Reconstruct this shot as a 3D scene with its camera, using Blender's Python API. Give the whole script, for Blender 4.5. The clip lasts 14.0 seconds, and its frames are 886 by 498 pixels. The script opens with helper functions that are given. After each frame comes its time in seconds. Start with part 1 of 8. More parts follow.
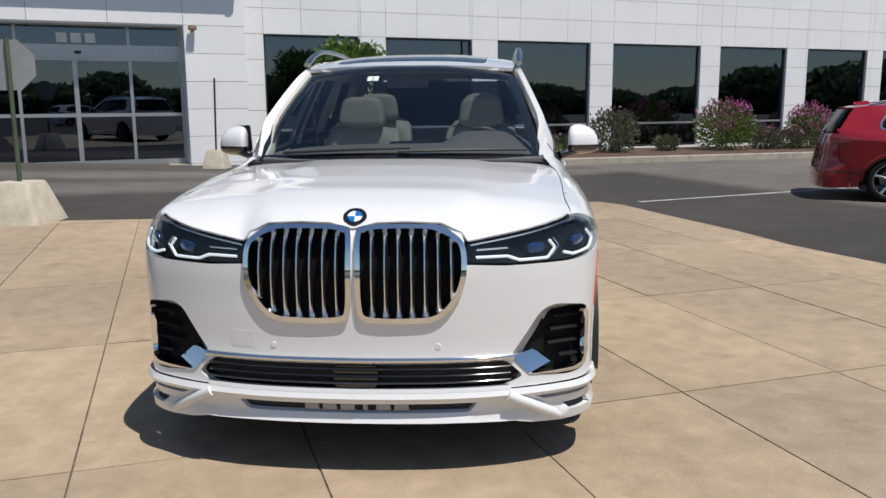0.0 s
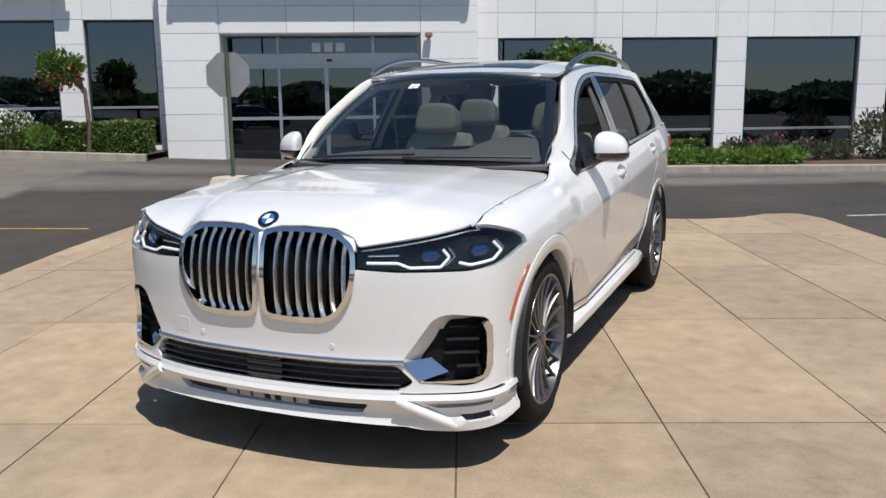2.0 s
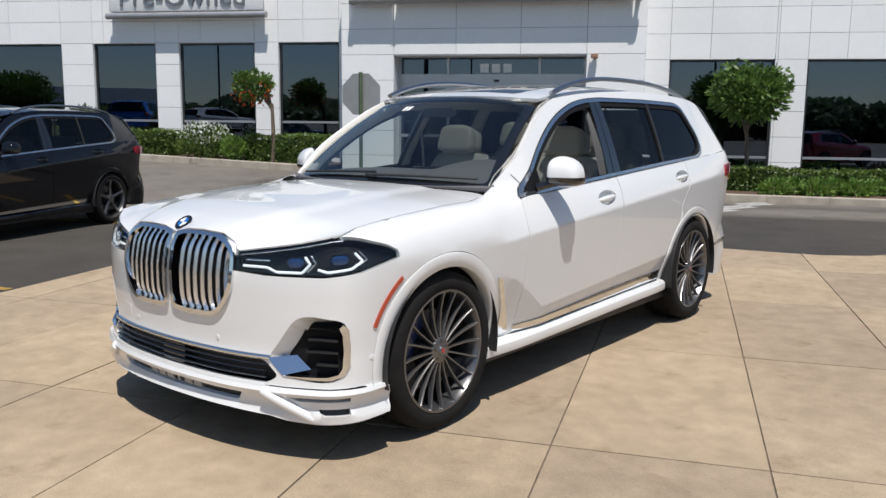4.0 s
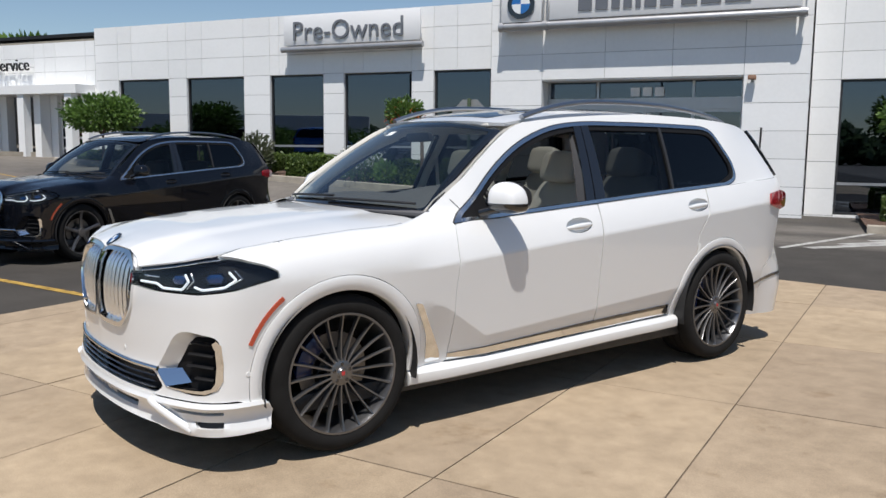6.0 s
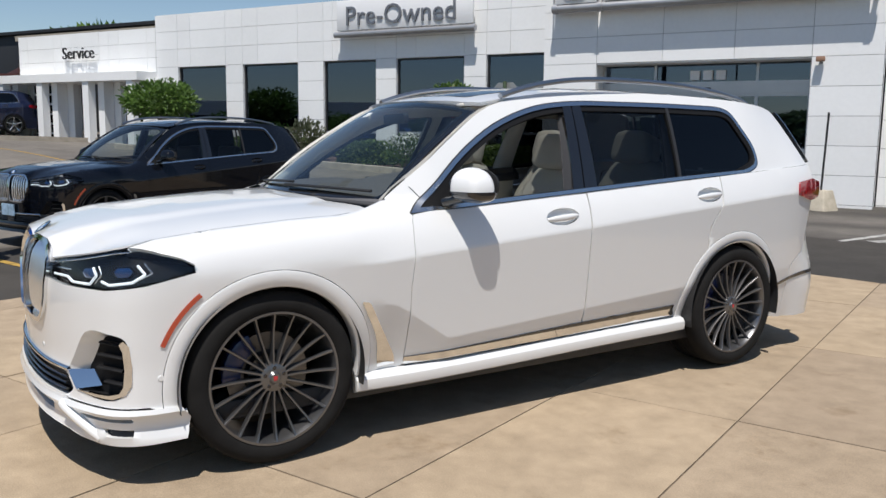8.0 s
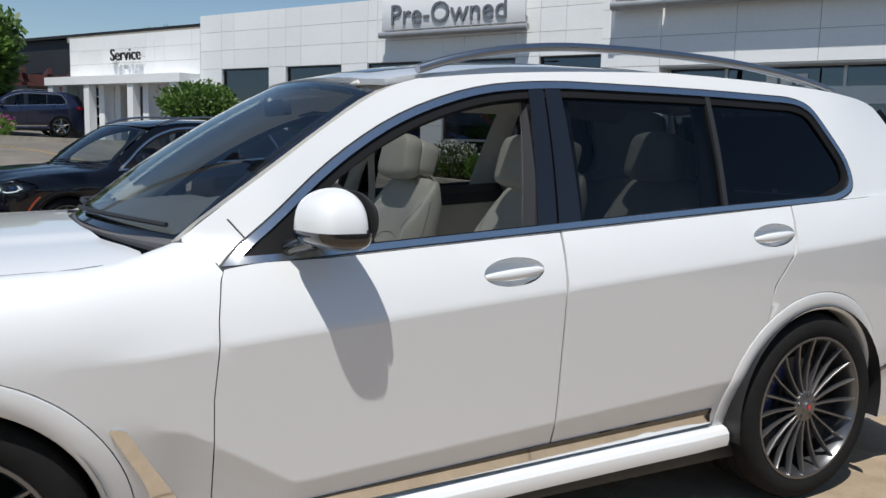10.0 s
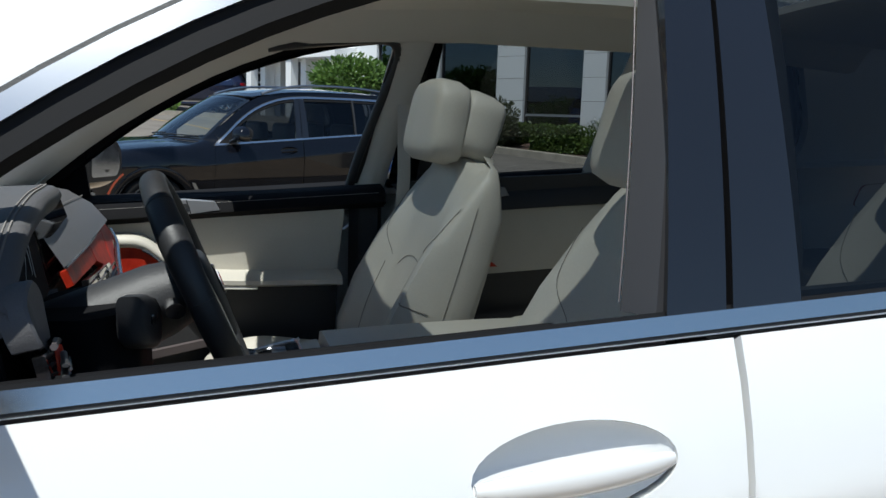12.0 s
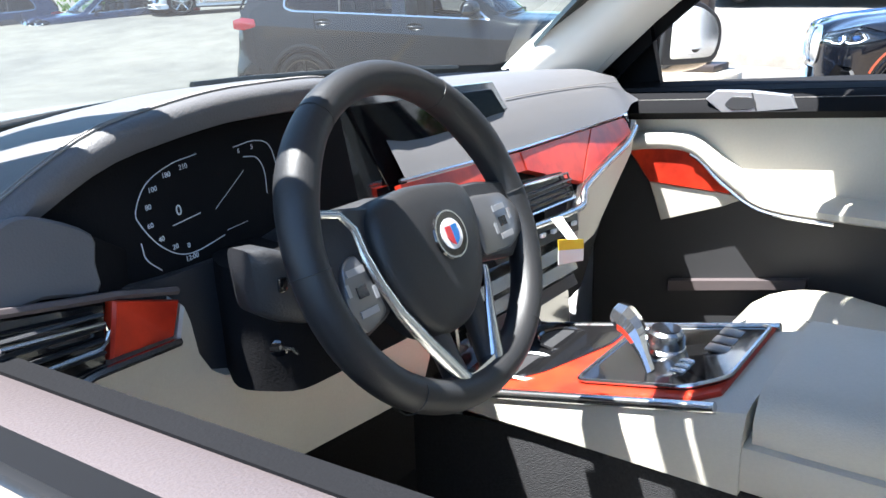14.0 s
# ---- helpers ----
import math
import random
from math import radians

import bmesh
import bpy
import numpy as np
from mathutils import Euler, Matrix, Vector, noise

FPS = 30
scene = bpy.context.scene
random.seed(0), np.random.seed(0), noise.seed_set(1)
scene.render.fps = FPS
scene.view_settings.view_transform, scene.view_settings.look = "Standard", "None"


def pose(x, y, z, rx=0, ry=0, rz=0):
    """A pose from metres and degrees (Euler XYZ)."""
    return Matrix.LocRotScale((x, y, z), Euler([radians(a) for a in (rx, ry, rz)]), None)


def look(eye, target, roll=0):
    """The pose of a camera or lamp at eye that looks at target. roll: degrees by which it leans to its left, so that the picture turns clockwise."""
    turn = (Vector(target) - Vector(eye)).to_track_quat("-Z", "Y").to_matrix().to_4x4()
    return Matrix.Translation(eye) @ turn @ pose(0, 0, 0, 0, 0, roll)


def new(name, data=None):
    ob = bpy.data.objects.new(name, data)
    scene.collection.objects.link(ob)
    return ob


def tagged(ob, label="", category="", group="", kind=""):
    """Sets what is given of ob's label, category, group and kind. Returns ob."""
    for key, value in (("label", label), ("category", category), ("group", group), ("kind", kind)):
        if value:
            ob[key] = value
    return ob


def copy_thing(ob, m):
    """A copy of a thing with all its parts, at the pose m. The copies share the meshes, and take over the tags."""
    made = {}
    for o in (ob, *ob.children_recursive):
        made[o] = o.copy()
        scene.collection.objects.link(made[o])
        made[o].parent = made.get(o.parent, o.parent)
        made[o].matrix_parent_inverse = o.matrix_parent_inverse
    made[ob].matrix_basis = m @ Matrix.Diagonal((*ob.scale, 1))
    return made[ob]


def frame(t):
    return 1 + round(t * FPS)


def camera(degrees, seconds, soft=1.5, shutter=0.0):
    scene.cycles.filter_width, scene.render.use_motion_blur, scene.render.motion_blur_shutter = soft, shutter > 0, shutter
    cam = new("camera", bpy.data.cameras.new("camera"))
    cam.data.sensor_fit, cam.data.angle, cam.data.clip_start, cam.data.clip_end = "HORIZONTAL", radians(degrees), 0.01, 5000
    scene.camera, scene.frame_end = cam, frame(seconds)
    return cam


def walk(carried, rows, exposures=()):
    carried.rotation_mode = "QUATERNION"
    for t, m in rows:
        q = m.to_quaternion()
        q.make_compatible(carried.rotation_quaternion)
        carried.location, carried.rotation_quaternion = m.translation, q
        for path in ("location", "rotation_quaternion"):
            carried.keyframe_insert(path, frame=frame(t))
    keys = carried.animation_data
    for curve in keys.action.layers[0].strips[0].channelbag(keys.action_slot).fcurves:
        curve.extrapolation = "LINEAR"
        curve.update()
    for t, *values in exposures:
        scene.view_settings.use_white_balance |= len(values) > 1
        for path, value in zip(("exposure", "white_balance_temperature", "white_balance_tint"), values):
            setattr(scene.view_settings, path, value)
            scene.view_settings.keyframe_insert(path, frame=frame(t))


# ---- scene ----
cam = camera(56.5, 14.0)
PATH = [
    (0, (0.542, -2.962, 1.427), (0.409, -0.997, 1.078), -0.4),
    (0.5, (0.912, -2.89, 1.429), (0.595, -0.948, 1.069), -0.3),
    (1, (1.267, -2.777, 1.42), (0.778, -0.871, 1.061), -0.7),
    (1.5, (1.619, -2.727, 1.423), (0.978, -0.865, 1.073), -0.7),
    (2, (1.978, -2.67, 1.448), (1.196, -0.861, 1.107), -0.7),
    (2.5, (2.292, -2.552, 1.437), (1.399, -0.793, 1.104), -0.4),
    (3, (2.624, -2.432, 1.44), (1.619, -0.734, 1.114), -0.3),
    (3.2, (2.767, -2.391, 1.447), (1.716, -0.72, 1.128), 0.0),
    (5.3, (4.053, -1.504, 1.469), (2.593, -0.164, 1.201), 0.3),
    (5.5, (4.129, -1.38, 1.461), (2.636, -0.076, 1.198), 0.3),
    (6, (4.309, -1.138, 1.475), (2.746, 0.086, 1.234), 0.6),
    (6.5, (4.517, -0.98, 1.487), (2.892, 0.161, 1.251), 0.7),
    (7, (4.622, -0.897, 1.492), (2.97, 0.202, 1.242), 0.7),
    (7.5, (4.549, -0.75, 1.461), (2.895, 0.344, 1.195), 0.5),
    (7.7, (4.446, -0.625, 1.459), (2.792, 0.466, 1.186), 0.6),
    (9.8, (3.263, 0.932, 1.400), (1.533, 1.909, 1.172), 1.2),
    (10, (3.121, 1.087, 1.431), (1.375, 2.029, 1.176), 1.5),
    (10.5, (2.778, 1.375, 1.411), (0.99, 2.228, 1.137), 1.4),
    (11, (2.409, 1.651, 1.413), (0.595, 2.444, 1.125), 0.6),
    (11.5, (2.044, 1.936, 1.415), (0.197, 2.641, 1.113), 1.2),
    (12, (1.666, 2.152, 1.375), (-0.225, 2.721, 1.06), 1.9),
    (12.5, (1.329, 2.347, 1.372), (-0.615, 2.652, 1.013), 0.7),
    (13, (1.132, 2.495, 1.356), (-0.815, 2.303, 0.942), 0.4),
    (13.5, (1.02, 2.547, 1.343), (-0.762, 1.795, 0.834), -1.0),
    (14, (1.034, 2.617, 1.35), (-0.495, 1.477, 0.748), -2.1),
]
EXPOSURES = [(0.0, 0.16, 6500, 10), (3.0, 0.25, 6500, 10), (7.7, 0.27, 6500, 10), (9.8, 0.17, 6350, 8), (11.0, 0.12, 6300, 8), (12.0, 0.42, 6150, 4), (12.5, 1.9, 6150, 2), (13.2, 1.95, 5850, 0), (14.0, 2.7, 6100, 8)]
walk(cam, [(t, look(eye, target, roll)) for t, eye, target, roll in PATH], EXPOSURES)

# ---------------- world, sun ----------------
SUN_TRAVEL = Vector((-0.31, 0.27, -1.0)).normalized()
world = bpy.data.worlds.new("world")
scene.world = world
world.use_nodes = True
wn = world.node_tree.nodes
sky = wn.new("ShaderNodeTexSky")
sky.sky_type = "NISHITA"
sky.sun_disc = False
sky.sun_elevation = radians(67)
sky.sun_rotation = radians(131)
sky.air_density, sky.dust_density, sky.ozone_density = 1.0, 0.15, 2.5
wn["Background"].inputs[1].default_value = 0.08
world.node_tree.links.new(sky.outputs[0], wn["Background"].inputs[0])
sun = new("sun", bpy.data.lights.new("sun", "SUN"))
sun.data.energy, sun.data.angle, sun.data.color = 4.3, radians(0.53), (1.0, 0.96, 0.91)
sun.matrix_world = look((0, 0, 30), Vector((0, 0, 30)) + SUN_TRAVEL)


# ---------------- materials ----------------
def mat(name, color, rough=0.5, metal=0.0, coat=0.0, var=0.06, scale=3.0, fine=0.0, fine_scale=60.0, bump=0.0, bump_scale=80.0, dark=None, spec=0.5, coat_rough=0.03, per_object=0.0, detail=5.0):
    """Principled surface with colour variation at two scales and fine relief."""
    m = bpy.data.materials.new(name)
    m.use_nodes = True
    nt = m.node_tree
    p = nt.nodes["Principled BSDF"]
    p.inputs["Roughness"].default_value = rough
    p.inputs["Metallic"].default_value = metal
    p.inputs["Coat Weight"].default_value = coat
    p.inputs["Coat Roughness"].default_value = coat_rough
    p.inputs["Specular IOR Level"].default_value = spec
    co = nt.nodes.new("ShaderNodeTexCoord")
    col = (*color, 1)
    dk = (*(dark if dark else [c * (1 - var * 2.2) for c in color]), 1)
    n1 = nt.nodes.new("ShaderNodeTexNoise")
    n1.inputs["Scale"].default_value, n1.inputs["Detail"].default_value = scale, detail
    nt.links.new(co.outputs["Object"], n1.inputs["Vector"])
    r = nt.nodes.new("ShaderNodeValToRGB")
    r.color_ramp.elements[0].position, r.color_ramp.elements[1].position = 0.3, 0.62
    r.color_ramp.elements[0].color, r.color_ramp.elements[1].color = dk, col
    nt.links.new(n1.outputs["Fac"], r.inputs[0])
    out = r.outputs[0]
    if fine:
        n2 = nt.nodes.new("ShaderNodeTexNoise")
        n2.inputs["Scale"].default_value, n2.inputs["Detail"].default_value = fine_scale, 3
        nt.links.new(co.outputs["Object"], n2.inputs["Vector"])
        mr = nt.nodes.new("ShaderNodeMapRange")
        mr.inputs[1].default_value, mr.inputs[2].default_value = 0.3, 0.7
        mr.inputs[3].default_value, mr.inputs[4].default_value = 1 - fine, 1 + fine * 0.5
        nt.links.new(n2.outputs["Fac"], mr.inputs[0])
        vm = nt.nodes.new("ShaderNodeVectorMath")
        vm.operation = "SCALE"
        nt.links.new(out, vm.inputs[0])
        nt.links.new(mr.outputs[0], vm.inputs["Scale"])
        out = vm.outputs[0]
    if per_object:
        oi = nt.nodes.new("ShaderNodeObjectInfo")
        mo = nt.nodes.new("ShaderNodeMapRange")
        mo.inputs[3].default_value, mo.inputs[4].default_value = 1 - per_object, 1 + per_object * 0.4
        nt.links.new(oi.outputs["Random"], mo.inputs[0])
        vo = nt.nodes.new("ShaderNodeVectorMath")
        vo.operation = "SCALE"
        nt.links.new(out, vo.inputs[0])
        nt.links.new(mo.outputs[0], vo.inputs["Scale"])
        out = vo.outputs[0]
    nt.links.new(out, p.inputs["Base Color"])
    if bump:
        n3 = nt.nodes.new("ShaderNodeTexNoise")
        n3.inputs["Scale"].default_value, n3.inputs["Detail"].default_value = bump_scale, 4
        nt.links.new(co.outputs["Object"], n3.inputs["Vector"])
        b = nt.nodes.new("ShaderNodeBump")
        b.inputs["Strength"].default_value, b.inputs["Distance"].default_value = bump, 0.01
        nt.links.new(n3.outputs["Fac"], b.inputs["Height"])
        nt.links.new(b.outputs[0], p.inputs["Normal"])
    return m


def glass_mat(name, tint, ior=1.45, rough=0.0, gloss=1.0):
    """A pane: tinted see-through, mirror-like by Fresnel."""
    m = bpy.data.materials.new(name)
    m.use_nodes = True
    nt = m.node_tree
    nt.nodes.remove(nt.nodes["Principled BSDF"])
    o = nt.nodes["Material Output"]
    tr = nt.nodes.new("ShaderNodeBsdfTransparent")
    tr.inputs[0].default_value = (*tint, 1)
    gl = nt.nodes.new("ShaderNodeBsdfGlossy")
    gl.inputs["Roughness"].default_value = rough
    gl.inputs[0].default_value = (*gloss, 1) if isinstance(gloss, tuple) else (gloss, gloss, gloss, 1)
    lw = nt.nodes.new("ShaderNodeLayerWeight")
    pw = nt.nodes.new("ShaderNodeMath")
    pw.operation = "POWER"
    pw.inputs[1].default_value = 5.0
    nt.links.new(lw.outputs["Facing"], pw.inputs[0])
    fr = nt.nodes.new("ShaderNodeMapRange")
    fr.inputs[3].default_value, fr.inputs[4].default_value = 2 * ((ior - 1) / (ior + 1)) ** 2, 1.0
    nt.links.new(pw.outputs[0], fr.inputs[0])
    mx = nt.nodes.new("ShaderNodeMixShader")
    nt.links.new(fr.outputs[0], mx.inputs[0])
    nt.links.new(tr.outputs[0], mx.inputs[1])
    nt.links.new(gl.outputs[0], mx.inputs[2])
    nt.links.new(mx.outputs[0], o.inputs[0])
    return m


def glow_mat(name, color, strength):
    m = bpy.data.materials.new(name)
    m.use_nodes = True
    p = m.node_tree.nodes["Principled BSDF"]
    p.inputs["Base Color"].default_value = (*color, 1)
    p.inputs["Emission Color"].default_value = (*color, 1)
    p.inputs["Emission Strength"].default_value = strength
    return m


def ground_mat(name, base, stain, crack, blotch_scale, fine_scale, rough, bump, stain_amount=0.5, drift=0.0, seal=False):
    """Cast or rolled paving: broad blotches, dark stains, fine aggregate."""
    m = bpy.data.materials.new(name)
    m.use_nodes = True
    nt = m.node_tree
    L = nt.links.new
    p = nt.nodes["Principled BSDF"]
    p.inputs["Roughness"].default_value = rough
    p.inputs["Specular IOR Level"].default_value = 0.3
    geo = nt.nodes.new("ShaderNodeNewGeometry")

    def noise_node(sc, det, rgh=0.55):
        n = nt.nodes.new("ShaderNodeTexNoise")
        n.inputs["Scale"].default_value, n.inputs["Detail"].default_value, n.inputs["Roughness"].default_value = sc, det, rgh
        L(geo.outputs["Position"], n.inputs["Vector"])
        return n

    def ramp(src, a, b, ca, cb):
        r = nt.nodes.new("ShaderNodeValToRGB")
        r.color_ramp.elements[0].position, r.color_ramp.elements[1].position = a, b
        r.color_ramp.elements[0].color, r.color_ramp.elements[1].color = ca, cb
        L(src, r.inputs[0])
        return r.outputs[0]

    def mix(kind, f, a, b):
        x = nt.nodes.new("ShaderNodeMix")
        x.data_type, x.blend_type = "RGBA", kind
        x.inputs[0].default_value = f
        L(a, x.inputs[6])
        L(b, x.inputs[7])
        return x.outputs[2]

    big = ramp(noise_node(blotch_scale, 6, 0.62).outputs["Fac"], 0.36, 0.66, (*stain, 1), (*base, 1))
    spots = ramp(noise_node(blotch_scale * 5.3, 4, 0.7).outputs["Fac"], 0.3, 0.42, (*crack, 1), (1, 1, 1, 1))
    col = mix("MULTIPLY", stain_amount, big, spots)
    mid = ramp(noise_node(blotch_scale * 14, 5, 0.6).outputs["Fac"], 0.25, 0.75, (0.78, 0.77, 0.76, 1), (1.12, 1.12, 1.12, 1))
    col = mix("MULTIPLY", 1.0, col, mid)
    grit = ramp(noise_node(fine_scale, 2, 0.5).outputs["Fac"], 0.3, 0.7, (0.82, 0.82, 0.82, 1), (1.1, 1.1, 1.1, 1))
    col = mix("MULTIPLY", 1.0, col, grit)
    if drift:
        oi = nt.nodes.new("ShaderNodeObjectInfo")
        col = mix("MULTIPLY", 1.0, col, ramp(oi.outputs["Random"], 0, 1, (1 - drift, 1 - drift, 1 - drift * 0.8, 1), (1.03, 1.03, 1.02, 1)))
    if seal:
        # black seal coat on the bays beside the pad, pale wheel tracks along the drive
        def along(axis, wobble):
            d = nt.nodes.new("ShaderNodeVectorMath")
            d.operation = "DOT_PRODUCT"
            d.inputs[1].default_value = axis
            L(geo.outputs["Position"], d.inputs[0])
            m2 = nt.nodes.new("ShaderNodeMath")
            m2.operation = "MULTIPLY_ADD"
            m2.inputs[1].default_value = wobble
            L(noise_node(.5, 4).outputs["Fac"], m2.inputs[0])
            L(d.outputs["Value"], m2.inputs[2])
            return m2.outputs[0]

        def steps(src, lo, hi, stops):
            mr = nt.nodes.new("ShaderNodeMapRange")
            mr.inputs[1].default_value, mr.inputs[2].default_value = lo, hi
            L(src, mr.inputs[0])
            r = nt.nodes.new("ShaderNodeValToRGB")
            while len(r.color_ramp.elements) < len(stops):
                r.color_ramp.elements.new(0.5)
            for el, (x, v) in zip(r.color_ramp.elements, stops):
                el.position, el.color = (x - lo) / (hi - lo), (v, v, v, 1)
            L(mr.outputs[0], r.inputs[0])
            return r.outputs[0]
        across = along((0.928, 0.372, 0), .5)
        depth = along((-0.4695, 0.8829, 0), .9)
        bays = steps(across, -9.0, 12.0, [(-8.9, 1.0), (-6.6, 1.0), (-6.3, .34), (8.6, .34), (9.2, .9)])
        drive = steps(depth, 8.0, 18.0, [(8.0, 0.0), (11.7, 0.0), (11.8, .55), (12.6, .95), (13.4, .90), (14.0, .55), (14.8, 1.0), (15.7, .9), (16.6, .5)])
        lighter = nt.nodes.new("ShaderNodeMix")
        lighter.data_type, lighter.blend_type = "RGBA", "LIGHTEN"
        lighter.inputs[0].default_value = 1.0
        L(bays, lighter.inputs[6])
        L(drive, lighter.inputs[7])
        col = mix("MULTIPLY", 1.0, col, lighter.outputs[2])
    L(col, p.inputs["Base Color"])
    b = nt.nodes.new("ShaderNodeBump")
    b.inputs["Strength"].default_value, b.inputs["Distance"].default_value = bump, 0.01
    L(noise_node(fine_scale * 0.7, 4).outputs["Fac"], b.inputs["Height"])
    L(b.outputs[0], p.inputs["Normal"])
    return m


def leaf_mat(name, a, b, rough=0.5):
    """Foliage: each island its own green, light passes through a little."""
    m = bpy.data.materials.new(name)
    m.use_nodes = True
    nt = m.node_tree
    p = nt.nodes["Principled BSDF"]
    p.inputs["Roughness"].default_value = rough
    p.inputs["Transmission Weight"].default_value = 0.0
    p.inputs["Subsurface Weight"].default_value = 0.0
    g = nt.nodes.new("ShaderNodeNewGeometry")
    r = nt.nodes.new("ShaderNodeValToRGB")
    r.color_ramp.elements[0].color, r.color_ramp.elements[1].color = (*a, 1), (*b, 1)
    nt.links.new(g.outputs["Random Per Island"], r.inputs[0])
    nt.links.new(r.outputs[0], p.inputs["Base Color"])
    tl = nt.nodes.new("ShaderNodeBsdfTranslucent")
    nt.links.new(r.outputs[0], tl.inputs[0])
    mx = nt.nodes.new("ShaderNodeMixShader")
    mx.inputs[0].default_value = 0.35
    nt.links.new(p.outputs[0], mx.inputs[1])
    nt.links.new(tl.outputs[0], mx.inputs[2])
    nt.links.new(mx.outputs[0], nt.nodes["Material Output"].inputs[0])
    return m


PAINT = mat("pearl_white_paint", (0.74, 0.74, 0.73), rough=0.28, coat=1.0, var=0.004, scale=900, spec=0.5)
CONCRETE = ground_mat("pad_concrete", (0.435, 0.338, 0.230), (0.345, 0.266, 0.180), (0.62, 0.56, 0.48), 0.42, 170, 0.85, 0.3, 0.55, drift=0.14)
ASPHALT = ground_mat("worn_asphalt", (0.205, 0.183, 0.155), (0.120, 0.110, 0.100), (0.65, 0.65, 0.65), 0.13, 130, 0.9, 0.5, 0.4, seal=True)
PANEL = mat("white_wall_panel", (0.86, 0.86, 0.85), rough=0.5, var=0.02, scale=0.6, fine=0.02, fine_scale=12, per_object=0.035)
JOINT = mat("panel_joint", (0.16, 0.16, 0.16), rough=0.8, var=0.1)
KERB = mat("kerb_concrete", (0.38, 0.335, 0.27), rough=0.85, var=0.12, scale=4, fine=0.1, bump=0.3)
MULCH = mat("brown_mulch", (0.13, 0.075, 0.05), rough=0.95, var=0.3, scale=25, fine=0.4, bump=1.0, bump_scale=60)
FRAME_AL = mat("anodised_frame", (0.50, 0.50, 0.51), rough=0.35, metal=0.7, var=0.03)
FRAME_DK = mat("dark_frame", (0.03, 0.03, 0.032), rough=0.4, var=0.05)
SHOP_GLASS = glass_mat("tinted_shop_glass", (0.16, 0.17, 0.18), ior=1.75, gloss=(0.62, 0.74, 0.92))
ROOM_SHADE = mat("room_shade", (0.045, 0.045, 0.05), rough=0.8, var=0.1)
BLADE = mat("bright_grille_blade", (0.80, 0.81, 0.82), rough=0.27, metal=1.0, var=0.01)
CHROME = mat("chrome", (0.78, 0.79, 0.80), rough=0.07, metal=1.0, var=0.01)
SATIN = mat("satin_aluminium", (0.62, 0.63, 0.64), rough=0.24, metal=1.0, var=0.02)
BLACK_GLOSS = mat("gloss_black", (0.009, 0.009, 0.010), rough=0.12, coat=1.0, var=0.02)
BLACK_MATTE = mat("black_plastic", (0.02, 0.02, 0.021), rough=0.55, var=0.08, bump=0.12, bump_scale=400)
RUBBER = mat("tyre_rubber", (0.014, 0.0135, 0.013), spec=0.2, rough=0.9, var=0.12, scale=12, bump=0.15, bump_scale=200)
GUNMETAL = mat("gunmetal_alloy", (0.190, 0.190, 0.195), rough=0.30, metal=0.85, var=0.04)
STEEL = mat("brake_steel", (0.16, 0.155, 0.15), rough=0.35, metal=1.0, var=0.1)
BLUE_CALIPER = mat("blue_caliper", (0.008, 0.022, 0.095), rough=0.35, coat=0.5)
CAR_GLASS = glass_mat("car_glass", (0.60, 0.675, 0.665), ior=1.5)
PRIVACY = glass_mat("privacy_glass", (0.03, 0.035, 0.04), ior=1.5, gloss=.5)
LAMP_GLASS = glass_mat("lamp_glass", (0.85, 0.88, 0.9), ior=1.35)
AMBER = mat("amber_reflector", (0.46, 0.055, 0.02), rough=0.2, coat=1.0, var=0.05, scale=60)
RED_LAMP = mat("red_lamp", (0.30, 0.008, 0.015), rough=0.1, coat=1.0, var=0.1, scale=40)
LAMP_BLUE = mat("lamp_blue", (0.012, 0.05, 0.17), rough=0.15, metal=0.3, coat=1.0)
# guides are not lit; a faint glow is added so they read white
GUIDE_GLOW = glow_mat("light_guide", (0.85, 0.88, 0.9), 0.35)
VOID = mat("dark_mesh", (0.007, 0.007, 0.008), rough=0.7, spec=0.2, var=0.1)
EMBLEM_BLUE = mat("emblem_blue", (0.01, 0.14, 0.44), rough=0.2, coat=1.0)
EMBLEM_WHITE = mat("emblem_white", (0.85, 0.85, 0.85), rough=0.2, coat=1.0)
EMBLEM_RED = mat("emblem_red", (0.5, 0.02, 0.03), rough=0.2, coat=1.0)
LEATHER = mat("ivory_leather", (0.54, 0.51, 0.44), rough=0.5, var=0.03, scale=6, fine=0.03, fine_scale=220, bump=0.12, bump_scale=420)
LEATHER_BK = mat("black_leather", (0.019, 0.019, 0.020), rough=0.5, var=0.08, fine=0.05, fine_scale=300, bump=0.05, bump_scale=420)
DASH_TOP = mat("dark_dash_leather", (0.108, 0.105, 0.107), rough=0.5, var=0.05, bump=0.15, bump_scale=420)
HEADLINER = mat("ivory_headliner", (0.70, 0.67, 0.61), rough=0.9, var=0.03, bump=0.1, bump_scale=500)
CARPET = mat("black_carpet", (0.025, 0.025, 0.027), rough=1.0, var=0.2, scale=200, bump=0.5, bump_scale=500)
WOOD = mat("red_burl_wood", (0.60, 0.040, 0.013), rough=0.38, spec=0.3, coat=0.12, var=0.2, scale=14, dark=(0.34, 0.02, 0.01), fine=0.2, fine_scale=45)
SCREEN = mat("dark_screen", (0.005, 0.005, 0.006), rough=0.04, coat=0.0, spec=0.22, var=0.02)
STITCH = mat("pale_stitch", (0.26, 0.245, 0.23), rough=0.8)
PRINT = mat("dial_print", (0.75, 0.78, 0.8), rough=0.6)
YELLOW = mat("yellow_paper", (0.80, 0.58, 0.03), rough=0.6, var=0.03)
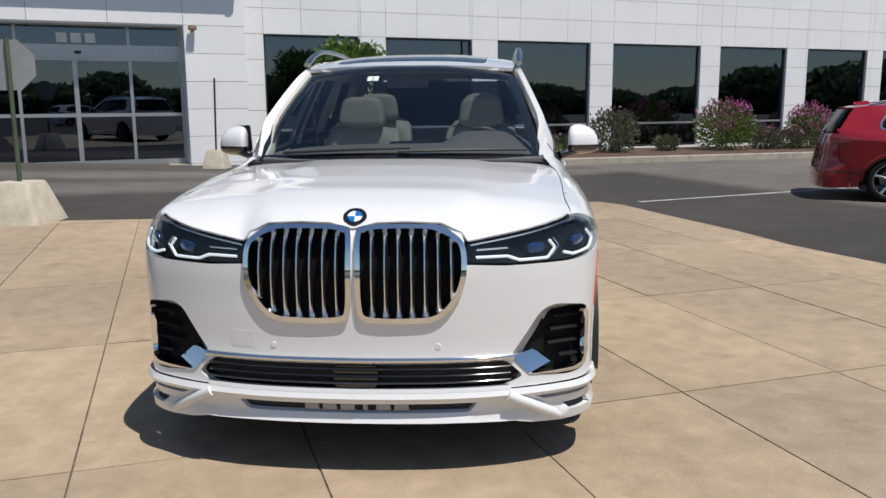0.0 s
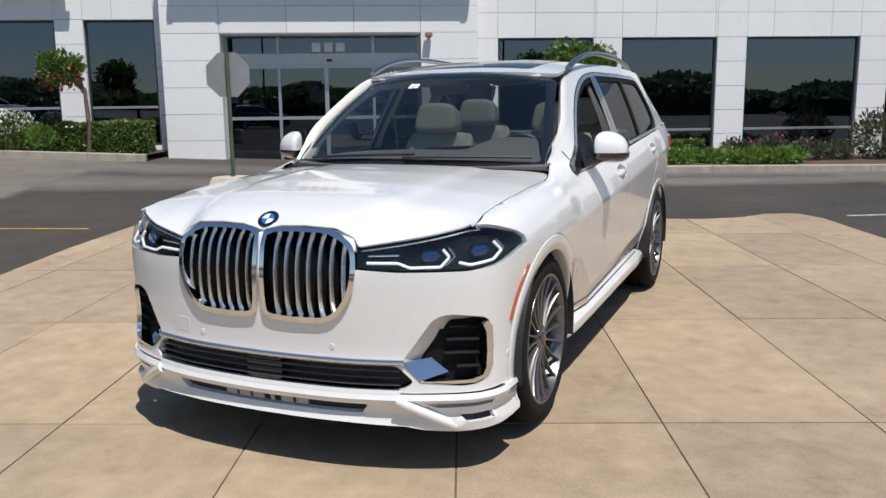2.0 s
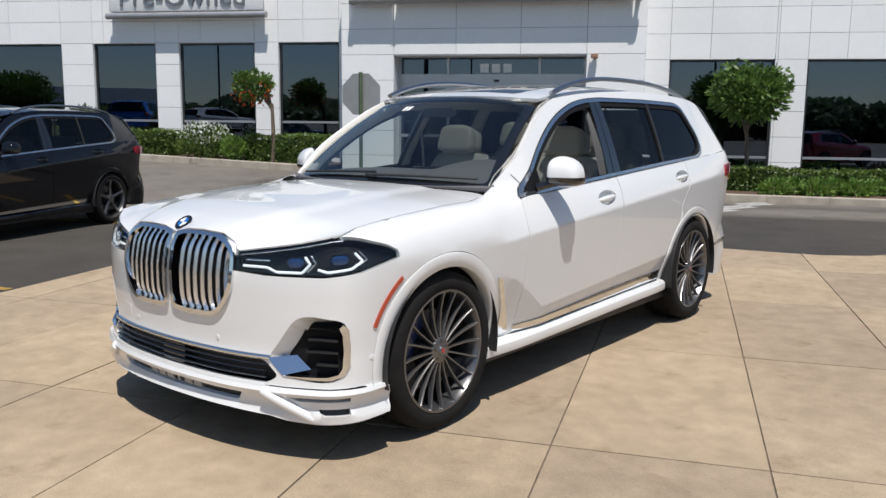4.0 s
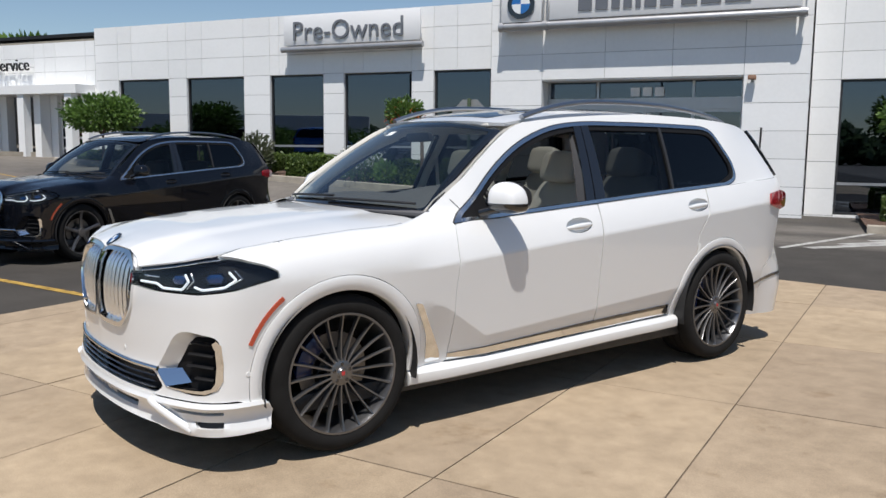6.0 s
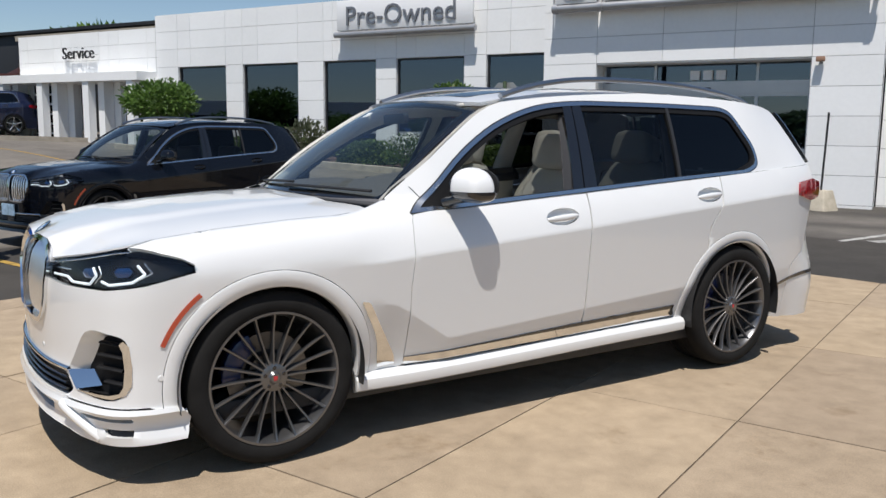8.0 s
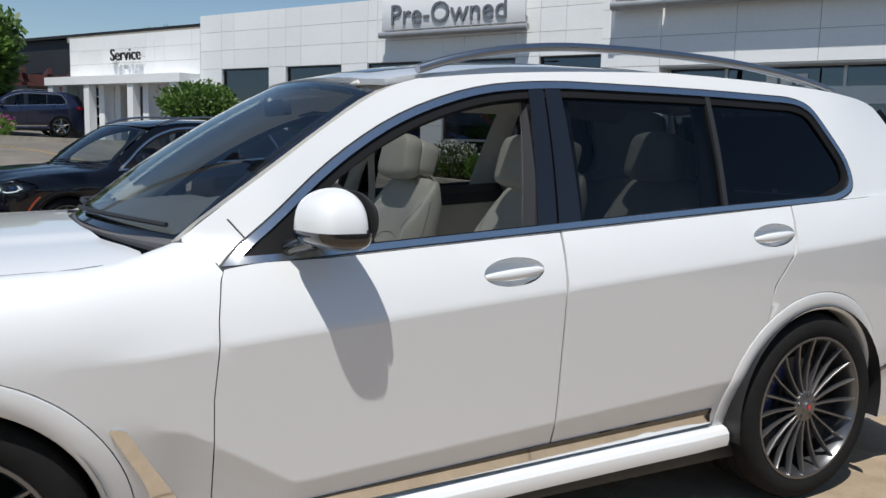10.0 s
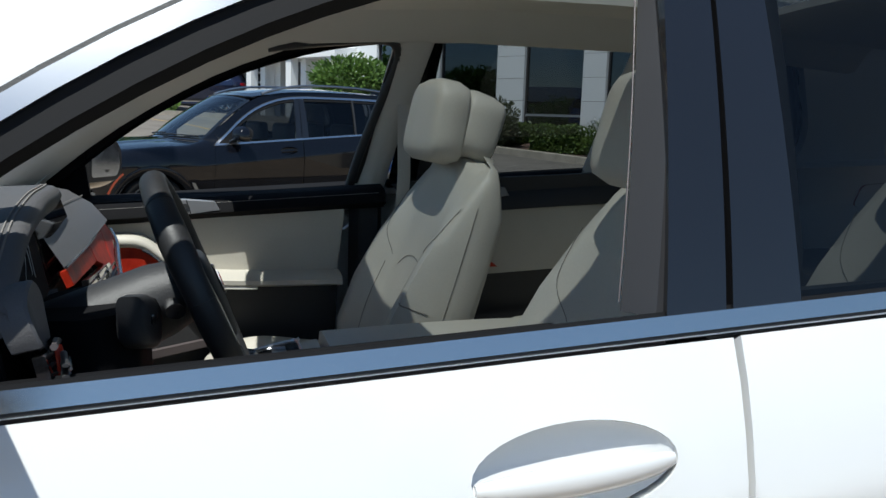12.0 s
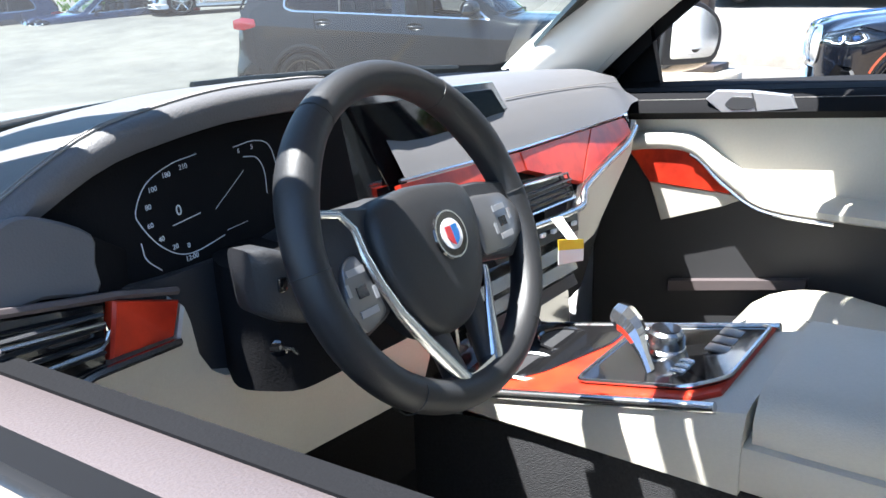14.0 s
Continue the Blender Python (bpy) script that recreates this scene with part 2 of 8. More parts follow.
PAPER = mat("white_paper", (0.8, 0.8, 0.78), rough=0.7, var=0.03)
LETTER_GREY = mat("grey_letters", (0.14, 0.15, 0.17), rough=0.4, var=0.03)
BADGE_GREY = mat("badge_grey", (0.34, 0.34, 0.35), rough=0.4, metal=0.2, var=0.04)
LETTER_BLACK = mat("black_letters", (0.015, 0.015, 0.016), rough=0.4)
SIGN_WHITE = mat("white_sign_face", (0.78, 0.78, 0.78), rough=0.4, var=0.02, scale=1.0)
TUBE = mat("grey_steel_tube", (0.42, 0.42, 0.43), rough=0.4, metal=0.6, var=0.05)


# ---------------- mesh tools ----------------
from mathutils.geometry import delaunay_2d_cdt


def mk(name, verts, faces, material, parent=None, label="", smooth=True, sharp=None):
    """One mesh object from vertices and faces, as a thing (no parent) or a part."""
    me = bpy.data.meshes.new(name)
    me.from_pydata([tuple(v) for v in verts], [], [tuple(f) for f in faces])
    me.materials.append(material)
    me.polygons.foreach_set("use_smooth", [bool(smooth)] * len(me.polygons))
    if smooth and sharp is not None:
        me.set_sharp_from_angle(angle=radians(sharp))
    me.update()
    ob = new(name, me)
    if parent is not None:
        ob.parent = parent
    if label:
        ob["label"] = label
    return ob


def part(name, bm, material, parent=None, label="", smooth=False, sharp=35):
    """Links a bmesh as one mesh object."""
    me = bpy.data.meshes.new(name)
    bm.to_mesh(me)
    bm.free()
    me.materials.append(material)
    me.polygons.foreach_set("use_smooth", [bool(smooth)] * len(me.polygons))
    if smooth:
        me.set_sharp_from_angle(angle=radians(sharp))
    ob = new(name, me)
    if parent is not None:
        ob.parent = parent
    if label:
        ob["label"] = label
    return ob


def empty(name, m=None, label="", category="", group="", kind=""):
    ob = new(name)
    ob.empty_display_size = 0.1
    if m is not None:
        ob.matrix_world = m
    return tagged(ob, label, category, group, kind)


def box(name, lo, hi, material, parent=None, label="", bevel=0.0, seg=2, m=None, smooth=True):
    bm = bmesh.new()
    r = bmesh.ops.create_cube(bm, size=1.0)
    c = [(a + b) / 2 for a, b in zip(lo, hi)]
    s = [max(abs(b - a), 1e-4) for a, b in zip(lo, hi)]
    for v in bm.verts:
        v.co = Vector((c[0] + v.co.x * s[0], c[1] + v.co.y * s[1], c[2] + v.co.z * s[2]))
    if bevel:
        bmesh.ops.bevel(bm, geom=list(bm.edges), offset=min(bevel, min(s) * 0.45), segments=seg, profile=0.5, affect="EDGES")
    if m is not None:
        bm.transform(m)
    return part(name, bm, material, parent, label, smooth=bool(bevel) and smooth, sharp=40)


def catmull(pts, closed=False, n=8):
    """A smooth curve through points of any dimension."""
    P = [np.array(p, float) for p in pts]
    out, N = [], len(P)
    for i in range(N if closed else N - 1):
        p1, p2 = P[i], P[(i + 1) % N]
        p0 = P[i - 1] if (closed or i > 0) else 2 * p1 - p2
        p3 = P[(i + 2) % N] if (closed or i + 2 < N) else 2 * p2 - p1
        for k in range(n):
            t = k / n
            out.append(0.5 * (2 * p1 + (p2 - p0) * t + (2 * p0 - 5 * p1 + 4 * p2 - p3) * t * t + (3 * p1 - p0 - 3 * p2 + p3) * t ** 3))
    if not closed:
        out.append(P[-1])
    return out


def fillet(pts, r, n=5):
    """A closed 2D polygon with its corners rounded; r: one radius or one a corner."""
    P = [np.array(p, float) for p in pts]
    out = []
    for i, p in enumerate(P):
        a, b = P[i - 1], P[(i + 1) % len(P)]
        rr = r[i] if isinstance(r, (list, tuple)) else r
        da, db = np.linalg.norm(a - p), np.linalg.norm(b - p)
        k = min(rr, da * 0.48, db * 0.48)
        if k < 1e-5:
            out.append(p)
            continue
        q0, q1 = p + (a - p) / da * k, p + (b - p) / db * k
        for j in range(n + 1):
            t = j / n
            out.append((1 - t) ** 2 * q0 + 2 * t * (1 - t) * p + t * t * q1)
    return out


def resample(pts, step, closed=True):
    out = []
    P = [np.array(p, float) for p in pts]
    for i in range(len(P) if closed else len(P) - 1):
        a, b = P[i], P[(i + 1) % len(P)]
        d = np.linalg.norm(b - a)
        if d < 1e-6:
            continue
        k = max(1, int(math.ceil(d / step)))
        out += [a + (b - a) * j / k for j in range(k)]
    if not closed:
        out.append(P[-1])
    return out


def inside(poly, q):
    """Which of the points q lie in the polygon."""
    x, y = q[:, 0], q[:, 1]
    r = np.zeros(len(q), bool)
    n = len(poly)
    for i in range(n):
        (x0, y0), (x1, y1) = poly[i - 1], poly[i]
        if y0 == y1:
            continue
        r ^= ((y0 > y) != (y1 > y)) & (x < (x1 - x0) * (y - y0) / (y1 - y0) + x0)
    return r


def near(poly, q):
    d = np.full(len(q), 1e9)
    for i in range(len(poly)):
        a, b = np.array(poly[i - 1]), np.array(poly[i])
        ab = b - a
        t = np.clip(((q - a) @ ab) / max(ab @ ab, 1e-12), 0, 1)
        d = np.minimum(d, np.linalg.norm(q - a - t[:, None] * ab, axis=1))
    return d


def sheet(name, outline, surf, material, parent=None, label="", holes=(), step=0.05, thick=0.012, lift=0.0, sign=1, inward=None, lines=()):
    """A panel cut out of a surface: outline and holes in the surface's two coordinates, edges turned inwards by thick.
    surf(u, v) gives a place; lift raises the panel along the normal; sign -1 mirrors it to the other side."""
    O = resample(outline, step)
    HS = [resample(h, step) for h in holes]
    lo, hi = np.min(O, 0), np.max(O, 0)
    g = np.stack(np.meshgrid(np.arange(lo[0] + step / 2, hi[0], step), np.arange(lo[1] + step / 2, hi[1], step)), -1).reshape(-1, 2)
    if len(g):
        ok = inside(O, g) & (near(O, g) > step * 0.45)
        for h in HS:
            ok &= ~inside(h, g) & (near(h, g) > step * 0.45)
        g = g[ok]
    keep = []
    for ln in lines:
        ln = np.array(ln, float)
        ok = inside(O, ln) & (near(O, ln) > .004)
        for h in HS:
            ok &= ~inside(h, ln) & (near(h, ln) > .004)
        ln = ln[ok]
        if len(ln):
            keep.append(ln)
            if len(g):
                g = g[np.min(np.linalg.norm(g[:, None] - ln[None], axis=2), 1) > step * .35]
    pts, edges = [], []
    for ring in [O, *HS]:
        b = len(pts)
        pts += [tuple(p) for p in ring]
        edges += [(b + i, b + (i + 1) % len(ring)) for i in range(len(ring))]
    pts += [tuple(p) for p in g]
    for ln in keep:
        b = len(pts)
        pts += [tuple(p) for p in ln]
        edges += [(b + i, b + i + 1) for i in range(len(ln) - 1) if np.linalg.norm(ln[i + 1] - ln[i]) < step * 1.6]
    V, _, T, *_ = delaunay_2d_cdt([Vector(p) for p in pts], edges, [], 0, 1e-6)
    V2 = np.array([tuple(v) for v in V])
    T = np.array([t for t in T if len(t) == 3])
    c = V2[T].mean(1)
    ok = inside(O, c)
    for h in HS:
        ok &= ~inside(h, c)
    T = T[ok]
    eps = 1e-3
    P3 = np.array([surf(u, v) for u, v in V2], float)
    du = np.array([surf(u + eps, v) for u, v in V2], float) - P3
    dv = np.array([surf(u, v + eps) for u, v in V2], float) - P3
    N = np.cross(du, dv)
    N /= np.maximum(np.linalg.norm(N, axis=1), 1e-12)[:, None]
    if inward is not None:
        cen = np.array(inward, float)
        if np.sum(np.einsum("ij,ij->i", N, P3 - cen)) < 0:
            N = -N
    P3 = P3 + N * lift
    tn = np.cross(P3[T[:, 1]] - P3[T[:, 0]], P3[T[:, 2]] - P3[T[:, 0]])
    flip = np.einsum("ij,ij->i", tn, N[T[:, 0]]) < 0
    T[flip] = T[flip][:, ::-1]
    cnt = {}
    for t in T:
        for a, b in ((t[0], t[1]), (t[1], t[2]), (t[2], t[0])):
            cnt[(int(a), int(b))] = 1
    border = [(a, b) for a, b in cnt if (b, a) not in cnt]
    verts = [tuple(p) for p in P3]
    faces = [tuple(int(i) for i in t) for t in T]
    if thick:
        low = {}
        for a, b in border:
            for i in (a, b):
                if i not in low:
                    low[i] = len(verts)
                    verts.append(tuple(P3[i] - N[i] * thick))
        faces += [(b, a, low[a], low[b]) for a, b in border]
    if sign < 0:
        verts = [(-x, y, z) for x, y, z in verts]
        faces = [f[::-1] for f in faces]
    return mk(name, verts, faces, material, parent, label, True, 42)


def tube(name, path, radius, material, parent=None, label="", n=10, closed=False, cap=True, flat=1.0, up=(0, 0, 1)):
    """A bar along a path; radius: a number or one a point; flat squeezes it along up."""
    P = [Vector(p) for p in path]
    verts, faces = [], []
    N = len(P)
    for i, p in enumerate(P):
        a = P[i - 1] if (i or closed) else p
        b = P[(i + 1) % N] if (i < N - 1 or closed) else p
        t = (b - a).normalized()
        u = Vector(up)
        s = t.cross(u)
        if s.length < 1e-4:
            s = t.cross(Vector((0, 1, 0.01)))
        s.normalize()
        u = s.cross(t).normalized()
        r = radius[i] if isinstance(radius, (list, tuple)) else radius
        for k in range(n):
            w = 2 * math.pi * k / n
            verts.append(p + s * (math.cos(w) * r) + u * (math.sin(w) * r * flat))
    for i in range(N if closed else N - 1):
        j = (i + 1) % N
        for k in range(n):
            l = (k + 1) % n
            faces.append((i * n + k, i * n + l, j * n + l, j * n + k))
    if cap and not closed:
        faces.append(tuple(range(n))[::-1])
        faces.append(tuple((N - 1) * n + k for k in range(n)))
    return mk(name, verts, faces, material, parent, label, True, 50)


def lathe(name, prof, material, parent=None, label="", n=48, axis="x", m=None, sharp=30, cap=True):
    """A turned body: prof is (radius, offset) pairs round the x axis (or z)."""
    verts, faces = [], []
    for r, o in prof:
        for k in range(n):
            w = 2 * math.pi * k / n
            c, s = math.cos(w) * r, math.sin(w) * r
            verts.append(Vector((o, c, s)) if axis == "x" else Vector((c, s, o)))
    for i in range(len(prof) - 1):
        for k in range(n):
            l = (k + 1) % n
            faces.append((i * n + k, i * n + l, (i + 1) * n + l, (i + 1) * n + k))
    if cap and prof[0][0] > 1e-4:
        faces.append(tuple(range(n))[::-1])
    if cap and prof[-1][0] > 1e-4:
        faces.append(tuple((len(prof) - 1) * n + k for k in range(n)))
    if m is not None:
        verts = [m @ v for v in verts]
    ob = mk(name, verts, faces, material, parent, label, True, sharp)
    bm = bmesh.new()
    bm.from_mesh(ob.data)
    bmesh.ops.remove_doubles(bm, verts=bm.verts, dist=1e-5)
    bmesh.ops.recalc_face_normals(bm, faces=bm.faces)
    bm.to_mesh(ob.data)
    bm.free()
    return ob


def loft(name, rings, material, parent=None, label="", closed=True, cap=True, sharp=40, sub=0):
    """A skin over rings of equally many points."""
    n = len(rings[0])
    verts = [Vector(p) for r in rings for p in r]
    faces = []
    for i in range(len(rings) - 1):
        for k in range(n if closed else n - 1):
            l = (k + 1) % n
            faces.append((i * n + k, i * n + l, (i + 1) * n + l, (i + 1) * n + k))
    if cap and closed:
        faces.append(tuple(range(n))[::-1])
        faces.append(tuple((len(rings) - 1) * n + k for k in range(n)))
    ob = mk(name, verts, faces, material, parent, label, True, sharp)
    bm = bmesh.new()
    bm.from_mesh(ob.data)
    bmesh.ops.recalc_face_normals(bm, faces=bm.faces)
    if sub:
        bmesh.ops.subdivide_edges(bm, edges=bm.edges, cuts=sub, use_grid_fill=True, smooth=1.0)
    bm.to_mesh(ob.data)
    bm.free()
    return ob


def prism(name, outline, depth, material, parent=None, label="", m=None, bevel=0.0, seg=2):
    """A 2D outline in x and y, extruded along z by depth."""
    bm = bmesh.new()
    vs = [bm.verts.new((p[0], p[1], 0)) for p in outline]
    f = bm.faces.new(vs)
    r = bmesh.ops.extrude_face_region(bm, geom=[f])
    for e in r["geom"]:
        if isinstance(e, bmesh.types.BMVert):
            e.co.z += depth
    bmesh.ops.recalc_face_normals(bm, faces=bm.faces)
    if bevel:
        bmesh.ops.bevel(bm, geom=[e for e in bm.edges], offset=bevel, segments=seg, profile=0.5, affect="EDGES")
    if m is not None:
        bm.transform(m)
    return part(name, bm, material, parent, label, smooth=True, sharp=30)


def words(name, text, size, depth, material, m, parent=None, label="", align="CENTER", width=1.0):
    """Raised lettering in the built-in font, as a mesh."""
    cu = bpy.data.curves.new(name, "FONT")
    cu.body, cu.size, cu.extrude, cu.align_x = text, size, depth / 2, align
    cu.space_character = width
    cu.resolution_u = 3
    tmp = bpy.data.objects.new(name, cu)
    scene.collection.objects.link(tmp)
    bpy.context.view_layer.update()
    me = bpy.data.meshes.new_from_object(tmp.evaluated_get(bpy.context.evaluated_depsgraph_get()))
    bpy.data.objects.remove(tmp)
    bpy.data.curves.remove(cu)
    me.materials.clear()
    me.materials.append(material)
    me.transform(m)
    ob = new(name, me)
    if parent is not None:
        ob.parent = parent
    if label:
        ob["label"] = label
    return ob


def smooth01(a, b, x):
    t = min(1.0, max(0.0, (x - a) / (b - a)))
    return t * t * (3 - 2 * t)


def ip(x, xs, ys):
    return float(np.interp(x, xs, ys))


def quad_panel(name, pts, material, parent, label="", thick=.012, out=(0, 1, 0)):
    """A plate through 3D corner points, with thickness and softened edge."""
    P = [Vector(p) for p in pts]
    n = Vector((0, 0, 0))
    c = sum(P, Vector()) / len(P)
    for a, b in zip(P, P[1:] + P[:1]):
        n += (a - c).cross(b - c)
    n.normalize()
    if n.dot(Vector(out)) < 0:
        n = -n
    k = min(thick * .35, .003)
    r0 = [p - n * thick for p in P]
    r1 = [p - n * k for p in P]
    r2 = [p + (c - p).normalized() * k for p in P]
    return loft(name, [r0, r1, r2], material, parent, label, sharp=25)


# ---------------- setting: ground, pad, building ----------------
A28 = radians(28)
SX, SY = math.cos(A28), math.sin(A28)


def B(s, n, z=0.0):
    """Place in the building's own plan: s along the front, n towards it."""
    return Vector((s * SX - n * SY, s * SY + n * SX, z))


def sn(x, y):
    return x * SX + y * SY, -x * SY + y * SX


BM = Matrix(((SX, -SY, 0, 0), (SY, SX, 0, 0), (0, 0, 1, 0), (0, 0, 0, 1)))


def rise(s, n):
    """The lot climbs gently towards the service end of the building."""
    w = smooth01(0, 1, max((n - 8) / 8, (-8 - s) / 12))
    far = smooth01(90, 45, abs(s)) if abs(s) > 45 else 1.0
    up = 0.044 * max(0.0, min(2 - s, 40))
    down = -0.012 * max(0.0, min(s - 2, 25))
    return (up + down) * w * far


def lot_z(x, y):
    return rise(*sn(x, y))


def grid_lines():
    a = [-900, -500, -300, -180, -110, -70, -50, -40]
    return a + list(np.arange(-34, 34.1, 1.0)) + [-v for v in reversed(a)]


def build_ground():
    g = grid_lines()
    verts, faces = [], []
    for n in g:
        for s in g:
            p = B(s, n)
            z = rise(s, n) - 0.022
            verts.append((p.x, p.y, z))
    k = len(g)
    for j in range(k - 1):
        for i in range(k - 1):
            faces.append((j * k + i, j * k + i + 1, (j + 1) * k + i + 1, (j + 1) * k + i))
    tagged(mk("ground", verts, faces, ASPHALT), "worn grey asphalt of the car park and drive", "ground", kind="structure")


build_ground()

PAD = [(-1.1, -6.2), (-2.2, -3.2), (-3.56, -0.1), (-4.6, 2.45), (-5.2, 3.8), (-6.25, 6.6), (-5.6, 6.75), (-5.1, 7.0), (-3.9, 7.2), (-1.0, 7.82), (0.1, 8.02),
       (0.9, 8.2), (1.35, 8.55), (1.6, 9.0), (2.0, 9.15), (2.3, 8.75), (2.8, 7.4), (3.2, 6.4), (3.5, 5.4), (4.0, 4.4), (5.2, 1.5), (6.7, -2.2), (8.3, -6.2)]
D1 = Vector((-0.372, 0.928))
E1 = Vector((0.928, 0.372))


def clip(poly, axis, lim, keep_less):
    """A polygon cut by a line across the axis."""
    out = []
    for i, p in enumerate(poly):
        q = poly[(i + 1) % len(poly)]
        a, b = p.dot(axis) - lim, q.dot(axis) - lim
        if keep_less:
            a, b = -a, -b
        if a >= 0:
            out.append(p)
        if (a >= 0) != (b >= 0):
            out.append(p + (q - p) * (a / (a - b)))
    return out


def slab_piece(poly, z, parent):
    bm = bmesh.new()
    vs = [bm.verts.new((p.x, p.y, z)) for p in poly]
    f = bm.faces.new(vs)
    if f.normal.z < 0:
        f.normal_flip()
    bm.normal_update()
    if f.normal.z < 0:
        bmesh.ops.reverse_faces(bm, faces=[f])
    top = bmesh.ops.inset_region(bm, faces=[f], thickness=0.006, depth=0.0)
    for v in vs:
        v.co.z -= 0.006
    r = bmesh.ops.extrude_edge_only(bm, edges=[e for e in bm.edges if e.is_boundary])
    for e in r["geom"]:
        if isinstance(e, bmesh.types.BMVert):
            e.co.z -= 0.09
    return part("slab", bm, CONCRETE, parent)


JOINT_DIRT = mat("joint_dirt", (0.17, 0.13, 0.09), rough=0.95, var=0.25, scale=9, fine=0.3)


def build_pad():
    pad = empty("pavement", None, "tan concrete display pad cast in jointed slabs", "pavement", kind="structure")
    rnd = random.Random(4)
    es = [-7.0, -5.9, -4.9, -3.9, -2.95, -2.0, -1.06, -0.12, 0.80, 1.75, 2.71, 3.66, 4.61, 5.56, 6.5, 7.6]
    fs = [-9.5, -7.0, -5.2, -3.3, -1.45, 0.43, 2.30, 4.18, 6.05, 8.0, 10.5]
    base = [Vector(p) for p in PAD]
    for i in range(len(es) - 1):
        for j in range(len(fs) - 1):
            q = base
            gap = 0.0042
            for axis, lim, less in ((E1, es[i] + gap, False), (E1, es[i + 1] - gap, True), (D1, fs[j] + gap, False), (D1, fs[j + 1] - gap, True)):
                q = clip(q, axis, lim, less)
                if len(q) < 3:
                    break
            q2 = []
            for p in q:
                if not q2 or (p - q2[-1]).length > 0.02:
                    q2.append(p)
            if len(q2) >= 3 and abs(sum(a.x * b.y - b.x * a.y for a, b in zip(q2, q2[1:] + q2[:1]))) > 0.02:
                slab_piece(q2, rnd.uniform(-0.002, 0.001), pad)
    centre = sum(base, Vector((0, 0))) / len(base)
    mk("joint_filler", [(centre.x + (p.x - centre.x) * .995, centre.y + (p.y - centre.y) * .995, -.013) for p in base], [tuple(range(len(base)))], JOINT_DIRT, pad, "dark dirt in the slab joints", smooth=False)


build_pad()


def panel_grid(parent, s0, s1, z0, z1, n, cols, rows, gap=0.010):
    """Flat white cladding panels with open joints on one stretch of wall."""
    cs = [s0] + [c for c in cols if s0 + 0.05 < c < s1 - 0.05] + [s1]
    rs = [z0] + [r for r in rows if z0 + 0.05 < r < z1 - 0.05] + [z1]
    for a, b in zip(cs, cs[1:]):
        for c, d in zip(rs, rs[1:]):
            box("panel", (a + gap / 2, n, c + gap / 2), (b - gap / 2, n + 0.03, d - gap / 2), PANEL, parent, m=BM)


def pane(name, s0, s1, z0, z1, n, parent):
    p = [B(s0, n, z0), B(s1, n, z0), B(s1, n, z1), B(s0, n, z1), B(s0, n + 0.012, z0), B(s1, n + 0.012, z0), B(s1, n + 0.012, z1), B(s0, n + 0.012, z1)]
    return mk(name, p, [(0, 1, 2, 3), (5, 4, 7, 6), (4, 0, 3, 7), (1, 5, 6, 2), (3, 2, 6, 7), (4, 5, 1, 0)], SHOP_GLASS, parent, smooth=False)


WINDOW_NO = [0]


def shop_window(s0, s1, z0, z1, rail, n=18.82, dark=False):
    WINDOW_NO[0] += 1
    w = empty("window_%d" % WINDOW_NO[0], None, "tall tinted shop window in a slim aluminium frame", "window", kind="structure")
    f = 0.055
    for a, b, c, d in ((s0, s0 + f, z0, z1), (s1 - f, s1, z0, z1), (s0 + f, s1 - f, z1 - f, z1), (s0 + f, s1 - f, z0, z0 + f)):
        box("window_frame", (a, n - 0.04, c), (b, n + 0.06, d), FRAME_AL if not dark else FRAME_DK, w, m=BM)
    box("window_rail", (s0 + f, n - 0.045, rail - 0.03), (s1 - f, n + 0.05, rail + 0.03), FRAME_AL, w, "pale aluminium rail", m=BM)
    pane("pane", s0 + f, s1 - f, rail + 0.03, z1 - f, n, w)
    pane("pane", s0 + f, s1 - f, z0 + f, rail - 0.03, n, w)


def wall_run(name, label, s0, s1, z0, z1, n, openings, cols, rows):
    """A wall with openings [(s0, s1, z0, z1)], of solid piers and spandrels, clad with panels."""
    w = empty(name, None, label, "wall", kind="structure")
    edge = s0
    for a, b, c, d in openings:
        if a - edge > 0.02:
            box("pier", (edge, n + 0.032, z0), (a, n + 0.34, z1), JOINT, w, m=BM)
            panel_grid(w, edge, a, z0, z1, n, cols, rows)
        box("spandrel", (a, n + 0.032, d), (b, n + 0.34, z1), JOINT, w, m=BM)
        panel_grid(w, a, b, d, z1, n, cols, rows)
        for e in ((a - 0.0, a + 0.004), (b - 0.004, b)):
            box("reveal", (e[0], n + 0.03, c), (e[1], n + 0.33, d), PANEL, w, m=BM)
        box("reveal", (a + 0.005, n + 0.03, d - 0.004), (b - 0.005, n + 0.33, d), PANEL, w, m=BM)
        if c - z0 > 0.02:
            box("apron", (a, n + 0.032, z0), (b, n + 0.34, c), JOINT, w, m=BM)
            panel_grid(w, a, b, z0, c, n, cols, rows)
        edge = b
    if s1 - edge > 0.02:
        box("pier", (edge, n + 0.032, z0), (s1, n + 0.34, z1), JOINT, w, m=BM)
        panel_grid(w, edge, s1, z0, z1, n, cols, rows)
    return w


LEFT_WIN = [(-18.6, -16.4), (-15.65, -13.35), (-12.35, -10.4), (-9.68, -7.42), (-6.72, -4.98)]
RIGHT_WIN = [(3.78, 6.33), (7.1, 9.7), (10.52, 13.7), (14.53, 17.95), (18.77, 21.7), (22.67, 25.6), (26.4, 29.4), (30.2, 33.2)]


